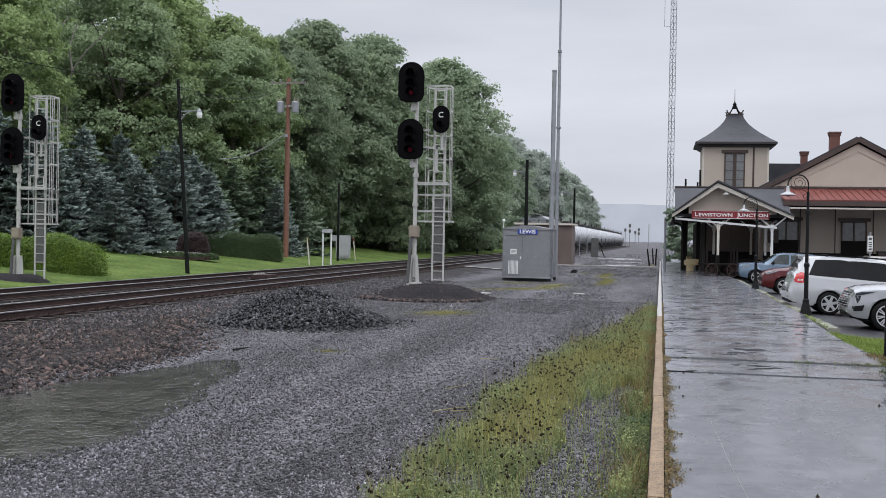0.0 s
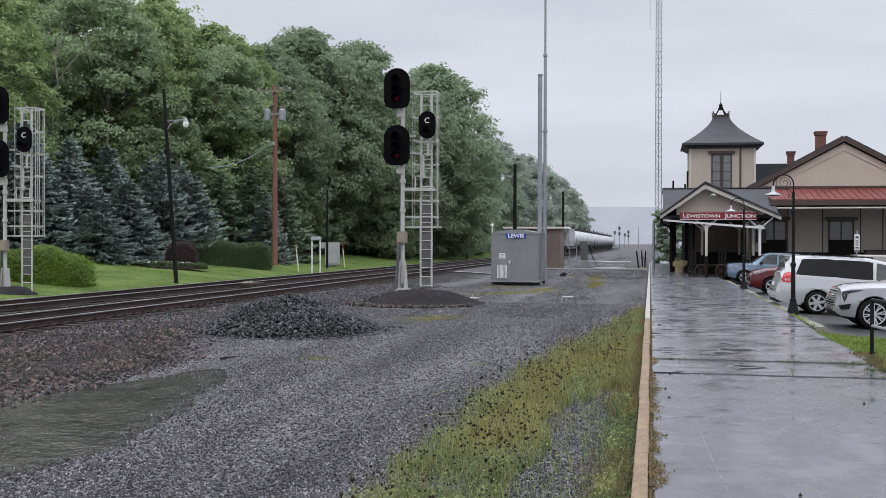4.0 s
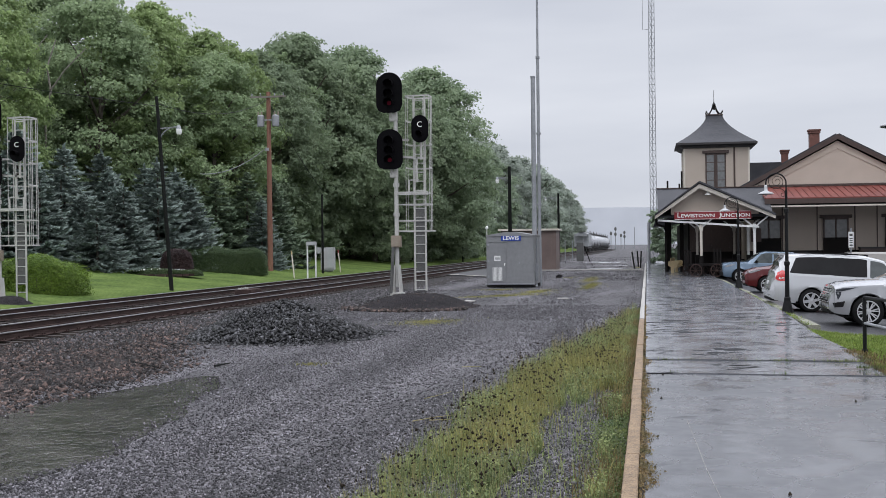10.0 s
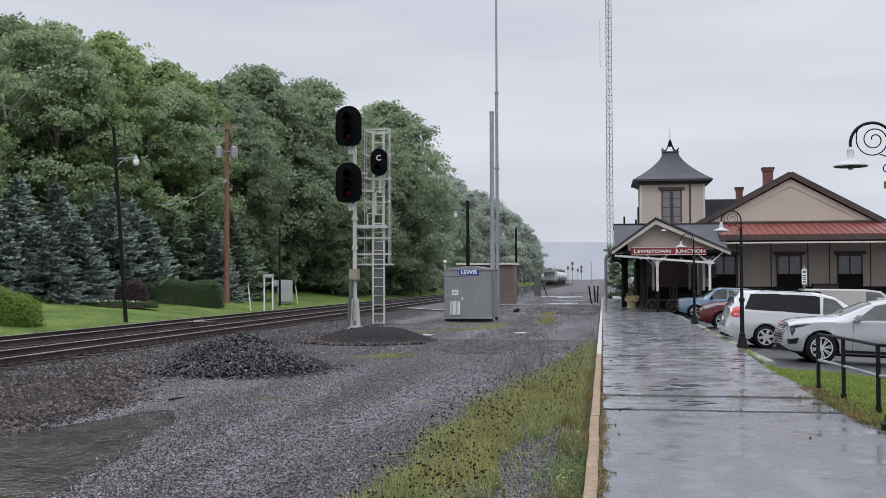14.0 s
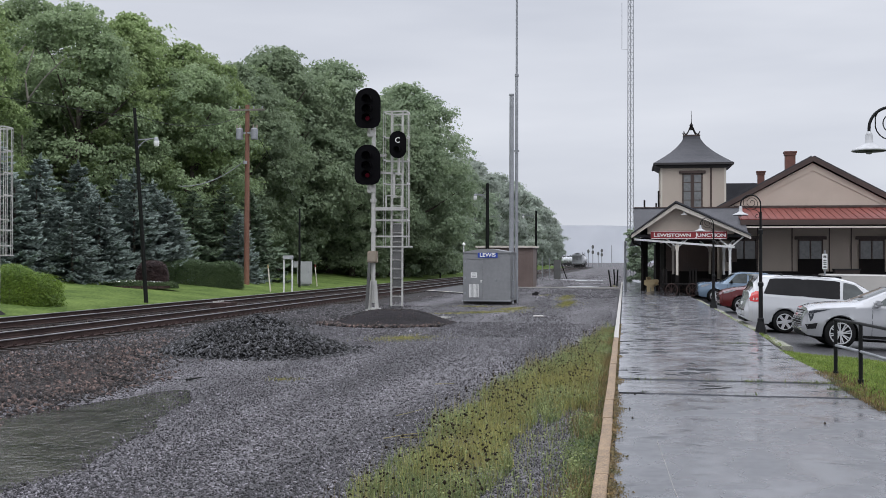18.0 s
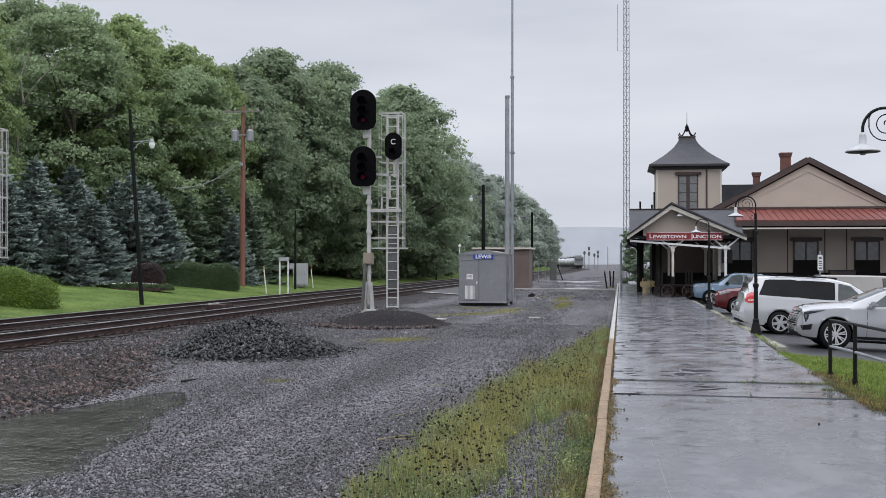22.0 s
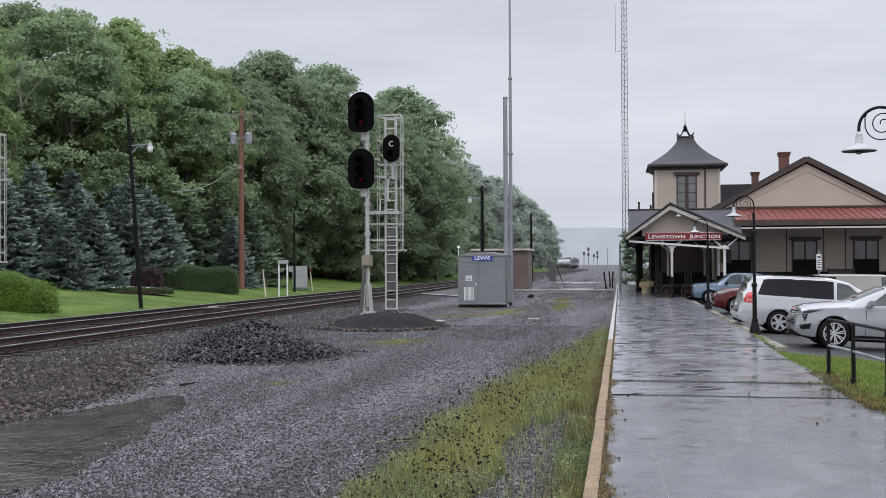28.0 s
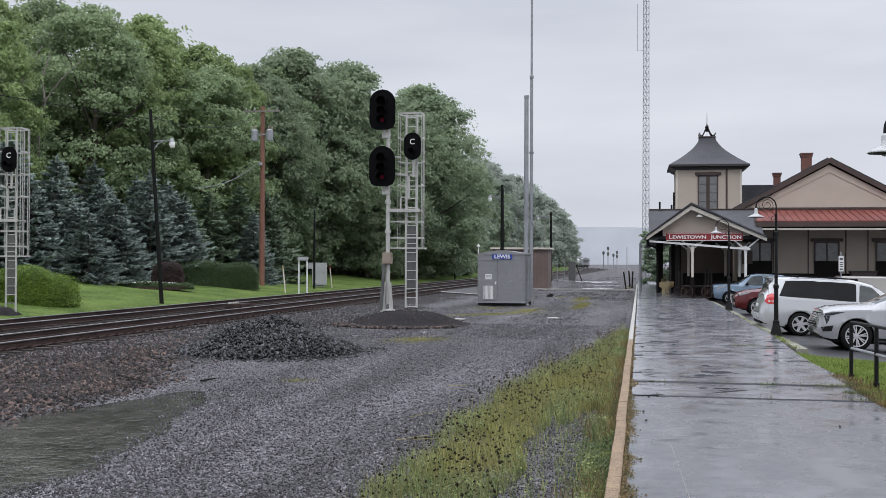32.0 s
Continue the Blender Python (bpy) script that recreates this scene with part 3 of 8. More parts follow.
def yard_height(x, y):
    """Yard of fine gravel, with the ballast bed of two tracks along it."""
    x, y = np.asarray(x, float), np.asarray(y, float)
    z = -0.15 + 0.015 * np.sin(x * 1.1 + 0.3 * np.sin(y * 0.21)) + 0.012 * np.sin(y * 0.7 + x * 0.4)
    bed = smooth_step(-10.6, -12.8, x)
    z = z * (1 - bed) - 0.15 * bed
    z = z - 0.5 * smooth_step(-20.9, -21.6, x)
    return z - 0.062 * hollow(x, y) - 0.3 * smooth_step(-0.24, -0.10, x)


def lawn_height(x, y):
    x, y = np.asarray(x, float), np.asarray(y, float)
    up = np.clip(-21.0 - x, 0, None)
    return -0.12 + 0.105 * np.minimum(up, 12) + 0.05 * np.clip(up - 12, 0, 60) + 0.02 * np.sin(x * 1.7) * np.sin(y * 0.9)


def sheet(name, xs, ys, height, mat, label, shift=None):
    gx, gy = np.meshgrid(xs, ys)
    v = np.stack([gx + (shift(gy) if shift else 0.0), gy, height(gx, gy)], -1).reshape(-1, 3)
    w, h = len(xs), len(ys)
    i = (np.arange(h - 1)[:, None] * w + np.arange(w - 1)[None]).ravel()
    f = np.stack([i, i + 1, i + w + 1, i + w], 1)
    return fast_mesh(name, v, f, mat, None, label, "ground", "structure", True)


sheet("ground", np.concatenate([[-4000, -900, -200, -60, -30], np.arange(-22.5, 0.6, 0.25), [5, 30, 90, 400, 4000]]),
      np.concatenate([[-400, -60, -10], np.arange(0, 60, 0.4), np.arange(60, 140, 4), [160, 220, 320, 500, 900, 2000, 4500]]),
      yard_height, M_GRAVEL, "wet grey crushed stone yard beside the tracks")
sheet("track_bed", np.concatenate([np.arange(-20.85, -10.2, 0.35), np.arange(-10.1, -7.8, 0.3)]), np.concatenate([[-60, -10], np.arange(0, 60, 0.6), np.arange(60, 140, 4), [200, 385], np.arange(400, 900, 20), [1600]]),
      lambda x, y: yard_height(x, y) + 0.02 - 0.06 * smooth_step(-0.9, 0.0, x - (-8.1 - 1.9 * smooth_step(16.0, 25.0, y) + 0.2 * np.sin(y * 0.8))), M_BED, "brown ballast bed of the tracks", line_shift)
sheet("lawn", np.concatenate([[-420, -120, -60], np.arange(-36, -20.8, 0.4)]),
      np.concatenate([[-60, -10], np.arange(10, 120, 1.0), [140, 200, 385], np.arange(400, 900, 20)]), lawn_height, M_LAWN, "mown green lawn beyond the tracks", line_shift)


def slab_outline(y):
    """The walk's edge towards the lawn and the car park."""
    return 3.32 + 0.22 * smooth_step(26, 31, y) + 0.05 * math.sin(y * 0.8)


# the walk: sheets of concrete between irregular joints
PLATFORM_Z = 0.0
bm = B()
slab(bm, [(-0.079, -25), (3.27, -25), (3.27, 26), (3.48, 31), (3.48, 120), (-0.079, 120)], "z", -0.4, -0.014)
platform = part("pavement", bm, M_TRIMBLK, None, "wet dark concrete station walk with puddled sheen", kind="structure")
tagged(platform, category="pavement")
JOINTS = [-25, -8, 0.5, 8.2, 16.3, 18.1, 22.2, 26.5, 31.0, 36.5, 42.0, 49.0, 57.0, 66.0, 76.0, 88.0, 102.0, 120.0]
for k, (ya, yb) in enumerate(zip(JOINTS, JOINTS[1:])):
    bm = B()
    n = 10
    rng = random.Random(k)
    lo, hi = [], []
    for i in range(n + 1):
        x = -0.038 + (slab_outline((ya + yb) / 2) + 0.038) * i / n
        lo.append((x, ya + 0.016 - 0.16 * i / n + 0.02 * math.sin(i * 1.3 + ya)))
        hi.append((x, yb - 0.016 - 0.16 * i / n + 0.02 * math.sin(i * 1.3 + yb)))
    hi[-1], lo[-1] = (slab_outline(yb), hi[-1][1]), (slab_outline(ya), lo[-1][1])
    slab(bm, lo + hi[::-1], "z", -0.06, PLATFORM_Z + (0.0 if ya < 16 else 0.015 if ya < 18 else 0.027 + 0.006 * (k % 2)))
    part("slab", bm, M_TROWELLED if yb < 17 else M_WORNWALK if yb < 23 else M_PLATFORM, platform)

# ragged worn hollows by the joint and a pale hairline crack
rng = random.Random(4)
spots = []
for k in range(15):
    a, r = rng.uniform(0, 2 * math.pi), rng.uniform(0.1, 1.0)
    x, y, w, d = 1.26 + 0.34 * r * math.cos(a), 17.25 + 0.5 * r * math.sin(a), rng.uniform(0.03, 0.12), rng.uniform(0.03, 0.11)
    spots.append(("worn_hollow", 0.018, M_TRIMBLK, "dark wet hollow worn beside the walk's joint",
                  [(x + w * rng.uniform(0.5, 1.1) * math.cos(q) + 0.4 * d * math.sin(q), y + d * rng.uniform(0.5, 1.1) * math.sin(q)) for q in np.linspace(0, 2 * math.pi, 10)[:-1]]))
for name, z, mat, label, pts in spots + [("hairline_crack", 0.004, M_CONC, "pale hairline crack in the walk", ((0.39, 12.1), (0.3925, 12.1), (0.4365, 10.5), (0.463, 9.4), (0.514, 8.3), (0.5115, 8.3), (0.4605, 9.4), (0.434, 10.5)))]:
    bm = B()
    slab(bm, pts, "z", z - 0.012, z)
    part(name, bm, mat, platform, label)

# the kerb of cast blocks along the yard
kerb = thing("kerb", pose(0, 0, 0), "weathered tan concrete kerb along the station walk", "kerb")
kerb["kind"] = "structure"
bm = B()
box(bm, -0.20, 0.002, -0.45, -0.083, 1.797, 0.03, 0.008)
block = part("kerb_block", bm, M_KERB, kerb)
block.matrix_basis = pose(0, -6.3, 0)
bm = B()
box(bm, -0.20, 0.002, -0.45, -0.083, 1.797, 0.03, 0.008)
grey = part("kerb_block", bm, M_CONC, kerb, "pale grey concrete block")
grey.matrix_basis = pose(0, -6.3 + 1.8 * 62, 0)
for k in range(1, 62):
    share("kerb_block", block.data if k < 19 else grey.data, kerb, pose(0.004 * math.sin(k * 2.1), -6.3 + 1.8 * k, 0.003 * math.sin(k * 1.7), 0, 0.2 * math.sin(k), 0.08 * math.sin(k * 3.1)))

# the car park and the lawn strip beside the walk
def lot_height(x, y):
    """The car park falls away from the walk."""
    x = np.asarray(x, float)
    return -0.27 - 0.045 * (np.clip(x, 3.5, 9.5) - 5.2) + 0.0 * np.asarray(y, float)


sheet("parking_lot", np.concatenate([[3.56], np.arange(4, 14, 0.5), [20, 40, 70]]), np.concatenate([[-30], np.arange(0, 69, 2.0), [69.3]]), lot_height, M_ASPHALT, "wet black asphalt car park")
lot_kerb = thing("parking_kerb", pose(0, 0, 0), "mossy concrete kerb of the car park", "kerb")
lot_kerb["kind"] = "structure"
bm = B()
box(bm, 3.57, 0.004, -0.42, 3.83, 2.096, -0.022, 0.02)
block = part("kerb_block", bm, M_MOSSY, lot_kerb)
block.matrix_basis = pose(0, 26.4, 0)
for k in range(1, 16):
    share("kerb_block", block.data, lot_kerb, pose(0.012 * math.sin(k * 2.7), 26.4 + 2.1 * k, 0.006 * math.sin(k * 1.9), 0, 0.4 * math.sin(k * 1.3), 0.15 * math.sin(k * 2.3)))


def verge_height(x, y):
    e = np.minimum((6.4 - x) / 0.5, (25.2 - y) / 0.6)
    return -0.40 + (0.40 - 0.10 * (x - 3.3)) * np.clip(e, 0, 1) ** 0.5 + 0.015 * np.sin(3 * x + y)


sheet("verge", np.arange(3.28, 6.5, 0.1), np.arange(4, 25.4, 0.2), verge_height, M_LAWN, "small grass verge between walk and car park")

# tracks
RAIL_TOP = 0.12


def rail_profile(x):
    t = RAIL_TOP
    return [(x - 0.07, t - 0.172), (x + 0.07, t - 0.172), (x + 0.07, t - 0.158), (x + 0.012, t - 0.14), (x + 0.012, t - 0.045), (x + 0.036, t - 0.035),
            (x + 0.036, t - 0.006), (x - 0.036, t - 0.006), (x - 0.036, t - 0.035), (x - 0.012, t - 0.045), (x - 0.012, t - 0.14), (x - 0.07, t - 0.158)]


def rail_sweep(bm, prof):
    """A rail section drawn along the straight and round the bend."""
    rings = [[bm.verts.new((u + float(line_shift(y)), y, v)) for u, v in prof] for y in [-80, 385] + list(range(400, 1100, 20))]
    for r0, r1 in zip(rings, rings[1:]):
        for i in range(len(prof)):
            k = (i + 1) % len(prof)
            bm.faces.new((r0[i], r1[i], r1[k], r0[k]))
    bm.faces.new(rings[0])
    bm.faces.new(rings[-1][::-1])


bm = B()
box(bm, -1.3, -0.115, -0.14, 1.3, 0.115, 0.0, 0.012)
tie_mesh = None
plate_mesh = None
for centre, first in ((-14.3, 16.0), (-18.2, 22.0)):
    track = thing("railway_track", pose(centre, 0, 0), "rusty railway track on dark timber ties and ballast", "track", "railway tracks")
    track["kind"] = "structure"
    for s in (-1, 1):
        b2 = B()
        rail_sweep(b2, rail_profile(s * 0.753))
        rail = part("rail", b2, M_RUST, track)
        b2 = B()
        rail_sweep(b2, [(s * 0.753 - 0.038, RAIL_TOP - 0.024), (s * 0.753 + 0.038, RAIL_TOP - 0.024), (s * 0.753 + 0.038, RAIL_TOP - 0.006), (s * 0.753 + 0.026, RAIL_TOP), (s * 0.753 - 0.026, RAIL_TOP), (s * 0.753 - 0.038, RAIL_TOP - 0.006)])
        part("railhead", b2, M_RAILTOP, rail, "polished running surface")
    if tie_mesh is None:
        t0 = part("tie", bm, M_TIE, track)
        tie_mesh = t0.data
        b2 = B()
        box(b2, -0.19, -0.1, 0, 0.19, 0.1, 0.02, 0.006)
        for sx, sy in ((-0.1, -0.05), (0.1, 0.05), (-0.1, 0.05), (0.1, -0.05)):
            box(b2, sx - 0.015, sy - 0.015, 0.02, sx + 0.015, sy + 0.015, 0.055)
        p0 = part("tie_plate", b2, M_RUST, track)
        plate_mesh = p0.data
        t0.matrix_basis, p0.matrix_basis = pose(0, first - 0.53, -0.055), pose(0.753, first - 0.53, -0.055)
    rng = random.Random(int(-centre * 10))
    for k in range(110):
        y = first + 0.53 * k
        share("tie", tie_mesh, track, pose(rng.uniform(-0.06, 0.06), y + rng.uniform(-0.03, 0.03), -0.06 + rng.uniform(-0.008, 0.008), 0, 0, rng.uniform(-1.2, 1.2)))
        if centre > -15:
            share("tie_plate", plate_mesh, track, pose(0.753, y, -0.052))

# distance: the hill, rain haze painted into its colour, and the woods' dark floor
bm = B()
rng = random.Random(5)
top = []
for i in range(81):
    x = -2600 + 5200 * i / 80
    top.append((x, 128 - 0.035 * min(max(x + 400, 0), 700) - 8 * math.exp(-((x - 60) / 120) ** 2) + 8 * math.sin(x * 0.004) + 3 * math.sin(x * 0.013 + 1)))
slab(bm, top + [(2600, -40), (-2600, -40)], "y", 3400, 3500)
tagged(part("backdrop", bm, M_HILL, None, "wooded ridge, rain mist painted as pale glowing colour", kind="structure"), category="hill")


# ---- trees ----
def crown_points(rng, height, base, radius, n, lobes):
    """Points and outward ways: domed boughs set round an uneven crown, each a mass of twigs, with dark gaps between."""
    off = Vector(rng.uniform(0, 50, 3))
    up = np.array([0.0, 0.0, 1.0])
    per_bough = 17
    leaves = max(6, n // (lobes * per_bough))
    pts, nrm = [], []
    for k in range(lobes):
        h = ((k + rng.uniform()) / lobes) ** 0.9
        a = rng.uniform(0, 2 * math.pi)
        prof = min(1.0, 0.55 + 1.5 * h) * max(0.03, 1 - h ** 2.6) ** 0.58
        way = Vector((math.cos(a) * 1.5, math.sin(a) * 1.5, 3.2 * h))
        bulge = 1 + 0.5 * noise.noise(way + off) + 0.22 * noise.noise(way * 2.3 + off)
        br = radius * rng.uniform(0.15, 0.30)
        reach = max(0.0, radius * prof * bulge - 0.55 * br) * rng.uniform(0.2, 1.0) ** 0.3
        out = np.array([math.cos(a), math.sin(a), 0.0])
        c = out * reach + up * (base + 0.4 * br + (height - base - 1.1 * br) * min(1.0, h * (0.95 + 0.06 * bulge)))
        d = rng.normal(0, 1, (per_bough, 3)) + out * 0.75 + up * 0.55
        d /= np.linalg.norm(d, axis=1)[:, None]
        far = rng.uniform(0.62, 1.08, (per_bough, 1))
        if h > 0.55:
            far[:4] += rng.uniform(0.1, 0.5, (4, 1))
        tw = c + d * far * br * np.array([1.1, 1.1, 0.66])
        tr = br * rng.uniform(0.14, 0.27, (per_bough, 1, 1))
        q = np.clip(rng.normal(0, 1, (per_bough, leaves, 3)), -1.7, 1.7) * np.array([1.0, 1.0, 0.5])
        q[:, :, 2] -= 0.22 * (q[:, :, 0] ** 2 + q[:, :, 1] ** 2) - 0.25
        pts.append((tw[:, None, :] + q * tr).reshape(-1, 3))
        nrm.append(np.repeat(d * 0.7 + up * 0.5 + out * 0.3, leaves, 0))
    return np.concatenate(pts), np.concatenate(nrm)


def tree(name, seed, height, base, radius, n, mat, label, category="tree", size=(0.07, 0.165), lobes=105):
    rng = np.random.default_rng(seed)
    t = thing(name, pose(0, 0, 0), label, category)
    bm = B()
    r0 = height * 0.016 + 0.05
    bend = rng.uniform(-0.4, 0.4, 4)
    trunk = [(bend[0] * q * q, bend[1] * q * q, height * 0.86 * q - 0.4) for q in np.linspace(0, 1, 7)]
    tube(bm, trunk, r0, 8, 0.2)
    for k in range(9):
        q = rng.uniform(0.3, 0.8)
        a = rng.uniform(0, 2 * math.pi)
        s = Vector((bend[0] * q * q, bend[1] * q * q, height * 0.86 * q - 0.4))
        e = s + Vector((math.cos(a), math.sin(a), rng.uniform(0.5, 1.1))) * radius * rng.uniform(0.5, 0.8)
        tube(bm, [s, s.lerp(e, 0.5) + Vector((0, 0, -0.25)), e], r0 * 0.4, 6, 0.25)
    part("trunk", bm, M_BARK, t)
    p, nn = crown_points(rng, height, base, radius, n, lobes)
    v, f = leaf_cards(p, nn, rng, size)
    fast_mesh("crown", v, f, mat, t, kind="")
    return t


def twig_cards(pts, ways, rng, size, slim):
    """Slender needle twigs lying along their ways."""
    n = len(pts)
    u = ways + rng.normal(0, 0.28, (n, 3))
    u /= np.linalg.norm(u, axis=1)[:, None] + 1e-9
    nrm = np.array([0.0, 0.0, 1.0]) + rng.normal(0, 0.45, (n, 3))
    w = np.cross(nrm, u)
    w /= np.linalg.norm(w, axis=1)[:, None] + 1e-9
    s = rng.uniform(*size, (n, 1))
    v = np.stack([pts - u * s, pts + w * s * slim, pts + u * s, pts - w * s * slim - np.array([0, 0, 1.0]) * s * 0.35], 1)
    return v.reshape(-1, 3), np.arange(n * 4).reshape(n, 4)


def spruce(name, seed, height, radius, mat, label):
    """A spruce: tiers of boughs, each a feather of twigs that droops and turns up at its tip."""
    rng = np.random.default_rng(seed)
    t = thing(name, pose(0, 0, 0), label, "tree", "spruces behind the lawn")
    bm = B()
    cyl(bm, (0, 0, -0.3), (0, 0, height * 0.97), 0.13, 0.015, 8)
    part("trunk", bm, M_BARK, t)
    pts, ways = [], []
    z = 0.2
    while z < height * 0.975:
        q = z / height
        r = radius * (1 - q) ** 0.9 + 0.10
        m = 5 + int(6 * (1 - q))
        a0 = rng.uniform(0, 6.28)
        for k in range(m):
            a = a0 + 2 * math.pi * k / m + rng.uniform(-0.3, 0.3)
            rr = r * rng.uniform(0.7, 1.2)
            zb = z + rng.uniform(-0.16, 0.16)
            cnt = int(28 + 120 * (1 - q))
            s = rng.uniform(0.1, 1, cnt) ** 0.6
            sg = rng.choice([-1.0, 1.0], cnt)
            side = sg * np.abs(rng.normal(0, 0.16, cnt)) * rr * (1.15 - s)
            droop = rng.uniform(0.25, 0.5)
            x = np.cos(a) * s * rr - np.sin(a) * side
            y = np.sin(a) * s * rr + np.cos(a) * side
            zz = zb + rr * (0.16 * s - droop * s ** 2 + 0.24 * s ** 5) + rng.normal(0, 0.02, cnt) - 0.55 * np.abs(side)
            rise = 0.16 - 2 * droop * s + 1.2 * s ** 4
            lx, ly = np.cos(a) - 0.8 * sg * np.sin(a), np.sin(a) + 0.8 * sg * np.cos(a)
            pts.append(np.stack([x, y, zz], 1))
            ways.append(np.stack([lx, ly, 0.7 * rise], 1))
        z += 0.42 * (1.15 - 0.6 * q)
    top = np.linspace(0.9, 1.0, 24) * height
    pts.append(np.stack([rng.normal(0, 0.03, 24), rng.normal(0, 0.03, 24), top], 1))
    ways.append(np.tile([0.0, 0.0, 1.0], (24, 1)))
    v, f = twig_cards(np.concatenate(pts), np.concatenate(ways), rng, (0.09, 0.23), 0.34)
    fast_mesh("needles", v, f, mat, t, kind="")
    return t


TREE_A = tree("tree", 1, 20.0, 2.6, 6.4, 46000, M_LEAF_A, "tall leafy green tree at the wood's edge")
TREE_B = tree("tree", 2, 21.0, 0.6, 7.2, 68000, M_LEAF_B, "tall dense dark green tree at the wood's edge", size=(0.085, 0.19), lobes=185)
TREE_C = tree("tree", 3, 19.0, 3.0, 5.8, 40000, M_LEAF_C, "leafy yellow-green tree at the wood's edge")
TREE_F = tree("tree", 4, 20.0, 0.5, 6.8, 24000, M_LEAF_FAR, "distant tree along the line, leaves greyed for haze", size=(0.14, 0.3))
TREE_M = tree("tree", 12, 20.0, 0.5, 6.6, 34000, M_LEAF_M, "tree along the line, leaves paled for rain haze", size=(0.11, 0.25))
TREE_S = tree("understory_bush", 6, 6.0, -0.3, 3.4, 9500, M_LEAF_B, "dark leafy undergrowth below the wood's edge", "bush", size=(0.09, 0.2), lobes=42)


def ground_left(x, y):
    return float(lawn_height(x, y))


def plant(proto, spots):
    first = True
    for x, y, h, turn, *wide in spots:
        base_h = max(v.co.z for o in proto.children for v in o.data.vertices)
        s = h / base_h
        m = pose(x + float(line_shift(y)), y, ground_left(x, y) - 0.15, 0, 0, turn)
        ob = proto if first else copy_thing(proto, m)
        ob.matrix_basis = m
        ob.scale = (s * (wide or [1.02])[0], s * (wide or [1.02])[0], s)
        first = False


plant(TREE_A, [(-38.0, 74, 18.9, 0), (-32.6, 82, 16.1, 70), (-44.5, 66, 18.0, 150), (-33.5, 97, 18.7, 210), (-46, 82, 21.2, 300), (-40, 104, 19.7, 40), (-36, 118, 22.0, 100)])
plant(TREE_C, [(-37.4, 79, 18.7, 20), (-38.6, 85, 20.7, 130), (-41.0, 62, 17.0, 220), (-47, 75, 19.7, 310), (-51, 66, 21.3, 10), (-41, 55, 16.5, 60), (-34.6, 86, 18.5, 200)])
plant(TREE_B, [(-33.0, 92, 18.0, 0), (-31.9, 101, 21.2, 80), (-29.0, 109, 21.6, 160), (-26.4, 108, 15.8, 240), (-24.3, 124, 22.0, 320, 1.1), (-26.0, 117, 19.4, 30), (-24.4, 130, 15.0, 100, 1.0),
               (-30, 128, 18.0, 120), (-36, 110, 19.5, 270)])
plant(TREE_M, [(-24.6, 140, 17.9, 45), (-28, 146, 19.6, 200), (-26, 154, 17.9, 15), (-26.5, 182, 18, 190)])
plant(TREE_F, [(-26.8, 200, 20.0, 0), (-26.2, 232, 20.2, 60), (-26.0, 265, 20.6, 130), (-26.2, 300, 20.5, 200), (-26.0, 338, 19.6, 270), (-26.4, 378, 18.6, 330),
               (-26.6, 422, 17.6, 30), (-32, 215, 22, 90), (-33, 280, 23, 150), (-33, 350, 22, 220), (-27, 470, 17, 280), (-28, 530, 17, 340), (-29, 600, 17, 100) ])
rng = random.Random(11)
plant(TREE_S, [(-31.5 - 0.6 * k + rng.uniform(-1.2, 1.2), 108 - 5.2 * k, rng.uniform(4, 7), rng.uniform(0, 360)) for k in range(14)]
      + [(-25.2 + rng.uniform(-0.6, 0.6), 112 + 9 * k, rng.uniform(4, 6.5), rng.uniform(0, 360)) for k in range(10)]
      + [(-44 + rng.uniform(-1, 1), 40 + 6 * k, rng.uniform(5, 8), rng.uniform(0, 360)) for k in range(4)]
      + [(-56 + rng.uniform(-2, 2), 40 + 7 * k, rng.uniform(9, 12), rng.uniform(0, 360)) for k in range(14)]
      + [(-42 + 1.3 * k, 112 + 7 * k, rng.uniform(9, 12), rng.uniform(0, 360)) for k in range(8)])

# bare limbs that show before the first tree's leaves
for path in (((-38.5, 67.6, 8.6), (-38.2, 67.0, 10.8), (-37.6, 66.8, 12.3), (-36.7, 66.9, 13.5), (-35.5, 67.4, 14.9)),
             ((-37.7, 66.9, 12.0), (-37.9, 66.8, 13.7), (-37.5, 67.2, 15.5)), ((-39.7, 67.2, 12.4), (-39.2, 66.9, 14.3), (-38.2, 67.4, 15.9))):
    bm = B()
    back = Matrix.LocRotScale(*TREE_A.matrix_basis.decompose()[:2], TREE_A.scale).inverted()
    tube(bm, [back @ Vector(p) for p in path], 0.085, 7, 0.35)
    part("limb", bm, M_LIMB, TREE_A, "pale bare limb")

SPRUCE_B = spruce("spruce", 21, 7.0, 2.7, M_SPRUCE, "blue spruce with drooping silvery boughs")
SPRUCE_D = spruce("spruce", 22, 6.6, 2.9, M_SPRUCE, "broad blue spruce with silvery boughs")
SPRUCE_G = spruce("spruce", 23, 6.4, 2.6, M_SPRUCE_G, "dark green spruce beside the hedge")
plant(SPRUCE_B, [(-29.6, 65.0, 7.0, 0, 1.15), (-33.6, 61.0, 7.2, 50, 1.2), (-34.2, 57.0, 8.0, 120, 1.2), (-30.4, 69.5, 6.6, 200, 1.2), (-36.5, 60.0, 6.9, 260, 1.2), (-31.2, 66.6, 6.6, 20, 1.2), (-38.0, 55.5, 7.8, 140, 1.2), (-33.0, 64.5, 7.2, 300, 1.2), (-28.7, 68.0, 5.6, 75, 1.2), (-32.3, 56.0, 5.7, 230, 1.25), (-26.8, 76.0, 5.2, 110, 1.15)])
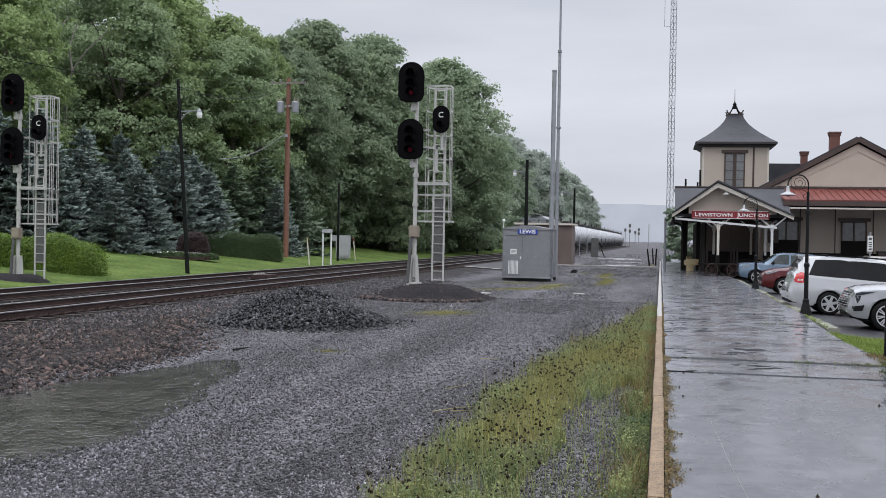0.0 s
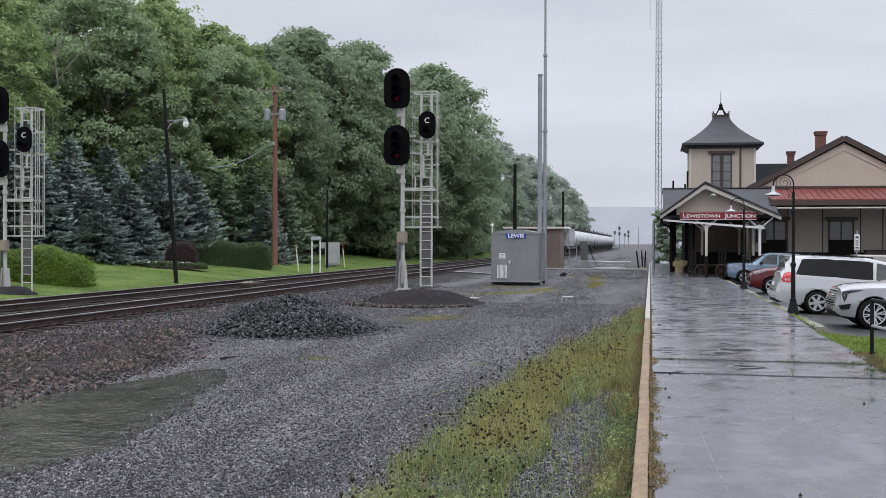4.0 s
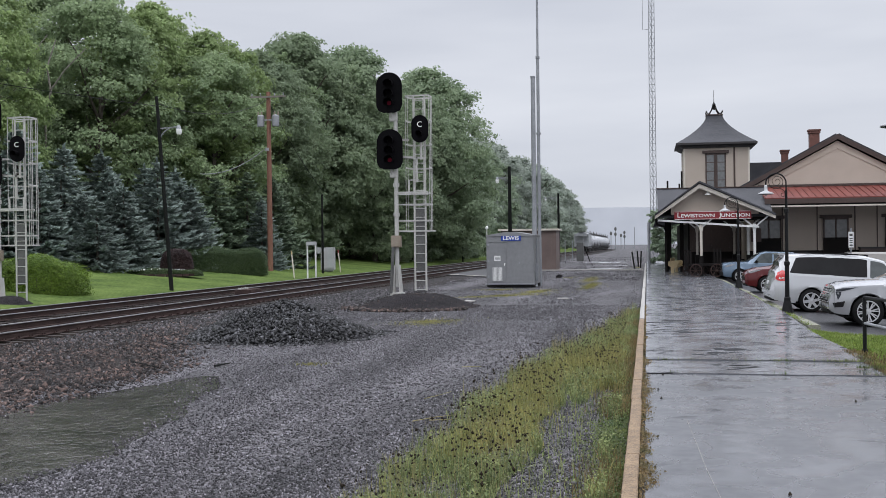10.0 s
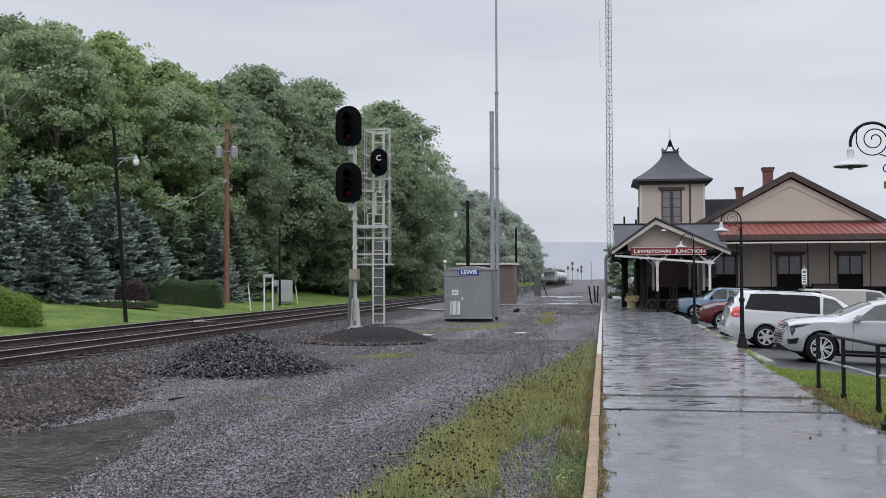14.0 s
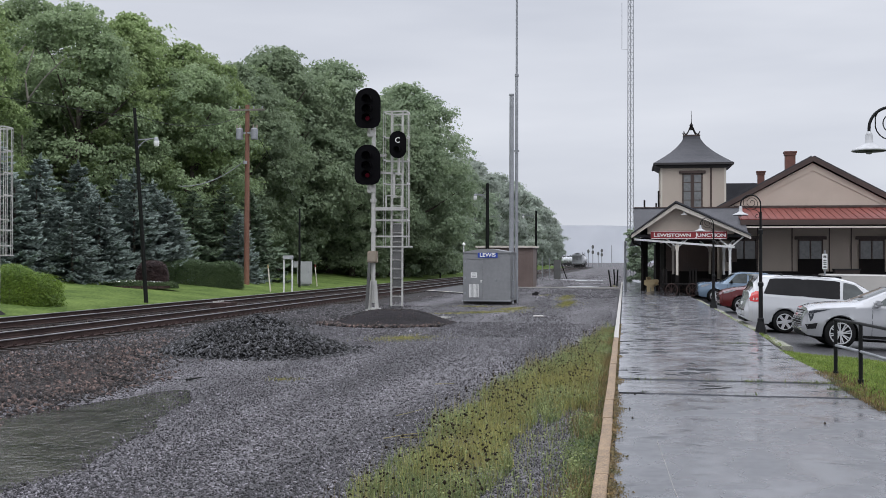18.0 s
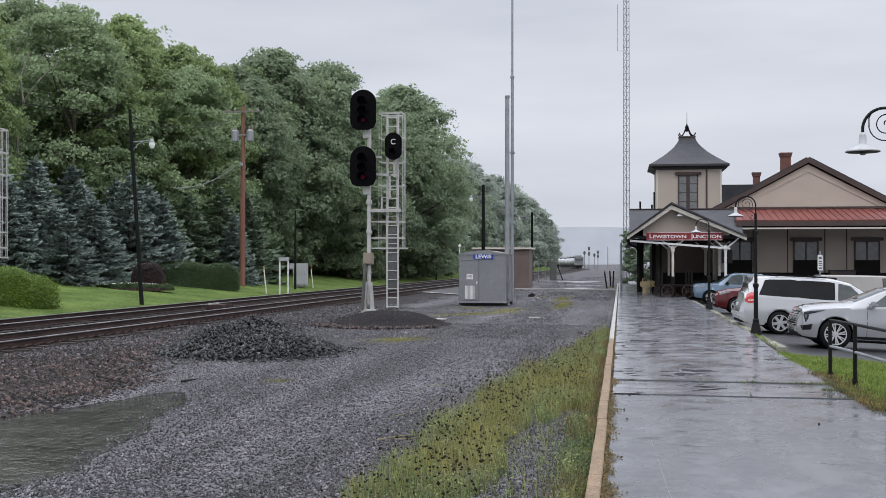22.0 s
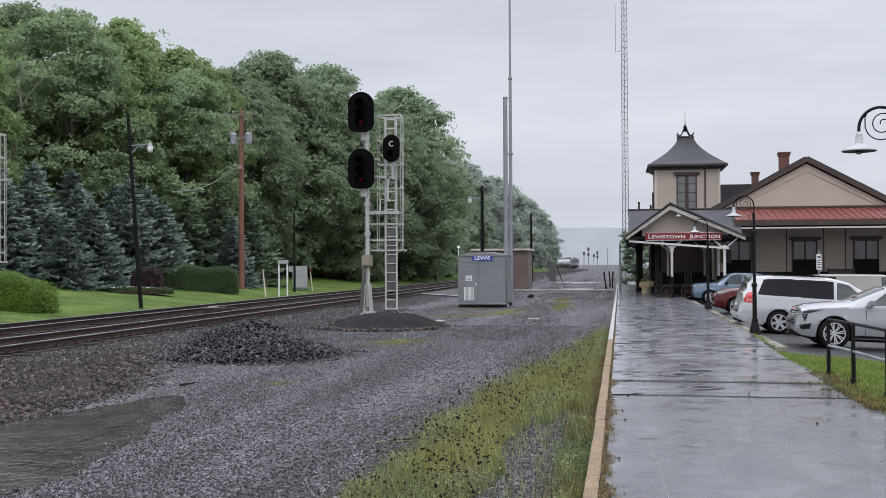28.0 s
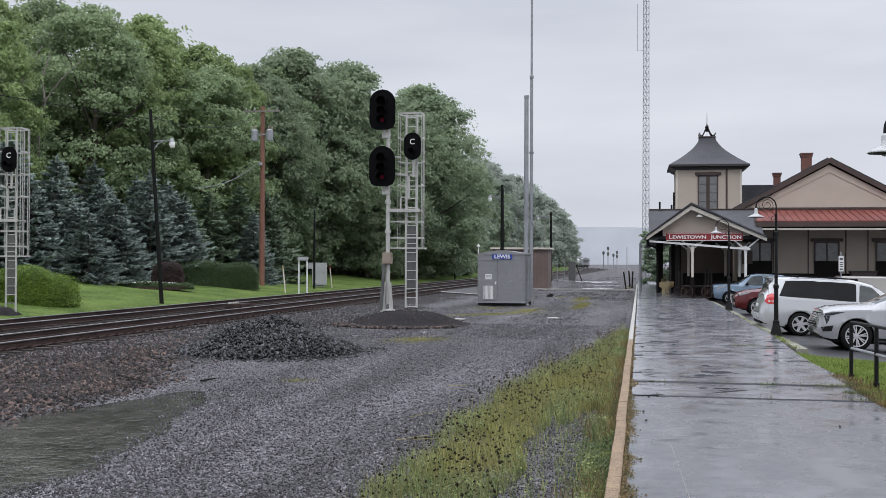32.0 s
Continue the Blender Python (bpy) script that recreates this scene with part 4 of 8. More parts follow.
plant(SPRUCE_D, [(-31.8, 63.0, 6.0, 30, 1.2), (-29.3, 67.8, 5.9, 90, 1.2), (-35.2, 55.0, 7.2, 170, 1.2), (-32.6, 58.8, 5.8, 250, 1.25), (-36.8, 52.0, 6.8, 10, 1.2), (-30.6, 61.4, 5.0, 330, 1.25), (-33.6, 54.6, 5.4, 60, 1.25), (-31.3, 59.0, 4.3, 150, 1.3), (-29.9, 61.0, 5.1, 280, 1.2), (-29.5, 57.0, 4.1, 200, 1.3)])
plant(SPRUCE_G, [(-28.4, 77.5, 7.0, 0, 1.2), (-29.8, 75.0, 6.2, 80, 1.25), (-27.4, 80.2, 6.8, 160, 1.2), (-30.6, 72.6, 6.0, 230, 1.25)])


def hedge(name, seed, w, d, h, mat, label, m, rounded=0.7):
    """A clipped hedge: leaves all over a rounded block."""
    rng = np.random.default_rng(seed)
    t = thing(name, m, label, "hedge")
    bm = B()
    for k in range(int(w / 0.6)):
        x = -w / 2 + 0.3 + 0.6 * k
        tube(bm, [(x, 0, -0.2), (x + 0.05, 0.03, h * 0.4), (x - 0.08, -0.05, h * 0.75)], 0.03, 6, 0.4)
    part("stems", bm, M_BARK, t)
    n = int(15000 * w)
    q = rng.uniform(-1, 1, (n, 3))
    q[:, 2] = rng.uniform(-0.03, 1, n)
    face = rng.choice(5, n, p=[0.13, 0.13, 0.22, 0.22, 0.30])
    for k, (ax, val) in enumerate(((0, -1), (0, 1), (1, -1), (1, 1), (2, 1))):
        q[face == k, ax] = val
    power = 2.2 / rounded
    q /= np.maximum(1.0, (np.abs(q) ** power).sum(1)[:, None] ** (1 / power))
    d3 = q / np.linalg.norm(q, axis=1)[:, None]
    p = q * np.array([w / 2, d / 2, h]) * rng.uniform(0.84, 1.03, (n, 1))
    p *= 1 + 0.07 * np.sin(p[:, :1] * 2.6 + 1.7 * p[:, 1:2] + seed) + rng.uniform(-0.02, 0.05, (n, 1))
    v, f = leaf_cards(p, d3 + np.array([0, 0, 0.55]), rng, (0.016, 0.04))
    fast_mesh("leaves", v, f, mat, t, kind="")
    return t


hedge("hedge", 31, 5.2, 2.2, 1.5, M_HEDGE, "clipped bright green hedge on the lawn", pose(-25.0, 41.6, ground_left(-24.6, 41.6) - 0.18, 0, 0, 10), 0.6)
hedge("hedge", 32, 7.4, 1.7, 1.6, M_HEDGE_D, "clipped dark green hedge before the spruces", pose(-26.9, 66.0, ground_left(-26.9, 66.0) - 0.25, 0, 0, 16), 0.6)
hedge("maroon_shrub", 33, 1.8, 1.4, 1.15, M_MAROON, "low maroon-leaved shrub in a flower bed", pose(-25.6, 58.6, ground_left(-25.6, 58.6) + 0.25, 0, 0, 20), 0.7)
hedge("flower_bed", 34, 3.9, 1.3, 0.38, M_HEDGE_D, "round flower bed of low green plants on the lawn", pose(-26.2, 58.0, ground_left(-26, 58.0), 0, 0, 20), 0.6)


bed = bpy.data.objects["flower_bed"]
rng = np.random.default_rng(8)
q = rng.uniform(-1, 1, (420, 2))
fast_mesh("blossoms", *leaf_cards(np.stack([q[:, 0] * 1.5, q[:, 1] * 0.5 - 0.1, 0.36 - 0.1 * q[:, 0] ** 2 + rng.uniform(0, 0.06, 420)], 1), np.tile([0.0, -0.3, 1.0], (420, 1)), rng, (0.02, 0.05)), M_LETTER, bed, "small white blossoms", kind="")
bm = B()
for k in range(26):
    t0, t1 = 2 * math.pi * k / 26, 2 * math.pi * (k + 0.92) / 26
    beam(bm, (2.0 * math.cos(t0), 0.95 * math.sin(t0), 0.05), (2.0 * math.cos(t1), 0.95 * math.sin(t1), 0.05), 0.09, 0.14)
part("edging", bm, M_RUST, bed, "dark brown edging")


# tree beside the station, farther along the walk, in the haze-paled leaf colour
plant(tree("tree", 9, 6.4, -0.2, 2.0, 40000, M_LEAF_M, "small bright green tree beside the station", size=(0.06, 0.14), lobes=70), [(1.95, 106, 6.4, 0)])


# ---- signals ----
def signal_head(parent, x, z, w, h, lamps, letter):
    bm = B()
    n = 14
    out = []
    for k in range(n + 1):
        a = math.pi * k / n
        out.append((x + w / 2 * math.cos(a), z + h / 2 - w / 2 + w / 2 * math.sin(a)))
    r = w * 0.28
    out += [(x - w / 2, z - h / 2 + r), (x - w / 2 + r * 0.3, z - h / 2 + r * 0.3), (x - w / 2 + r, z - h / 2), (x + w / 2 - r, z - h / 2), (x + w / 2 - r * 0.3, z - h / 2 + r * 0.3), (x + w / 2, z - h / 2 + r)]
    if letter:
        out = [(x + w / 2 * math.cos(2 * math.pi * k / 28), z + (h / 2 - w / 2) * (1 if math.sin(2 * math.pi * k / 28) >= 0 else -1) + w / 2 * math.sin(2 * math.pi * k / 28)) for k in range(28)]
    slab(bm, out, "y", -0.24, -0.21)
    head = part("backing_plate", bm, M_SIGBLACK, parent, "matt black signal backing plate")
    for zz, lit in lamps:
        bm = B()
        rr = w * 0.17
        rings = []
        for y in (-0.24, -0.50):
            rings.append([bm.verts.new((x + rr * math.cos(a), y, zz + rr * math.sin(a))) for a in np.linspace(-0.5, math.pi + 0.5, 14)])
        for a in range(13):
            bm.faces.new((rings[0][a], rings[0][a + 1], rings[1][a + 1], rings[1][a]))
        part("hood", bm, M_SIGBLACK, head)
        bm = B()
        cyl(bm, (x, -0.24, zz), (x, -0.255, zz), rr * 0.5, rr * 0.45, 16)
        part("lens", bm, M_LENS if lit else M_SIGBLACK, head, "red signal lens" if lit else "dark unlit signal lens")
    bm = B()
    box(bm, x - w * 0.28, -0.21, z - h * 0.36, x + w * 0.28, -0.02, z + h * 0.36, 0.03)
    part("lamp_case", bm, M_SIGBLACK, head)
    if letter:
        letters("letter", "C", 0.26, M_LETTER, head, pose(x, -0.262, z + 0.14, 90, 0, 0))
    return head


def letters(name, text, size, mat, parent, m, squeeze=1.0, bold=0.0):
    cu = bpy.data.curves.new(name, "FONT")
    cu.body, cu.size, cu.align_x, cu.align_y, cu.extrude, cu.offset = text, size, "CENTER", "CENTER", 0.004, bold
    tmp = new("tmp_text", cu)
    me = bpy.data.meshes.new_from_object(tmp)
    bpy.data.objects.remove(tmp)
    me.materials.clear()
    me.materials.append(mat)
    ob = new(name, me)
    ob.parent = parent
    ob.matrix_basis = m @ Matrix.Diagonal((squeeze, 1, 1, 1))
    return ob


def signal(m):
    """A colour-light signal on a silver mast with a caged ladder."""
    t = thing("railway_signal", m, "silver signal mast with black three-light heads and caged ladder", "signal", "signals at the tracks")
    bm = B()
    for sx in (-0.13, 0.13):
        slab(bm, [(sx - 0.04, 0), (sx + 0.04, 0), (sx * 0.5 + 0.03, 0.95), (sx * 0.5 - 0.03, 0.95)], "y", -0.13, 0.13)
    box(bm, -0.22, -0.2, -0.1, 0.22, 0.2, 0.03)
    part("base", bm, M_SILVER, t, "cast split base")
    bm = B()
    cyl(bm, (0, 0, 0.2), (0, 0, 7.2), 0.075, 0.065, 14)
    for z in (2.6, 3.6, 4.6, 6.3):
        cyl(bm, (0, 0, z), (0, 0, z + 0.12), 0.105, 0.105, 14)
    part("mast", bm, M_SILVER, t, smooth=False)
    bm = B()
    box(bm, -0.17, -0.19, 1.55, 0.17, 0.02, 1.95, 0.02)
    box(bm, -0.12, -0.21, 1.6, 0.12, -0.19, 1.9)
    part("junction_box", bm, M_TANBOX, t, "tan junction box")
    bm = B()
    tube(bm, [(-0.1, -0.13, 1.56), (-0.12, -0.14, 1.2), (-0.16, -0.16, 0.5), (-0.19, -0.18, 0.0)], 0.055, 8)
    part("conduit", bm, M_GUARD, t, "grey cable conduit")
    for z, lens in ((6.77, 6.42), (4.86, 4.5)):
        signal_head(t, -0.16, z, 0.89, 1.36, [(z + 0.28, False), (z - 0.05, False), (lens, True)], False)
        bm = B()
        tube(bm, [(0, 0, z - 0.9), (-0.1, -0.05, z - 0.86), (-0.16, -0.1, z - 0.62)], 0.06, 8)
        box(bm, -0.2, -0.1, z - 0.95, 0.06, 0.09, z - 0.72, 0.02)
        part("head_bracket", bm, M_SILVER, t)
    signal_head(t, 0.88, 5.52, 0.58, 0.92, [(5.35, False)], True)
    bm = B()
    beam(bm, (0, -0.02, 4.62), (1.0, -0.02, 4.55), 0.05, 0.07)
    beam(bm, (0.0, -0.02, 5.18), (0.45, -0.02, 5.18), 0.05, 0.07)
    cyl(bm, (0.88, -0.05, 4.5), (0.88, -0.05, 5.2), 0.045, 0.045, 8)
    beam(bm, (0.72, -0.02, 4.6), (0.72, -0.02, 3.75), 0.05, 0.06)
    part("side_bracket", bm, M_SILVER, t)
    # platform and hand rail
    bm = B()
    for z in (3.35, 3.4):
        beam(bm, (0.02, -0.02, z), (1.1, -0.02, z), 0.06, 0.06)
    beam(bm, (0.05, 0.5, 3.38), (1.1, 0.5, 3.38), 0.06, 0.06)
    box(bm, 0.45, 0.0, 3.36, 1.05, 0.5, 3.4)
    beam(bm, (0.45, -0.02, 3.8), (0.45, -0.02, 3.4), 0.035, 0.035)
    beam(bm, (0.45, -0.02, 3.82), (0.8, -0.02, 3.82), 0.035, 0.035)
    beam(bm, (0.98, -0.02, 3.82), (0.98, -0.02, 3.4), 0.035, 0.035)
    part("step_platform", bm, M_SILVER, t)
    # ladder
    bm = B()
    for x in (0.60, 0.98):
        beam(bm, (x, 0.12, 0.08), (x, 0.12, 6.66), 0.03, 0.06)
    ladder = part("ladder", bm, M_SILVER, t)
    bm = B()
    cyl(bm, (0.60, 0.12, 0), (0.98, 0.12, 0), 0.014, 0.014, 6)
    rung = part("rung", bm, M_SILVER, ladder)
    rung.matrix_basis = pose(0, 0, 0.12)
    for k in range(1, 22):
        share("rung", rung.data, ladder, pose(0, 0, 0.12 + 0.305 * k))
    bm = B()
    box(bm, 0.64, 0.135, 0.7, 0.95, 0.14, 2.9)
    part("climb_guard", bm, M_GUARD, ladder, "grey sheet climb guard")
    # cage: upright bars and hoops
    for z in (6.68, 5.85, 5.05, 4.25, 3.0, 2.45, 2.1):
        bm = B()
        out = 0.1 if z < 2.2 else 0.0
        pts = [(0.32 - out, 0.1, z), (0.32 - out, 0.62, z), (0.5, 0.84 + out, z), (1.05, 0.84 + out, z), (1.13 + out, 0.62, z), (1.13 + out, 0.1, z)]
        for p, q in zip(pts, pts[1:]):
            beam(bm, p, q, 0.012, 0.05)
        if z in (6.68, 3.0, 2.45, 2.1):
            beam(bm, (0.0 if z < 3.1 else 0.32, 0.1, z), (1.13 + out, 0.1, z), 0.02, 0.05)
        part("cage_hoop", bm, M_SILVER, ladder)
    bar = None
    for x, y in ((0.32, 0.1), (0.32, 0.45), (0.5, 0.84), (0.78, 0.84), (1.05, 0.84), (1.13, 0.6), (1.13, 0.35), (1.13, 0.1)):
        if bar is None:
            bm = B()
            beam(bm, (0, 0, 2.1), (0, 0, 6.70), 0.035, 0.012)
            bar = part("cage_bar", bm, M_SILVER, ladder)
            bar.matrix_basis = pose(x, y, 0)
        else:
            share("cage_bar", bar.data, ladder, pose(x, y, 0))
    return t


SIGNAL = signal(pose(-8.33, 37.2, 0.28))
copy_thing(SIGNAL, pose(-22.80, 36.75, -0.04))


def far_signal(x, y, h, heads):
    t = thing("railway_signal", pose(x, y, -0.1), "distant signal mast, black heads greyed for rain haze", "signal", "signals far along the tracks")
    bm = B()
    cyl(bm, (0, 0, 0), (0, 0, h), 0.16, 0.14, 8)
    part("mast", bm, M_GALV, t)
    for hx, z in heads:
        bm = B()
        slab(bm, [(hx + 0.46 * math.cos(a), z + 0.75 * math.sin(a)) for a in np.linspace(0, 2 * math.pi, 13)[:-1]], "y", -0.3, -0.15)
        # Grey instead of signal black: rain haze painted onto the heads.
        part("backing_plate", bm, M_GUARD, t)
    return t


far_signal(-15.6 + 4.2, 420, 8.2, [(0, 7.6), (0, 5.6)])
far_signal(-15.6 + 2.4, 425, 6.4, [(0, 6.0)])
far_signal(-8.9, 460, 7.2, [(0, 6.6), (0, 5.0)])
far_signal(-10.2, 455, 6.0, [(0, 5.4)])
far_signal(-4.6, 430, 8.4, [])


# ---- signal house, poles and shed ----
def bungalow():
    t = thing("signal_bungalow", pose(-6.38, 52.9, -0.13, 0, 0, -1.5), "grey aluminium signal bungalow with louvred door", "equipment house")
    w, d, h = 1.13, 2.6, 2.42
    bm = B()
    box(bm, -w, 0, 0.14, w, d, h, 0.02)
    slab(bm, [(-w - 0.02, h), (w + 0.02, h), (w + 0.02, h + 0.05), (0.25, h + 0.2), (-0.25, h + 0.2), (-w - 0.02, h + 0.05)], "y", -0.04, d + 0.04)
    part("body", bm, M_ALU, t)
    # Skids coloured dark to stand for the shadow gap below the body.
    for y in (0.35, d - 0.35):
        bm = B()
        box(bm, -w - 0.03, y - 0.05, 0, w + 0.03, y + 0.05, 0.15)
        part("skid", bm, M_UNDER, t)
    bm = B()
    box(bm, -w - 0.05, -0.05, 0.13, w + 0.05, -0.002, 0.20, 0.006)
    part("base_rail", bm, M_GALV, t, "pale steel base rail")
    bm = B()
    box(bm, -w + 0.12, -0.03, 0.25, -w + 0.95, 0.0, 2.12, 0.008)
    door = part("door", bm, M_ALU, t)
    bm = B()
    box(bm, -w + 0.1, -0.05, 2.14, -w + 0.98, 0, 2.18)
    part("drip_edge", bm, M_ALU, door)
    for k in range(8):
        bm = B()
        box(bm, -w + 0.3 + 0.06 * k, -0.05, 0.32, -w + 0.335 + 0.06 * k, -0.03, 0.95)
        part("louvre", bm, M_WHITE, door, "white upright louvre slat")
    bm = B()
    box(bm, -w + 0.38, -0.038, 1.25, -w + 0.68, -0.032, 1.5)
    notice = part("notice", bm, M_LETTER, door, "small white notice")
    bm = B()
    for k in range(3):
        box(bm, -w + 0.42, -0.043, 1.3 + 0.06 * k, -w + 0.64, -0.0385, 1.325 + 0.06 * k)
    part("notice_lines", bm, M_ALU, notice)
    bm = B()
    cyl(bm, (-w + 0.88, -0.03, 1.12), (-w + 0.88, -0.08, 1.12), 0.035, 0.03, 10)
    box(bm, -w + 0.86, -0.09, 1.02, -w + 0.9, -0.07, 1.14)
    part("handle", bm, M_LETTER, door)
    for z in (0.45, 1.2, 1.95):
        bm = B()
        box(bm, -w + 0.06, -0.045, z, -w + 0.14, -0.0, z + 0.12)
        part("hinge", bm, M_GALV, door)
    bm = B()
    cyl(bm, (0.45, 0, 1.15), (0.45, -0.05, 1.15), 0.04, 0.03, 10)
    part("vent_cap", bm, M_GALV, t)
    bm = B()
    box(bm, -0.42, -0.045, h - 0.22, 0.53, -0.015, h + 0.02, 0.006)
    plate = part("name_plate", bm, M_SIGNBLUE, t, "blue name plate with white letters")
    letters("lettering", "LEWIS", 0.25, M_LETTER, plate, pose(0.055, -0.05, h - 0.1, 90, 0, 0), 1.12, 0.006)
    bm = B()
    cyl(bm, (-w + 0.02, 0.1, h - 0.4), (-w + 0.02, 0.1, h + 0.38), 0.02, 0.02, 8)
    lathe(bm, [(0.02, 0), (0.075, 0.02), (0.07, 0.09), (0.0, 0.15)], 12, (-w + 0.02, 0.1, h + 0.36))
    part("antenna", bm, M_LETTER, t, "white dome antenna")
    bm = B()
    box(bm, w + 0.003, 0.5, 0.3, w + 0.12, 0.9, 1.1, 0.01)
    cyl(bm, (w + 0.06, 0.7, 1.1), (w + 0.06, 0.7, 2.3), 0.025, 0.025, 8)
    part("meter_box", bm, M_GALV, t)


bungalow()

t = thing("radio_mast", pose(-5.33, 54.2, -0.2), "galvanised steel monopole beside the signal bungalow", "mast")
bm = B()
lathe(bm, [(0.14, 0), (0.14, 0.1), (0.12, 0.12), (0.105, 10.1), (0.12, 10.12), (0.12, 10.2), (0.0, 10.22)], 14)
part("pole", bm, M_GALV, t)
bm = B()
box(bm, -0.14, -0.2, 1.0, 0.1, -0.09, 1.5, 0.01)
part("cable_box", bm, M_GALV, t)
t = thing("radio_mast", pose(-5.19, 55.3, -0.2), "tall slim steel antenna mast with a thin whip", "mast")
bm = B()
lathe(bm, [(0.09, 0), (0.075, 11.2), (0.10, 11.22), (0.10, 11.34), (0.055, 11.36), (0.05, 17.5), (0.02, 17.6), (0.012, 21)], 12)
part("pole", bm, M_GALV, t)
for z in (4.0, 7.5):
    bm = B()
    box(bm, -0.12, -0.09, z, 0.12, 0.09, z + 0.08)
    part("clamp", bm, M_GALV, t)

t = thing("relay_shed", pose(-9.3, 89.5, -0.15), "brown sided flat-roofed relay shed", "shed")
bm = B()
box(bm, -2.2, 0, 0, 2.2, 3.6, 3.15)
part("wall", bm, M_SHEDBROWN, t)
for k in range(14):
    bm = B()
    box(bm, -2.15 + 0.32 * k, -0.03, 0.1, -1.98 + 0.32 * k, 0, 3.1)
    part("siding_board", bm, M_SHEDBROWN, t)
bm = B()
box(bm, -2.4, -0.25, 3.15, 2.4, 3.8, 3.3, 0.02)
part("roof", bm, M_PALETRIM, t)

bm = B()
box(bm, -8.2, 87.2, -0.3, -0.3, 87.8, -0.07, 0.03)
tagged(part("crossing_strip", bm, M_CONC, None, "pale concrete strip across the yard", kind="structure"), category="strip")


def pole_lamp(x, y, z, h, r, mat, lean=0.0, arm=None, label="dark leaning lamp pole with a curved arm", name="street_lamp"):
    t = thing(name, pose(x, y, z, 0, lean, 0), label, "lamp post" if arm else "pole", "poles along the lawn")
    bm = B()
    cyl(bm, (0, 0, -0.4), (0, 0, h), r, r * 0.72, 12)
    part("pole", bm, mat, t)
    if arm:
        az, ax, ah = arm
        bm = B()
        pts = [(0, 0, az)] + [(ax * (1 - math.cos(a)) , 0, az + ah * math.sin(a)) for a in np.linspace(0.35, math.pi / 2, 7)]
        tube(bm, pts, 0.03, 8)
        part("arm", bm, M_GALV, t)
        bm = B()
        lathe(bm, [(0.05, 0.12), (0.09, 0.06), (0.11, -0.02), (0.13, -0.06)], 14, (ax + 0.12, 0, az + ah - 0.06))
        head = part("lamp_head", bm, M_GALV, t)
        bm = B()
        lathe(bm, [(0.125, 0.0), (0.13, -0.12), (0.10, -0.24), (0.0, -0.27)], 14, (ax + 0.12, 0, az + ah - 0.12))
        part("globe", bm, M_LETTER, head, "milky white globe")
        tube_b = B()
        beam(tube_b, (0, 0, az + ah), (ax + 0.05, 0, az + ah), 0.05, 0.05)
        part("arm_end", tube_b, M_GALV, t)
    return t


pole_lamp(-21.68, 49.0, -0.12, 9.1, 0.10, M_DARKPOLE, -4.0, (7.0, 0.85, 0.6))
pole_lamp(-22.5, 76.5, 0.0, 5.6, 0.09, M_DARKPOLE, 0, None, "short dark wooden post on the lawn", "utility_pole")
pole_lamp(-21.5, 131.7, 0.0, 4.2, 0.09, M_DARKPOLE, 0, None, "short dark wooden post before the woods", "utility_pole")
pole_lamp(-9.62, 80.0, -0.1, 7.6, 0.15, M_DARKPOLE, 0, (6.3, -1.0, 0.5), "black yard lamp pole behind the bungalow")
pole_lamp(-10.0, 130.0, -0.1, 7.9, 0.16, M_DARKPOLE, 0, (6.9, -1.6, 0.5), "black yard lamp pole by the tracks")

# the transformer pole
t = thing("utility_pole", pose(-25.05, 72.7, ground_left(-25.05, 72.7)), "reddish wooden utility pole with two transformers", "pole")
bm = B()
cyl(bm, (0, 0, -0.4), (0, 0, 12.1), 0.19, 0.14, 14)
part("pole", bm, M_POLE, t)
for s in (-1, 1):
    bm = B()
    lathe(bm, [(0.23, 0), (0.24, 0.05), (0.24, 0.70), (0.19, 0.77), (0.05, 0.8)], 18, (s * 0.52, -0.1, 9.75))
    can = part("transformer", bm, M_GALV, t, "light grey transformer can")
    for q in (-0.12, 0.12):
        bm = B()
        lathe(bm, [(0.05, 0), (0.05, 0.22), (0.02, 0.26)], 8, (s * 0.58 + q, -0.1, 10.5))
        part("bushing", bm, M_TANBOX, can)
    bm = B()
    beam(bm, (0, -0.1, 10.2), (s * 0.35, -0.1, 10.2), 0.08, 0.1)
    part("bracket", bm, M_GALV, t)
bm = B()
beam(bm, (-1.25, -0.16, 11.75), (1.25, -0.16, 11.75), 0.1, 0.12)
part("crossarm", bm, M_LIMB, t, "weathered wooden crossarm")
for x in (-1.1, -0.5, 0.5, 1.1):
    bm = B()
    lathe(bm, [(0.03, 0), (0.06, 0.06), (0.03, 0.1), (0.06, 0.14), (0.0, 0.2)], 10, (x, -0.16, 11.81))
    part("insulator", bm, M_GALV, t)
bm = B()
cyl(bm, (-0.05, -0.3, 8.1), (-0.05, -0.3, 8.3), 0.14, 0.14, 10)
tube(bm, [(-0.3 - 4.5 * q, -0.3, 8.15 - 1.5 * q - 1.9 * q * (1 - q)) for q in np.linspace(0, 1, 12)], 0.03, 6)
part("service_cable", bm, M_GALV, t)
def sag(p0, p1, drop, n=14):
    """Points of a hanging cable."""
    return [tuple(p0[k] + (p1[k] - p0[k]) * q - (4 * drop * q * (1 - q) if k == 2 else 0) for k in range(3)) for q in np.linspace(0, 1, n)]


bm = B()
tube(bm, sag((-25.05, 72.6, 11.9), (-22.2, 49.0, 8.6), 0.7), 0.016, 5)
tube(bm, sag((-22.2, 49.0, 8.5), (-30, 0, 9.4), 0.8), 0.016, 5)
tube(bm, sag((-25.05, 72.6, 11.8), (-22.5, 76.5, 5.9), 0.3), 0.016, 5)
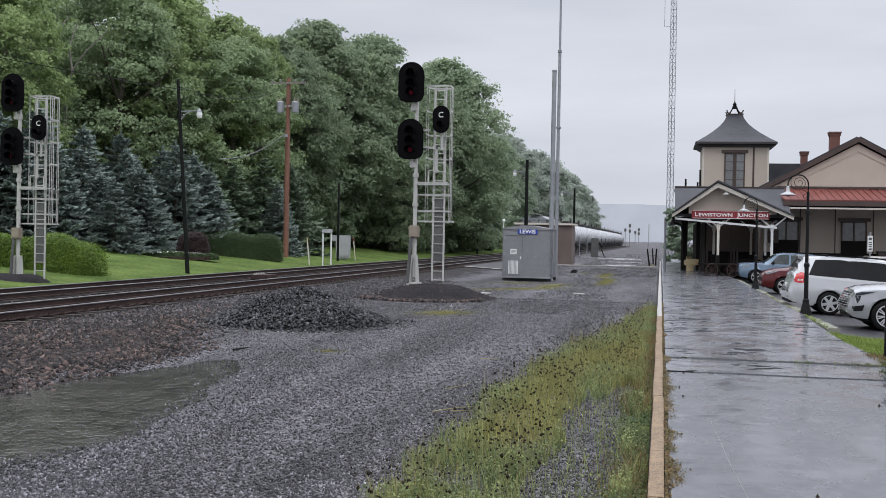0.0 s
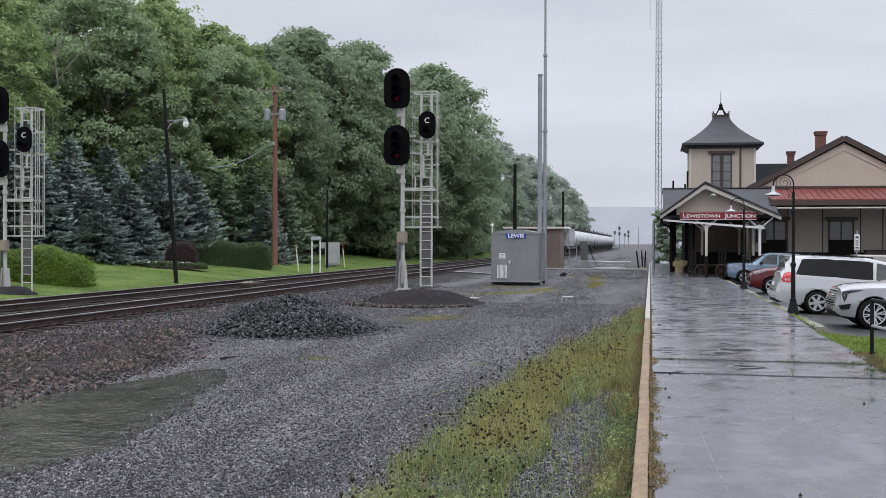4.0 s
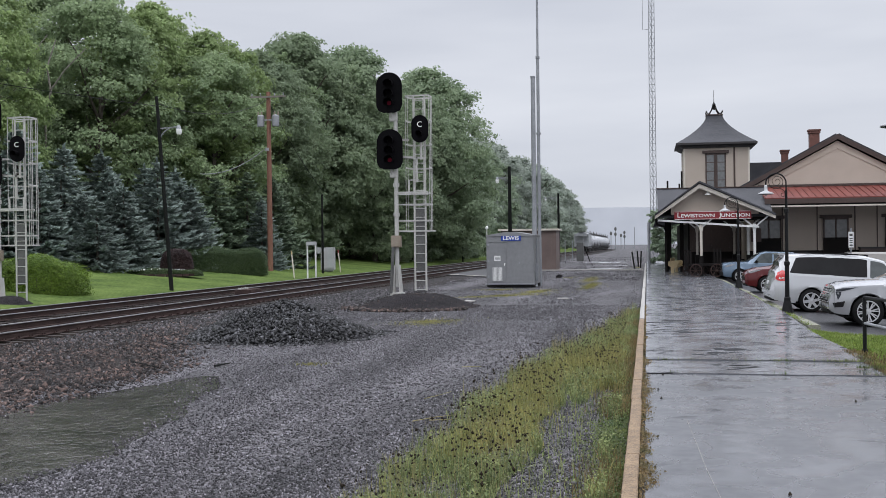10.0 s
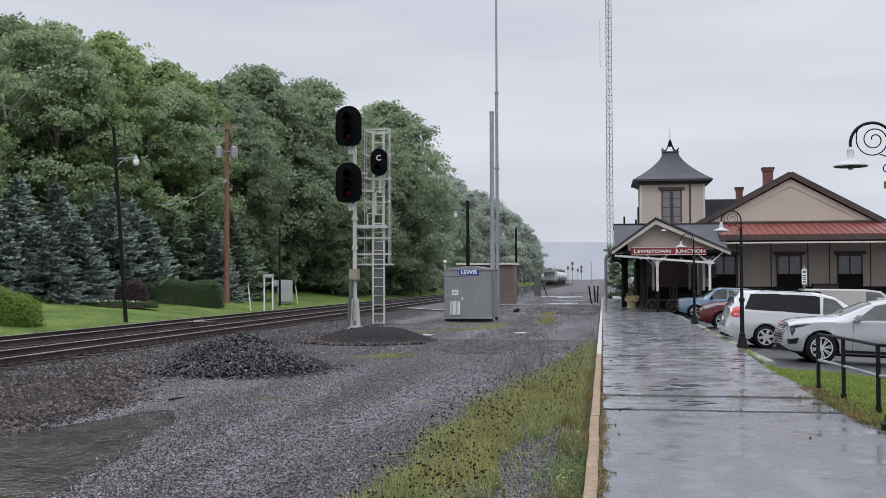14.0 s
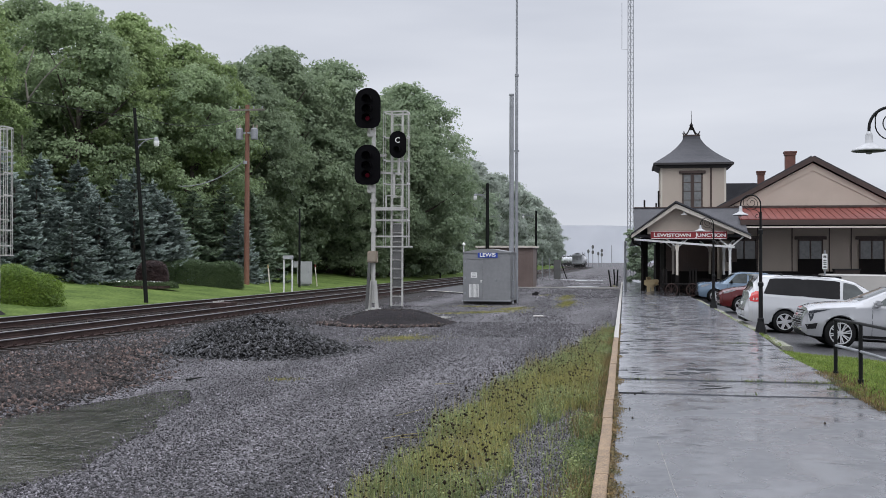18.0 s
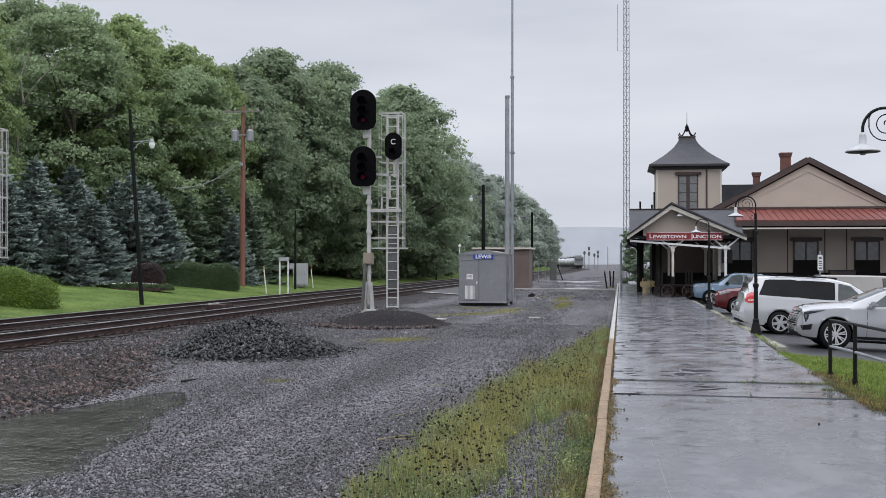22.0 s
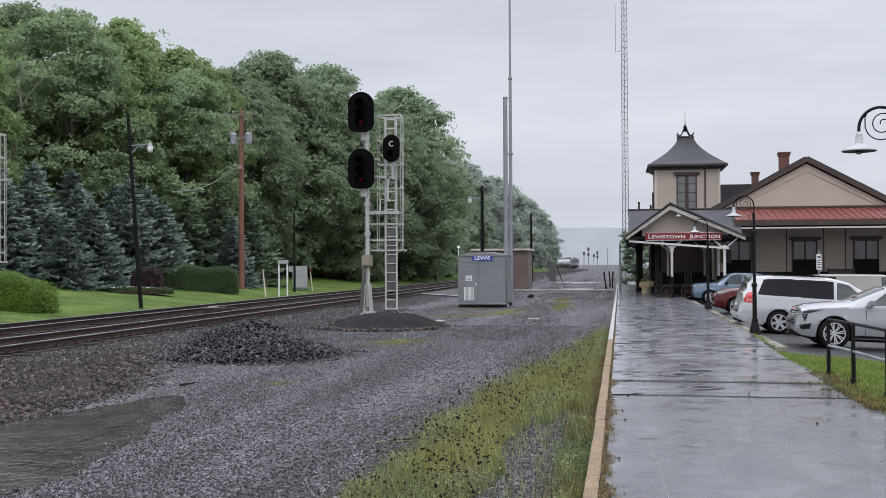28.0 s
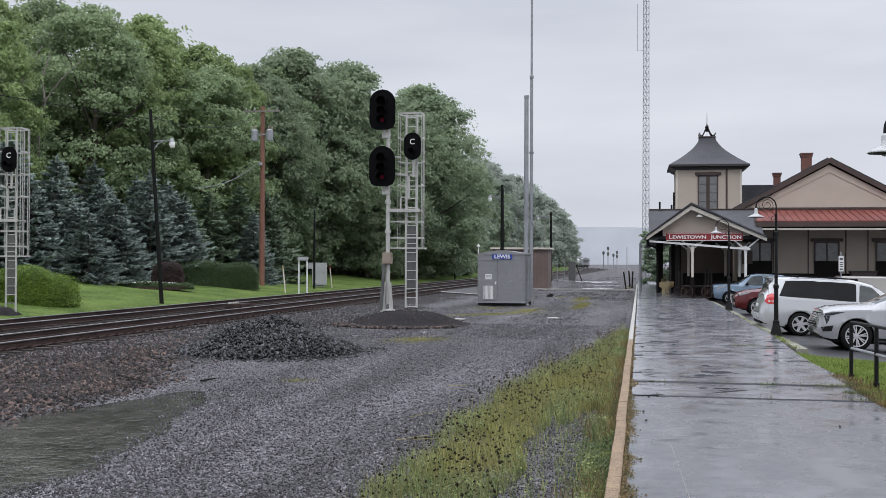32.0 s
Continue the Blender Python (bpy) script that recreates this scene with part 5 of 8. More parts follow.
tagged(part("overhead_cable", bm, M_BLACK, None, "thin black overhead cables between poles"), category="cable")

t = thing("equipment_cabinet", pose(-23.0, 79.4, 0.12, 0, 0, 8), "pale grey lineside equipment cabinet on the lawn", "cabinet")
bm = B()
box(bm, -0.5, 0, 0.1, 0.5, 0.7, 1.75, 0.03)
box(bm, -0.35, 0.1, 0, 0.35, 0.6, 0.1)
part("body", bm, M_CABINET, t)
bm = B()
box(bm, -0.44, -0.02, 0.2, 0.44, 0, 1.65, 0.006)
d = part("door", bm, M_CABINET, t)
bm = B()
box(bm, 0.32, -0.05, 0.9, 0.36, -0.02, 1.05)
part("handle", bm, M_GALV, d)
bm = B()
box(bm, -0.8, 0.1, 1.3, -0.5, 0.5, 1.75, 0.02)
part("side_box", bm, M_CABINET, t)
t = thing("white_frame", pose(-20.85, 68.4, -0.1), "white pipe frame with a small box on top", "frame")
for x in (-0.27, 0.27):
    bm = B()
    cyl(bm, (x, 0, -0.2), (x, 0, 2.3), 0.05, 0.05, 10)
    part("post", bm, M_WHITE, t)
bm = B()
box(bm, -0.33, -0.08, 2.10, 0.33, 0.08, 2.34, 0.02)
part("top_box", bm, M_CABINET, t)
for x, y in ((-22.4, 80.8), (-21.8, 67.8)):
    t = thing("marker_post", pose(x, y, -0.05, 0, -6, 0), "thin pale plastic marker post on the lawn", "post", "marker posts")
    bm = B()
    cyl(bm, (0, 0, -0.1), (0, 0, 1.5), 0.045, 0.04, 8)
    mk = part("post", bm, M_PALETRIM, t)
    bm = B()
    cyl(bm, (0, 0, 1.5), (0, 0, 1.72), 0.045, 0.04, 8)
    part("cap", bm, M_SIGNRED if x < -22 else M_TAN, mk, "coloured cap")

# the level crossing's paved surface, with its pale edge line
bm = B()
slab(bm, [(-9.9, 69.3), (-13.2, 74.6), (-13.2, 97.0), (-8.3, 97.0), (-7.6, 69.3)], "z", -0.3, -0.055)
crossing = part("crossing_road", bm, M_ROADGREY, None, "worn grey paved crossing beside the tracks", kind="structure")
tagged(crossing, category="road")
bm = B()
slab(bm, [(-9.9, 69.45), (-13.1, 74.6), (-13.1, 74.95), (-9.9, 69.75)], "z", -0.07, -0.045)
part("edge_line", bm, M_PALETRIM, crossing, "worn pale edge line")

# switch gear between the tracks
t = thing("switch_machine", pose(-16.3, 44.5, -0.05), "dark switch machine with rods between the tracks", "switch")
bm = B()
box(bm, -0.35, -0.7, 0, 0.35, 0.7, 0.22, 0.03)
part("case", bm, M_RUST, t)
for k in range(4):
    bm = B()
    box(bm, -0.28, -0.5 + 0.3 * k, 0.22, -0.18, -0.4 + 0.3 * k, 0.28)
    part("bolt", bm, M_SILVER, t)
bm = B()
beam(bm, (0.3, 0.2, 0.03), (2.0, 0.2, 0.03), 0.06, 0.04)
part("rod", bm, M_RUST, t)

# boundary posts, gate pipe and small things at the far end of the yard
t = thing("lamp_post", pose(0.12, 72.4, 0), "plain galvanised post at the walk's edge", "post")
bm = B()
cyl(bm, (0, 0, 0), (0, 0, 3.2), 0.085, 0.08, 12)
box(bm, -0.2, -0.2, 0, 0.2, 0.2, 0.05)
part("post", bm, M_GALV, t)
for x, y, l in ((-1.0, 92, -8), (-0.55, 96, 3), (-0.75, 100, -4)):
    t = thing("marker_post", pose(x, y, -0.15, 0, l, 0), "leaning dark steel post in weeds", "post", "leaning posts")
    bm = B()
    cyl(bm, (0, 0, -0.1), (0, 0, 1.4), 0.06, 0.06, 8)
    part("post", bm, M_DARKPOLE, t)
t = thing("pipe_gate", pose(-9.1, 140, -0.1), "grey pipe gate posts by the tracks", "gate")
for x in (-0.9, 0):
    bm = B()
    cyl(bm, (x, 0, 0), (x, 0, 2.5), 0.055, 0.055, 8)
    part("post", bm, M_GALV, t)
t = thing("control_box", pose(-7.7, 132, -0.1), "grey control box with a leaning brace", "cabinet")
bm = B()
box(bm, -0.4, 0, 0, 0.4, 0.8, 2.2, 0.03)
part("body", bm, M_GUARD, t)
bm = B()
beam(bm, (0.5, -0.3, 1.8), (1.2, -0.3, -0.1), 0.10, 0.10)
part("brace", bm, M_DARKPOLE, t)

bm = B()
box(bm, -0.19, -0.3, 0, 0.19, 0.3, 0.04, 0.01)
s = part("concrete_cover", bm, M_CONC, None, "small pale concrete cover in the gravel")
s.matrix_basis = pose(-3.07, 41.6, -0.15, 0, 0, 8)
tagged(s, category="cover")
s = copy_thing(s, pose(-6.2, 38.9, -0.10, 0, 0, -12))
bm = B()
box(bm, -0.14, -0.2, 0, 0.14, 0.2, 0.2, 0.04)
box(bm, -0.05, -0.1, 0.16, 0.22, 0.06, 0.25, 0.03)
s = part("dark_block", bm, M_CINDER, None, "dark lump of broken asphalt in the yard")
s.matrix_basis = pose(-5.23, 67.4, -0.17, 0, 6, 20)
tagged(s, category="rubble")

# lattice radio tower behind the station
t = thing("lattice_tower", pose(0.78, 131, -0.2), "tall slim galvanised lattice radio tower", "tower")
legs = [(0.42 * math.cos(a), 0.42 * math.sin(a)) for a in (math.pi / 2, math.pi * 7 / 6, math.pi * 11 / 6)]
for x, y in legs:
    bm = B()
    cyl(bm, (x, y, 0), (x * 0.8, y * 0.8, 46), 0.045, 0.04, 6)
    part("leg", bm, M_GALV, t)
bm = B()
for k in range(61):
    z = 0.75 * k
    f = 1 - 0.2 * z / 46
    for i in range(3):
        a, b = legs[i], legs[(i + 1) % 3]
        beam(bm, (a[0] * f, a[1] * f, z), (b[0] * f, b[1] * f, z + 0.75), 0.03, 0.03)
        beam(bm, (a[0] * f, a[1] * f, z), (b[0] * f, b[1] * f, z), 0.03, 0.03)
part("lacing", bm, M_GALV, t)
bm = B()
tube(bm, [(-0.3, 0, 26.6), (-1.0, 0, 26.6), (-1.0, 0, 32)], 0.03, 6)
part("side_antenna", bm, M_GALV, t)


# ---- walk lamps and railing ----
def walk_lamp(m):
    t = thing("street_lamp", m, "black gooseneck walk lamp with scroll and white shade", "street lamp", "walk lamps")
    bm = B()
    lathe(bm, [(0.2, 0), (0.2, 0.06), (0.16, 0.10), (0.12, 0.28), (0.085, 0.42), (0.085, 0.5), (0.06, 0.52), (0.055, 1.35), (0.075, 1.37), (0.075, 1.45), (0.045, 1.48), (0.04, 2.75), (0.06, 2.76), (0.06, 2.86), (0.035, 2.88), (0.032, 3.35)], 16)
    part("post", bm, M_BLACK, t)
    bm = B()
    pts = [(0.0, 0, 3.3)] + [(-0.26 + 0.26 * math.cos(a), 0, 3.54 + 0.26 * math.sin(a)) for a in np.linspace(0, math.pi, 26)] + [(-0.52, 0, 3.44)]
    tube(bm, pts, 0.019, 8)
    part("gooseneck", bm, M_BLACK, t)
    bm = B()
    sp = [(-0.41, 0, 3.75), (-0.445, 0, 3.68)]
    for k in range(44):
        a = math.pi * 0.93 + k * 0.30
        q = 0.205 * (1 - k / 52)
        sp.append((-0.245 + 0.02 * k / 44 + q * math.cos(a), 0, 3.575 + 0.02 * k / 44 + q * math.sin(a)))
    tube(bm, sp, 0.008, 6)
    tube(bm, [(-0.17 + 0.14 * math.sin(q), 0, 3.26 + 0.14 * math.cos(q)) for q in np.linspace(0, 1.5, 9)] + [(-0.08 - 0.05 * math.sin(q), 0, 3.23 - 0.05 * math.cos(q)) for q in np.linspace(-1.2, 3.4, 16)], 0.008, 6)
    part("scroll", bm, M_BLACK, t)
    bm = B()
    lathe(bm, [(0.03, 0.24), (0.042, 0.2), (0.048, 0.10), (0.075, 0.075), (0.20, 0.02), (0.212, 0.0), (0.205, -0.004), (0.17, 0.012), (0.05, 0.05), (0.0, 0.05)], 22, (-0.52, 0, 3.26))
    part("shade", bm, M_LAMPSHADE, t, "white enamel shade", True)
    bm = B()
    lathe(bm, [(0.0, 0.0), (0.195, -0.006), (0.198, -0.012), (0.0, -0.016)], 22, (-0.52, 0, 3.264), False)
    part("shade_underside", bm, M_BLACK, t, "dark underside of the shade")
    bm = B()
    lathe(bm, [(0.02, 0.02), (0.035, 0.01), (0.035, -0.01), (0.0, -0.02)], 12, (-0.52, 0, 3.235))
    part("bulb", bm, M_PANE, t)
    return t


LAMP = walk_lamp(pose(3.57, 14.6, 0.0))
copy_thing(LAMP, pose(3.65, 31.0, -0.12))
copy_thing(LAMP, pose(3.66, 47.2, -0.1))
bm = B()
slab(bm, [(-0.045, 0), (0.045, 0), (0.045, 0.08), (0.085, 0.12), (0.085, 0.24), (0.045, 0.27), (0.05, 0.36), (0.03, 0.45), (-0.03, 0.45), (-0.05, 0.36), (-0.045, 0.27), (-0.085, 0.24), (-0.085, 0.12), (-0.045, 0.08)], "y", -0.03, 0.0)
s = part("wooden_sign", bm, M_COPPER, None, "small orange wooden cross-shaped board on the lamp post")
s.matrix_basis = pose(3.52, 14.53, 2.90, 0, 0, 0) @ Matrix.Diagonal((1.1, 1.0, 0.65, 1))
tagged(s, category="sign")

t = thing("handrail", pose(0, 0, 0), "black pipe handrail with two rails on the verge", "railing")
RP = [(3.52, 19.5), (3.66, 18.2), (3.76, 16.4), (4.35, 15.7)]
for x, y in RP:
    bm = B()
    cyl(bm, (x, y, -0.2), (x, y, 0.93), 0.032, 0.032, 10)
    cyl(bm, (x, y, 0.0), (x, y, 0.07), 0.045, 0.045, 10)
    part("post", bm, M_BLACK, t)
for z, mat in ((0.93, M_BLACK), (0.5, M_GALV)):
    bm = B()
    tube(bm, [(x, y, z) for x, y in RP] + [(6.5, 14.9, z)], 0.024, 8)
    part("rail", bm, mat, t)


# ---- the station ----
def window(parent, x, z0, z1, w, y, panes=2, name="window", crossbars=1, pane=None, stile=0.035):
    bm = B()
    f = 0.09
    box(bm, x - w / 2, y - 0.06, z0, x - w / 2 + f, y, z1)
    box(bm, x + w / 2 - f, y - 0.06, z0, x + w / 2, y, z1)
    box(bm, x - w / 2, y - 0.06, z1 - f, x + w / 2, y, z1)
    box(bm, x - w / 2, y - 0.06, z0, x + w / 2, y, z0 + f)
    fr = part(name, bm, M_BROWN, parent, "brown framed window")
    bm = B()
    box(bm, x - w / 2 - 0.2, y - 0.13, z1, x + w / 2 + 0.2, y, z1 + 0.2, 0.015)
    part("head_trim", bm, M_BROWN, fr)
    bm = B()
    for k in range(1, panes):
        xx = x - w / 2 + w * k / panes
        box(bm, xx - stile, y - 0.05, z0 + f, xx + stile, y - 0.01, z1 - f)
    for k in range(1, crossbars + 1):
        zz = z0 + (z1 - z0) * k / (crossbars + 1)
        box(bm, x - w / 2 + f, y - 0.045, zz - 0.025, x + w / 2 - f, y - 0.01, zz + 0.025)
    part("glazing_bar", bm, M_BROWN, fr)
    for k in range(panes):
        bm = B()
        box(bm, x - w / 2 + w * k / panes + 0.05, y - 0.03, z0 + 0.05, x - w / 2 + w * (k + 1) / panes - 0.05, y - 0.02, z1 - 0.05)
        part("pane", bm, pane or M_GLASS, fr)
    return fr


def station():
    t = thing("station_building", pose(0, 0, 0), "cream wooden railway station with brown trim and tower", "station")
    # main hall with its gable towards the walk's near end
    y0, y1 = 70.0, 100.0
    xl, xr, zw, zp, xc = 5.9, 16.5, 5.0, 7.85, 11.2
    bm = B()
    slab(bm, [(xl, -0.3), (xr, -0.3), (xr, zw), (xc, zp), (xl, zw)], "y", y0, y1)
    part("wall", bm, M_CREAM, t, "cream painted board wall")
    for a, b in (((5.25, 4.86), (xc, 8.10)), ((17.15, 4.86), (xc, 8.10))):
        bm = B()
        d = Vector((b[0] - a[0], 0, b[1] - a[1]))
        nrm = Vector((-d.z, 0, d.x)).normalized() * (0.2 if d.x > 0 else -0.2)
        slab(bm, [a, b, (b[0] + nrm.x, b[1] + abs(nrm.z)), (a[0] + nrm.x, a[1] + abs(nrm.z))], "y", y0 - 0.15, y1 + 0.5)
        part("roof", bm, M_SHINGLE, t, "grey shingled gable roof")
        bm = B()
        slab(bm, [(a[0], a[1] - 0.16), (b[0], b[1] - 0.16), (b[0], b[1] + 0.14), (a[0], a[1] + 0.14)], "y", y0 - 0.22, y0 - 0.152)
        part("bargeboard", bm, M_BROWN, t, "dark brown bargeboard")
        bm = B()
        s = 1 if b[0] > a[0] else -1
        slab(bm, [(a[0] + s * 1.9, a[1] + 0.52), (b[0], b[1] - 0.62), (b[0], b[1] - 0.70), (a[0] + s * 1.9, a[1] + 0.44)], "y", y0 - 0.04, y0 - 0.003)
        part("moulding", bm, M_CREAM, t)
    # porch canopy with red standing-seam roof
    bm = B()
    slab(bm, [(66.0, 4.36), (69.99, 5.16), (69.99, 5.08), (66.0, 4.28)], "x", 6.6, 24.0)
    canopy = part("canopy_roof", bm, M_REDROOF, t, "red standing-seam metal canopy roof")
    seam = None
    for k in range(44):
        x = 6.65 + 0.4 * k
        if seam is None:
            bm = B()
            slab(bm, [(65.98, 4.36), (69.9, 5.14), (69.9, 5.18), (65.98, 4.40)], "x", -0.012, 0.012)
            seam = part("seam", bm, M_REDROOF, canopy)
            seam.matrix_basis = pose(x, 0, 0)
        else:
            share("seam", seam.data, canopy, pose(x, 0, 0))
    bm = B()
    box(bm, 6.6, 69.90, 5.19, 17.3, 69.996, 5.30)
    part("flashing", bm, M_BROWN, t, "dark flashing over the canopy")
    bm = B()
    box(bm, 6.6, 65.9, 4.02, 24.0, 66.05, 4.30)
    part("fascia", bm, M_BROWN, t, "dark brown canopy fascia")
    bm = B()
    box(bm, 6.6, 66.05, 3.96, 24.0, 69.98, 4.02)
    part("soffit", bm, M_DARKWOOD, t)
    bm = B()
    box(bm, 6.6, 65.95, 3.84, 24.0, 66.05, 3.93)
    part("beam", bm, M_PALETRIM, t)
    # wall below the canopy
    bm = B()
    box(bm, 5.9, 69.9, -0.2, 24.0, 69.99, 1.35)
    part("wainscot", bm, M_DARKWOOD, t, "dark wainscot")
    bm = B()
    box(bm, 16.5, 70.0, -0.3, 24.0, 72.0, 4.9)
    part("wing_wall", bm, M_CREAM, t)
    for x in (6.4, 8.0, 10.0, 12.15, 13.4, 15.75, 17.2, 19.5):
        bm = B()
        box(bm, x - 0.03, 69.95, 1.35, x + 0.03, 69.99, 3.96)
        part("batten", bm, M_BROWN, t)
    for x in (7.2, 11.05, 14.55, 18.3):
        window(t, x, 0.6, 3.25, 1.45, 69.92, 2, "window", 1, M_PANE)
        bm = B()
        box(bm, x - 0.72, 69.82, 0.4, x + 0.72, 69.86, 2.1)
        part("lower_panel", bm, M_DARKWOOD, t)
    # rear ridge
    bm = B()
    slab(bm, [(6.8, 4.9), (7.5, 8.45), (15.0, 8.45), (16.0, 4.9)], "y", 96.0, 101.0)
    part("rear_roof", bm, M_SHINGLE, t)
    # chimneys
    for x, y, w, z0, z1 in ((12.7, 90, 0.72, 5, 10.45), (11.1, 95, 0.52, 5, 9.35)):
        bm = B()
        box(bm, x - w / 2, y - w / 2, z0, x + w / 2, y + w / 2, z1 - 0.3)
        ch = part("chimney", bm, M_BRICK, t, "red brick chimney")
        bm = B()
        box(bm, x - w / 2 - 0.06, y - w / 2 - 0.06, z1 - 0.3, x + w / 2 + 0.06, y + w / 2 + 0.06, z1 - 0.12)
        box(bm, x - w / 2 - 0.1, y - w / 2 - 0.1, z1 - 0.12, x + w / 2 + 0.1, y + w / 2 + 0.1, z1)
        part("chimney_cap", bm, M_BRICK, ch)
    # tower
    tx0, tx1, ty0, ty1, tz = 2.5, 6.85, 78.0, 82.35, 8.4
    bm = B()
    box(bm, tx0, ty0, 3.2, tx1, ty1, tz)
    part("tower_wall", bm, M_CREAM, t, "cream tower wall")
    bm = B()
    xm, ym = (tx0 + tx1) / 2, (ty0 + ty1) / 2
    rings = []
    for q in np.linspace(0, 1, 9):
        half = 0.52 + (2.64 - 0.52) * (1 - q) ** 1.6
        z = 8.62 + 2.06 * q
        rings.append([bm.verts.new((xm + sx * half, ym + sy * half, z)) for sx, sy in ((-1, -1), (1, -1), (1, 1), (-1, 1))])
    for a, b in zip(rings, rings[1:]):
        for k in range(4):
            bm.faces.new((a[k], a[(k + 1) % 4], b[(k + 1) % 4], b[k]))
    bm.faces.new(rings[-1])
    part("tower_roof", bm, M_SHINGLE, t, "flared grey shingled tower roof")
    bm = B()
    slab(bm, [(xm - 2.6, 8.50), (xm + 2.6, 8.50), (xm + 2.2, 8.28), (xm - 2.2, 8.28)], "y", ym - 2.3, ym + 2.3)
    box(bm, xm - 2.66, ym - 2.66, 8.48, xm + 2.66, ym + 2.66, 8.62)
    part("tower_eave", bm, M_DARKTRIM, t, "brown boxed eave")
    bm = B()
    box(bm, xm - 0.57, ym - 0.57, 10.66, xm + 0.57, ym + 0.57, 10.73)
    part("tower_cap", bm, M_BROWN, t)
    for k in range(4):
        a = math.pi / 4 + k * math.pi / 2
        bm = B()
        pts = [(xm + r * math.cos(a), ym + r * math.sin(a), z) for r, z in ((0.78, 10.96), (0.72, 10.85), (0.58, 10.76), (0.42, 10.84), (0.26, 11.04), (0.12, 11.32))]
        tube(bm, pts, 0.045, 6)
        part("cresting", bm, M_DARKWOOD, t)
    bm = B()
    lathe(bm, [(0.10, 11.1), (0.07, 11.3), (0.14, 11.42), (0.05, 11.56), (0.022, 11.66), (0.012, 12.45)], 10, (xm, ym, 0))
    part("finial", bm, M_DARKWOOD, t)
    window(t, 4.62, 5.5, 7.9, 1.35, ty0, 2, "tower_window", 3, M_PANE, 0.12)
    for x in (tx0 + 0.06, tx1 - 0.06, tx1 - 1.0):
        bm = B()
        box(bm, x - 0.06, ty0 - 0.04, 3.2, x + 0.06, ty0, tz)
        part("corner_board", bm, M_BROWN if x > 5 and x < 6.5 else M_PALETRIM, t)
    # trackside hall under the tower
    bm = B()
    box(bm, 2.7, 74.0, -0.2, 6.0, 104.0, 3.4)
    part("trackside_wall", bm, M_DARKWOOD, t, "dark trackside wall")
    # stub poles on the roof
    for x, h in ((1.35, 5.9), (2.1, 5.7), (2.25, 6.5)):
        bm = B()
        cyl(bm, (x, 74, 3.6), (x, 74, h), 0.06, 0.06, 8)
        part("vent_pipe", bm, M_DARKWOOD, t)
    return t


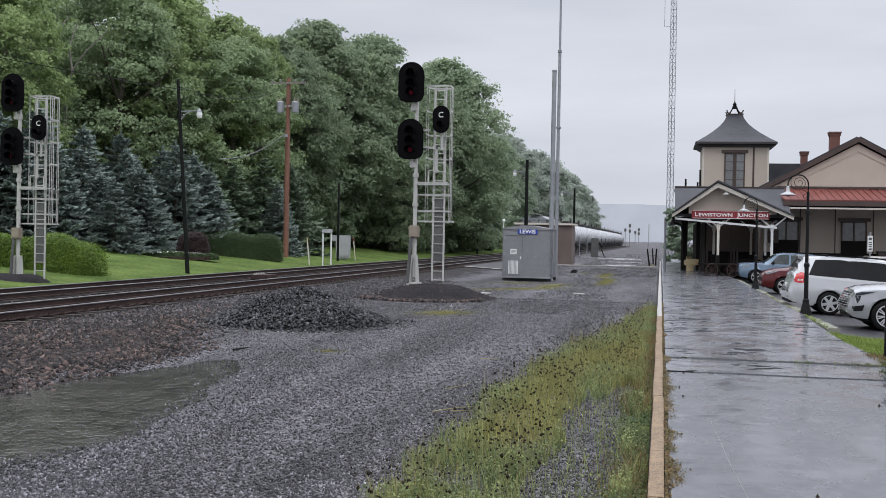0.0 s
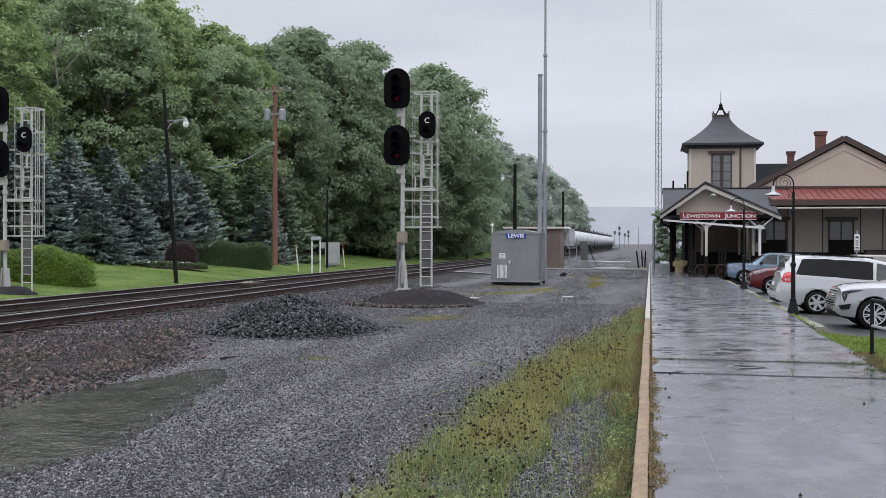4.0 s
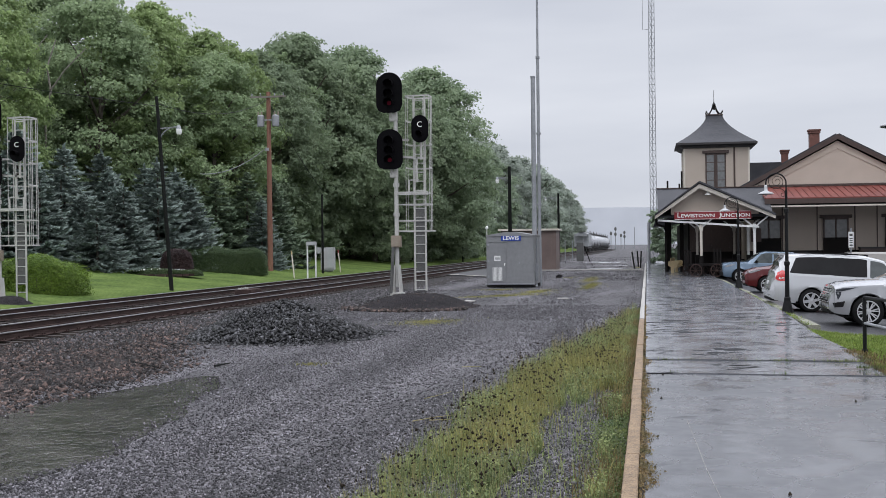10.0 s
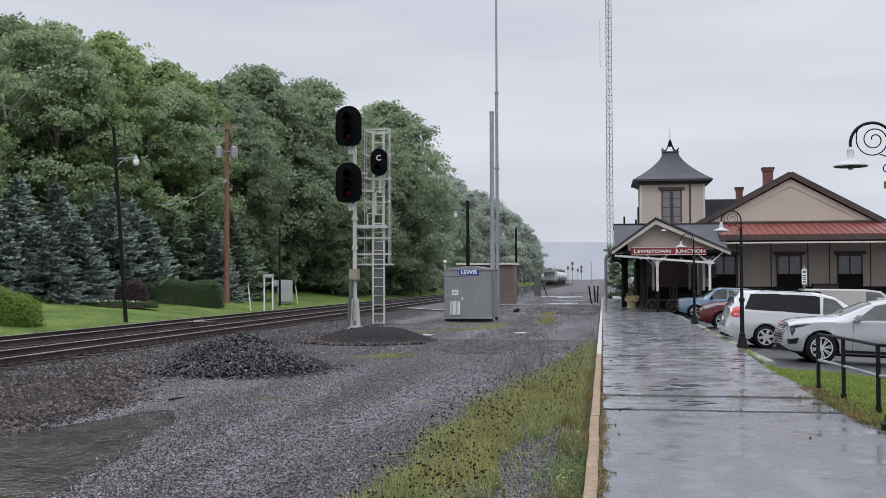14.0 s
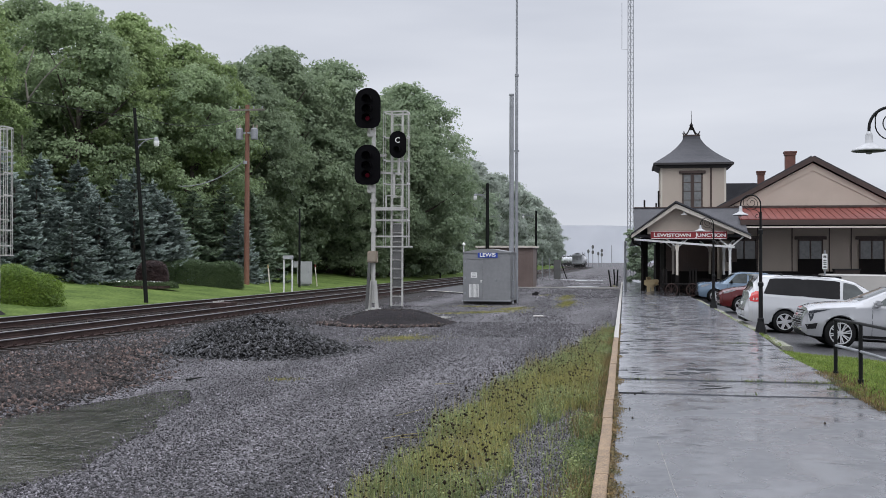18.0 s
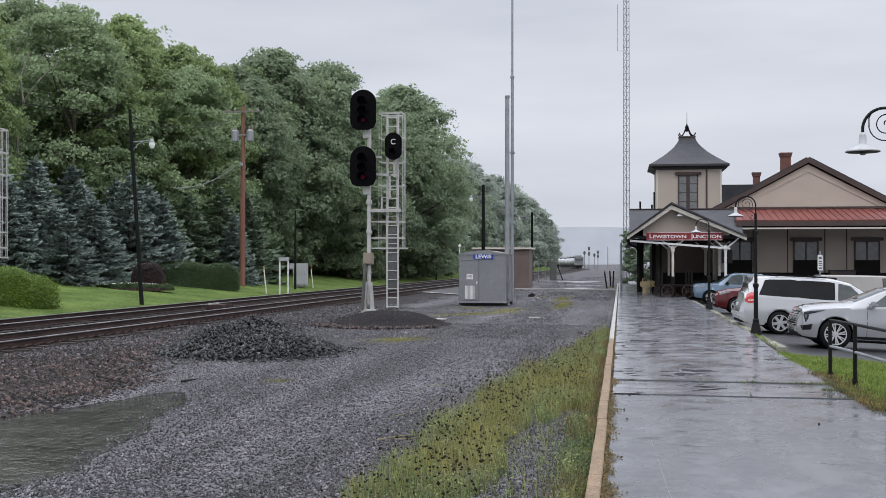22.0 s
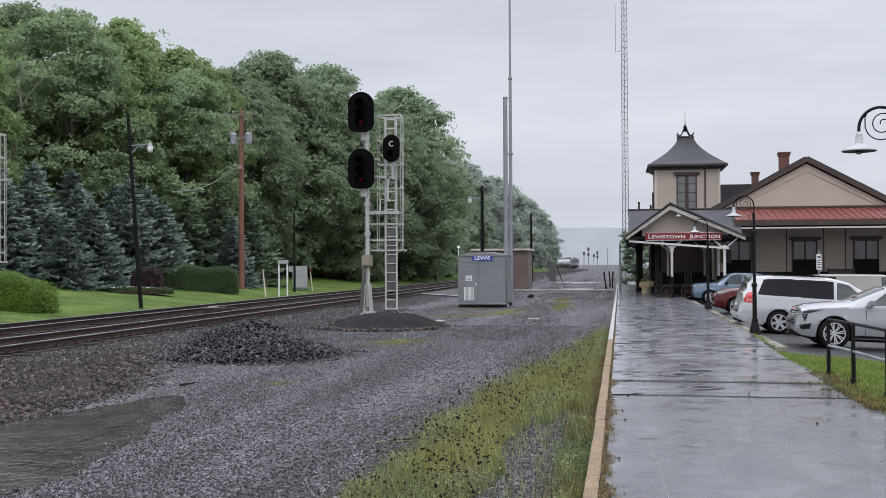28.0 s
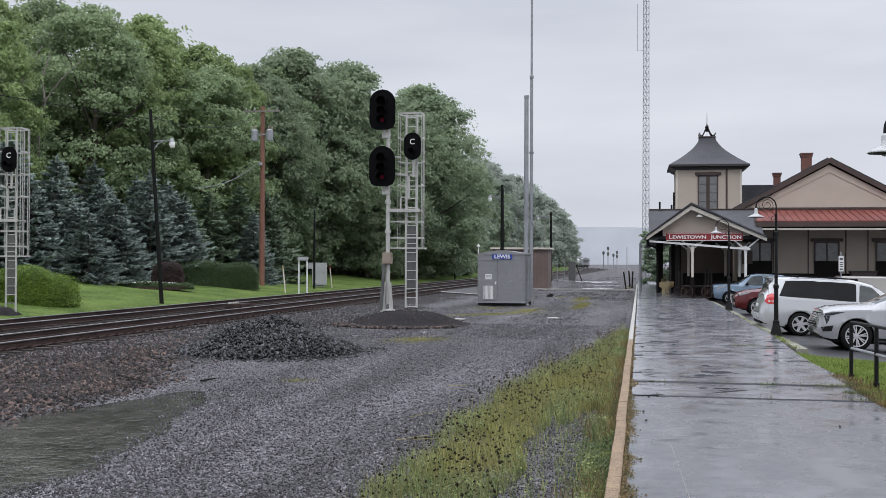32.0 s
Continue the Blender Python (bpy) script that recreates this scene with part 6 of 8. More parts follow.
def portico():
    """The open platform shelter with its gable, sign and bracketed posts."""
    t = thing("platform_shelter", pose(0, 0, 0), "open wooden platform shelter with white bracketed posts", "shelter")
    yf = 64.3
    pk, lf, rt = (2.89, 5.2), (0.45, 3.42), (6.95, 3.36)
    # gable infill
    bm = B()
    slab(bm, [(1.35, 3.45), (6.1, 3.45), (6.1, 3.62), (pk[0], 5.0), (1.35, 3.95)], "y", yf + 0.12, yf + 0.20)
    part("gable_wall", bm, M_CREAM, t, "tan boarded gable")
    for x in (1.9, 2.7, 3.05, 3.9, 4.8):
        bm = B()
        zt = 4.95 - abs(x - 2.89) * (0.7 if x < 2.89 else 0.46)
        box(bm, x - 0.03, yf + 0.095, 3.62, x + 0.03, yf + 0.12, zt)
        part("gable_batten", bm, M_CREAM, t)
    # rafters at the edge
    for a in (lf, rt):
        bm = B()
        slab(bm, [(a[0], a[1] - 0.02), (pk[0], pk[1] - 0.06), (pk[0], pk[1] - 0.30), (a[0], a[1] - 0.2)], "y", yf - 0.5, yf - 0.42)
        part("bargeboard", bm, M_PALETRIM, t, "pale painted bargeboard")
        bm = B()
        slab(bm, [(a[0], a[1]), (pk[0], pk[1]), (pk[0], pk[1] + 0.10), (a[0], a[1] + 0.08)], "y", yf - 0.62, yf + 4.0)
        part("gable_roof", bm, M_SHINGLE, t, "grey shingled gable roof")
    # broad roof behind, falling towards the near end
    bm = B()
    slab(bm, [(64.6, 3.42), (68.5, 5.12), (72.6, 5.12), (72.6, 4.98), (68.5, 4.98), (64.6, 3.30)], "x", 0.62, 6.9)
    part("shelter_roof", bm, M_SHINGLE, t, "grey slate shelter roof")
    bm = B()
    box(bm, 0.60, 68.4, 5.12, 6.9, 68.6, 5.17)
    part("ridge_cap", bm, M_BROWN, t)
    # long roof over the platform beyond
    bm = B()
    slab(bm, [(0.55, 3.35), (2.9, 3.75), (2.9, 3.6), (0.55, 3.25)], "y", 72.6, 100)
    part("platform_roof", bm, M_SHINGLE, t)
    # front beam and posts
    bm = B()
    beam(bm, (0.62, yf - 0.1, 3.16), (6.1, yf - 0.1, 2.72), 0.12, 0.11)
    part("front_beam", bm, M_WHITE, t, "white painted beam")
    posts = [(2.98, yf), (5.86, yf), (2.98, 69.5), (5.86, 68.2), (5.3, 71.5)]
    for x, y in posts:
        dark_foot = B()
        box(dark_foot, x - 0.11, y - 0.11, 0, x + 0.11, y + 0.11, 1.15, 0.01)
        post = part("post", dark_foot, M_DARKWOOD, t, "post dark below and white above")
        bm = B()
        box(bm, x - 0.068, y - 0.068, 1.15, x + 0.068, y + 0.068, 2.6, 0.01)
        slab(bm, [(x - 0.068, 2.5), (x + 0.068, 2.5), (x + 0.105, 2.68), (x + 0.08, 2.9), (x - 0.08, 2.9), (x - 0.105, 2.68)], "y", y - 0.08, y + 0.08)
        part("post_head", bm, M_WHITE if x > 5.5 else M_PALETRIM, post, "pale painted post with capital")
        for s in (-1, 1):
            bm = B()
            beam(bm, (x + s * 0.1, y, 2.78), (x + s * 0.72, y, 3.3), 0.07, 0.08)
            part("brace", bm, M_WHITE, post)
    for x, y in ((1.25, 73.4), (1.45, 77.5), (1.6, 82), (1.7, 88), (2.2, 73.8)):
        bm = B()
        box(bm, x - 0.12, y - 0.12, 0, x + 0.12, y + 0.12, 3.4)
        part("dark_post", bm, M_DARKWOOD, t, "black platform post")
    # ceiling between
    bm = B()
    box(bm, 0.75, 65.4, 3.2, 6.8, 72.6, 3.28)
    part("soffit", bm, M_DARKWOOD, t)
    # gutter pipe
    bm = B()
    tube(bm, [(0.5, yf - 0.2, 3.35), (0.52, yf + 0.4, 3.1), (0.6, yf + 1.2, 2.95), (1.1, 72.6, 2.9), (1.25, 73.2, 2.4), (1.25, 73.2, 0.1)], 0.06, 8)
    part("downspout", bm, M_DARKWOOD, t)
    # inner back wall, windows and board; wall and boarding colours hold the shelter's shade
    bm = B()
    box(bm, 2.6, 73.7, 0, 8.0, 73.9, 3.3)
    back = part("back_wall", bm, M_DARKWOOD, t)
    bm = B()
    box(bm, 2.7, 73.66, 1.3, 6.6, 73.698, 3.1)
    part("upper_boarding", bm, M_BROWN, back, "brown boarding darkened for the shelter's shade")
    for x in (3.2, 4.4, 5.5):
        bm = B()
        box(bm, x - 0.35, 73.62, 1.5, x + 0.35, 73.7, 2.7)
        part("back_window", bm, M_BROWN, back)
    bm = B()
    box(bm, 6.15, 69.7, 1.9, 6.75, 69.8, 2.7)
    part("notice_board", bm, M_BROWN, t, "brown notice board")
    return t


def name_sign():
    t = thing("station_sign", pose(3.6, 64.1, 3.4), "red station name sign with white letters", "sign")
    bm = B()
    box(bm, -2.08, -0.04, -0.235, 2.08, 0.04, 0.235, 0.01)
    part("board", bm, M_SIGNRED, t)
    bm = B()
    for z in (-0.205, 0.205):
        box(bm, -2.05, -0.05, z - 0.012, 2.05, -0.044, z + 0.012)
    part("border", bm, M_LETTER, t)
    for text, size, x, squeeze in (("L", 0.32, -1.84, 1.1), ("EWISTOWN", 0.255, -0.80, 1.32), ("J", 0.32, 0.42, 1.1), ("UNCTION", 0.255, 1.24, 1.32)):
        letters("lettering", text, size, M_LETTER, t, pose(x, -0.055, 0.0 if size > 0.3 else -0.024, 90, 0, 0), squeeze, 0.006)


station()
portico()
name_sign()
t = thing("gable_lamp", pose(3.35, 64.0, 4.55), "small white enamel lamp under the gable", "lamp")
bm = B()
lathe(bm, [(0.03, 0.2), (0.05, 0.1), (0.17, 0.0), (0.19, -0.03), (0.0, -0.01)], 16)
part("shade", bm, M_WHITE, t)

# bench, barrels and carts under the shelter
t = thing("bench", pose(2.1, 72.2, 0, 0, 0, 80), "tan wooden bench beside the station", "bench")
for x in (-0.8, 0.8):
    bm = B()
    slab(bm, [(0.51, 0), (0.30, 0), (0.32, 0.30), (0.06, 0.44), (0.0, 0.74), (0.16, 0.80), (0.66, 0.74), (0.68, 0.47), (0.52, 0.40)], "x", x - 0.05, x + 0.05)
    part("end_frame", bm, M_TAN, t)
bm = B()
box(bm, -0.85, 0.0, 0.42, 0.85, 0.5, 0.47)
part("seat", bm, M_TAN, t)
bm = B()
box(bm, -0.85, 0.5, 0.6, 0.85, 0.55, 0.95)
part("backrest", bm, M_TAN, t)
t = thing("baggage_cart", pose(3.0, 63.3, 0, 0, 0, 20), "old dark iron-wheeled baggage cart", "cart")
bm = B()
box(bm, -0.9, -0.45, 0.62, 0.9, 0.45, 0.72)
part("deck", bm, M_DARKWOOD, t)
for x in (-0.86, 0.86):
    for y in (-0.4, 0, 0.4):
        bm = B()
        box(bm, x - 0.04, y - 0.04, 0.72, x + 0.04, y + 0.04, 1.5)
        part("stake", bm, M_DARKWOOD, t)
for x in (-0.6, 0.6):
    for y in (-0.5, 0.5):
        bm = B()
        ring = [(x + 0.34 * math.cos(q), y, 0.36 + 0.34 * math.sin(q)) for q in np.linspace(0, 2 * math.pi, 21)]
        tube(bm, ring, 0.028, 6)
        for q in np.linspace(0, 2 * math.pi, 9)[:-1]:
            beam(bm, (x, y, 0.36), (x + 0.33 * math.cos(q), y, 0.36 + 0.33 * math.sin(q)), 0.025, 0.025)
        part("wheel", bm, M_RUST, t, "rusty spoked wheel")
t = thing("bench", pose(4.6, 66.0, 0), "dark slatted bench under the shelter", "bench")
for k in range(5):
    bm = B()
    box(bm, -0.9, 0.1 * k, 0.42, 0.9, 0.1 * k + 0.07, 0.46)
    part("slat", bm, M_DARKWOOD, t)
for k in range(3):
    bm = B()
    box(bm, -0.9, 0.5, 0.55 + 0.14 * k, 0.9, 0.53, 0.65 + 0.14 * k)
    part("back_slat", bm, M_DARKWOOD, t)
for x in (-0.8, 0.8):
    bm = B()
    box(bm, x - 0.04, 0.0, 0, x + 0.04, 0.5, 0.42)
    part("leg", bm, M_BLACK, t)

t = thing("baggage_box", pose(13.0, 69.3, 0), "brown wooden baggage box against the station wall", "box")
bm = B()
box(bm, -0.72, -0.3, 0.0, 0.72, 0.3, 1.42, 0.02)
part("chest", bm, M_BROWN, t)
bm = B()
box(bm, -0.76, -0.34, 1.42, 0.76, 0.34, 1.52, 0.015)
part("lid", bm, M_DARKTRIM, t)

# parking sign
t = thing("parking_sign", pose(8.0, 47.0, -0.27), "white parking sign on a thin post", "sign")
bm = B()
cyl(bm, (0, 0, 0), (0, 0, 2.65), 0.03, 0.03, 8)
part("post", bm, M_GALV, t)
bm = B()
box(bm, -0.10, -0.035, 1.88, 0.10, -0.03, 2.5, 0.002)
pl = part("plate", bm, M_LETTER, t, "white sign plate")
for z, h in ((2.34, 0.09), (2.22, 0.04), (2.14, 0.04), (2.06, 0.04), (1.94, 0.06)):
    bm = B()
    box(bm, -0.06, -0.04, z, 0.06, -0.036, z + h)
    part("print_bar", bm, M_GUARD, pl)


# ---- cars ----
def car(name, m, spec, paint, label, group="cars in the car park"):
    """A car from stations along its length (nose at x = 0): floor, belt, roof, body and roof width; the arches are cut out of its sides."""
    t = thing(name, m, label, "car", group)
    w, r = spec["w"] / 2, spec["wheel"]
    arch = r * 1.16
    st = np.array(spec["stations"], float)
    xs = np.unique(np.round(np.concatenate([np.linspace(st[0, 0], st[-1, 0], 44), st[:, 0]] + [x + arch * np.cos(np.linspace(0, math.pi, 15)) for x in spec["wheels"]]), 4))
    cols = [np.interp(xs, st[:, 0], st[:, k]) for k in range(st.shape[1])]
    k3 = np.array([0.25, 0.5, 0.25])
    for c in range(1, len(cols)):
        p = np.pad(cols[c], 1, mode="edge")
        cols[c] = np.convolve(p, k3, "valid")

    def ring(i):
        x, zb, zt, zr, wf, wr = [c[i] for c in cols]
        ww = w * wf
        cut = max([r + math.sqrt(max(0.0, arch ** 2 - (x - q) ** 2)) if abs(x - q) < arch else 0.0 for q in spec["wheels"]])
        out = [(0, max(zb, cut)), (ww * 0.86, max(zb, cut))]
        for k, (f, g) in enumerate(((0.0, 0.955), (0.12, 0.978), (0.36, 0.992), (0.60, 1.0), (0.66, 0.985), (0.92, 0.972), (1.0, 0.955))):
            out.append((ww * g, max(zb + (zt - zb) * f, cut + 0.003 * k)))
        return out + [(w * wr, zr - 0.05), (w * wr * 0.9, zr - 0.012), (w * wr * 0.5, zr + 0.010), (0, zr + 0.016)]

    belt = 8
    rings = [ring(i) for i in range(len(xs))]
    bm = B()
    rows = []
    for i, half in enumerate(rings):
        pts = [(xs[i], y, z) for y, z in half] + [(xs[i], -y, z) for y, z in half[-2:0:-1]]
        rows.append([bm.verts.new(p) for p in pts])
    n = len(rows[0])
    for a, b in zip(rows, rows[1:]):
        for k in range(n):
            bm.faces.new((a[k], a[(k + 1) % n], b[(k + 1) % n], b[k]))
    bm.faces.new(rows[0][::-1])
    bm.faces.new(rows[-1])
    body = part("body", bm, paint, t, smooth=True)
    body.data.set_sharp_from_angle(angle=radians(32))

    def section(x):
        i = float(np.interp(x, xs, np.arange(len(xs))))
        a, f = int(i), i - int(i)
        b = min(a + 1, len(xs) - 1)
        return [(p[0] * (1 - f) + q[0] * f, p[1] * (1 - f) + q[1] * f) for p, q in zip(rings[a], rings[b])]

    def on_side(x, z, s, out=0.007):
        """A point on the body's side at that length and height."""
        q = section(x)[2:belt + 2]
        return (x, s * (float(np.interp(z, [p[1] for p in q], [p[0] for p in q])) + out), z)

    def edge(x, v, s, out=0.006):
        q = section(x)
        y, z = q[belt][0] * (1 - v) + q[belt + 1][0] * v, q[belt][1] * (1 - v) + q[belt + 1][1] * v
        return (x, s * (y + out), z)

    bm = B()
    box(bm, spec["wheels"][0] - 0.55, -w * 0.80, 0.2, spec["wheels"][1] + 0.5, w * 0.80, 0.24)
    for x in spec["wheels"]:
        box(bm, x - arch, -w * 0.62, 0.24, x + arch, w * 0.62, r + arch - 0.01)
    part("underbody", bm, M_TRIMBLK, t, "black underbody and wheel housings")
    for s in (-1, 1):
        for lo, hi in spec["windows"]:
            bm = B()
            g = np.linspace(0, 1, 9)
            cuts = [0.03, 0.005, 0, 0, 0, 0, 0, 0.005, 0.03]
            bot = [bm.verts.new(edge(lo[0] + (hi[0] - lo[0]) * q, 0.05 + c * 0.7, s)) for q, c in zip(g, cuts)]
            upp = [bm.verts.new(edge(lo[1] + (hi[1] - lo[1]) * q, 0.93 - c, s)) for q, c in zip(g, cuts)]
            for k in range(8):
                bm.faces.new((bot[k], bot[k + 1], upp[k + 1], upp[k]))
            part("side_window", bm, M_CARGLASS if lo[0] > spec["tint_from"] else M_CLEARGLASS, body, "tinted side window")
        for nm, mat, outline in spec["patches"]:
            bm = B()
            fine = [(p[0] + (q[0] - p[0]) * k / 4, p[1] + (q[1] - p[1]) * k / 4) for p, q in zip(outline, outline[1:] + outline[:1]) for k in range(4)]
            mx, mz = sum(p[0] for p in outline) / len(outline), sum(p[1] for p in outline) / len(outline)
            loops = [[bm.verts.new(on_side(mx + (x - mx) * f, mz + (z - mz) * f, s)) for x, z in fine] for f in (1.0, 0.75, 0.5, 0.25)]
            for r0, r1 in zip(loops, loops[1:]):
                for k in range(len(fine)):
                    j = (k + 1) % len(fine)
                    bm.faces.new((r0[k], r0[j], r1[j], r1[k]))
            bm.faces.new(loops[-1])
            part(nm, bm, mat, body)
        for x in spec["seams"]:
            bm = B()
            zs = np.linspace(0.34, float(np.interp(x, xs, cols[2])) - 0.02, 9)
            for za, zc in zip(zs, zs[1:]):
                bm.faces.new([bm.verts.new(on_side(x + q, z, s, 0.003)) for q, z in ((0, za), (0.011, za), (0.011, zc), (0, zc))])
            part("door_seam", bm, M_TRIMBLK, body)
        for x, z in spec["handles"]:
            bm = B()
            p = on_side(x, z, s, 0.0)
            box(bm, x, min(p[1], p[1] + s * 0.035), z, x + 0.17, max(p[1], p[1] + s * 0.035), z + 0.032, 0.008)
            part("door_handle", bm, paint, body)
        for x in spec["wheels"]:
            bm = B()
            tube(bm, [on_side(x + arch * math.cos(q), max(r + arch * math.sin(q), 0.32), s, -0.006) for q in np.linspace(-0.1, math.pi + 0.1, 23)], 0.017, 6)
            part("wheel_flare", bm, spec["flare"] or paint, body)
            wh = thing_part("wheel", t, pose(x, s * (w - 0.125), r))
            bm = B()
            lathe(bm, [(r * 0.66, -0.11), (r * 0.92, -0.11), (r, -0.07), (r, 0.07), (r * 0.92, 0.11), (r * 0.66, 0.11)], 30, caps=False)
            tyre = part("tyre", bm, M_TYRE, wh, smooth=True)
            bm = B()
            lathe(bm, [(r * 0.68, -0.06), (r * 0.70, 0.10), (r * 0.64, 0.11), (r * 0.6, 0.06), (0.03, 0.05)], 30)
            rim_back = part("rim_barrel", bm, M_TRIMBLK, wh)
            bm = B()
            lathe(bm, [(r * 0.64, 0.07), (r * 0.71, 0.07), (r * 0.71, 0.118), (r * 0.64, 0.118), (r * 0.64, 0.07)], 30, caps=False)
            lathe(bm, [(r * 0.17, 0.05), (r * 0.17, 0.108), (0.01, 0.115)], 14)
            for k in range(spec["spokes"]):
                a = 2 * math.pi * k / spec["spokes"] + 0.2
                for d in spec["split"]:
                    beam(bm, (r * 0.1 * math.cos(a), r * 0.1 * math.sin(a), 0.096), (r * 0.67 * math.cos(a + d), r * 0.67 * math.sin(a + d), 0.1), r * spec["spoke_w"], 0.022)
            rim_ob = part("rim", bm, M_ALLOY, wh, "bright alloy wheel rim")
            for o in (tyre, rim_back, rim_ob):
                o.matrix_basis = pose(0, 0, 0, -90 * s, 0, 0)
    for nm, mat, boxes in spec["bits"]:
        for b in boxes:
            bm = B()
            box(bm, *b, 0.05 if nm in ("mirror", "rear_bumper") else 0.012)
            part(nm, bm, mat, body)
    for nm, x0, x1 in spec["screens"]:
        bm = B()
        rows = []
        for x in sorted(set([x0, x1] + [float(q) for q in xs if x0 < q < x1])):
            zr, wr = np.interp(x, xs, cols[3]), np.interp(x, xs, cols[5])
            prof = [(-0.88, -0.010), (-0.5, 0.010), (0, 0.016), (0.5, 0.010), (0.88, -0.010)]
            rows.append([bm.verts.new((x, w * wr * q, zr + h + 0.006)) for q, h in prof])
        for r0, r1 in zip(rows, rows[1:]):
            for k in range(4):
                bm.faces.new((r0[k], r0[k + 1], r1[k + 1], r1[k]))
        part(nm, bm, M_CARGLASS if nm == "rear_window" else M_CLEARGLASS, body)
    return t


def thing_part(name, parent, m):
    """A hollow joint that carries the pieces of one part."""
    ob = new(name)
    ob.empty_display_size = 0.1
    ob.parent = parent
    ob.matrix_basis = m
    return ob


SUV = dict(tint_from=9.0, w=1.9, wheel=0.385, wheels=(0.92, 3.78), spokes=8, spoke_w=0.075, split=(-0.13, 0.13), flare=None, seams=(1.66, 2.76, 3.62), handles=((2.50, 0.93), (3.42, 0.95)),
           stations=[(0.0, 0.42, 0.62, 0.66, 0.80, 0.72), (0.05, 0.34, 0.76, 0.82, 0.88, 0.78), (0.12, 0.31, 0.90, 0.97, 0.93, 0.82), (0.30, 0.28, 0.97, 1.05, 0.975, 0.85), (0.75, 0.27, 1.02, 1.12, 1.0, 0.87), (1.26, 0.27, 1.06, 1.165, 1.0, 0.89),
                     (1.40, 0.27, 1.08, 1.22, 1.0, 0.88), (2.14, 0.27, 1.11, 1.56, 1.0, 0.77), (2.55, 0.27, 1.12, 1.65, 1.0, 0.74), (2.9, 0.27, 1.12, 1.67, 1.0, 0.73), (3.6, 0.27, 1.15, 1.66, 1.0, 0.70), (4.25, 0.28, 1.18, 1.56, 0.98, 0.66), (4.62, 0.32, 1.14, 1.24, 0.94, 0.66), (4.76, 0.4, 1.0, 1.1, 0.88, 0.7), (4.82, 0.5, 0.85, 0.95, 0.8, 0.7)],
           windows=[((1.72, 2.20), (2.74, 2.74)), ((2.79, 2.79), (3.66, 3.6)), ((3.72, 3.66), (4.35, 4.1))],
           patches=[("headlamp", M_HEADDARK, [(0.14, 0.85), (0.15, 0.90), (0.30, 0.94), (0.66, 0.975), (0.42, 0.90), (0.28, 0.86)]), ("headlamp_drop", M_HEADDARK, [(0.13, 0.84), (0.27, 0.85), (0.25, 0.74), (0.19, 0.64)]), ("headlamp_strip", M_HEADLAMP, [(0.17, 0.80), (0.19, 0.84), (0.215, 0.84), (0.215, 0.72)]),
                    ("side_intake", M_TRIMBLK, [(0.07, 0.56), (0.18, 0.58), (0.36, 0.62), (0.32, 0.47), (0.12, 0.45)]), ("lower_cladding", M_TRIMBLK, [(1.40, 0.29), (1.40, 0.36), (2.4, 0.36), (3.28, 0.37), (3.28, 0.29)])],
           bits=[("grille", M_TRIMBLK, [(-0.05 + 0.024 * k, -0.52, 0.55 + 0.06 * k, 0.14, 0.52, 0.61 + 0.06 * k) for k in range(6)]), ("grille_bar", M_ALLOY, [(-0.058 + 0.024 * k, -0.525, 0.573 + 0.06 * k, 0.02 + 0.024 * k, 0.525, 0.588 + 0.06 * k) for k in range(6)]),
                 ("lower_grille", M_TRIMBLK, [(0.0, -0.50, 0.36, 0.14, 0.50, 0.52)]), ("mirror", M_CARPEARL, [(1.66, -1.14, 1.10, 1.86, -0.92, 1.25)]), ("mirror", M_CARPEARL, [(1.66, 0.92, 1.10, 1.86, 1.14, 1.25)]),
                 ("bumper", M_TRIMBLK, [(0.06, -0.78, 0.27, 0.34, 0.78, 0.40)]), ("roof_rail", M_ALLOY, [(2.6, s * 0.70 - 0.015, 1.665, 4.1, s * 0.70 + 0.015, 1.70) for s in (-1, 1)])],
           screens=[("windscreen", 1.38, 2.14)])
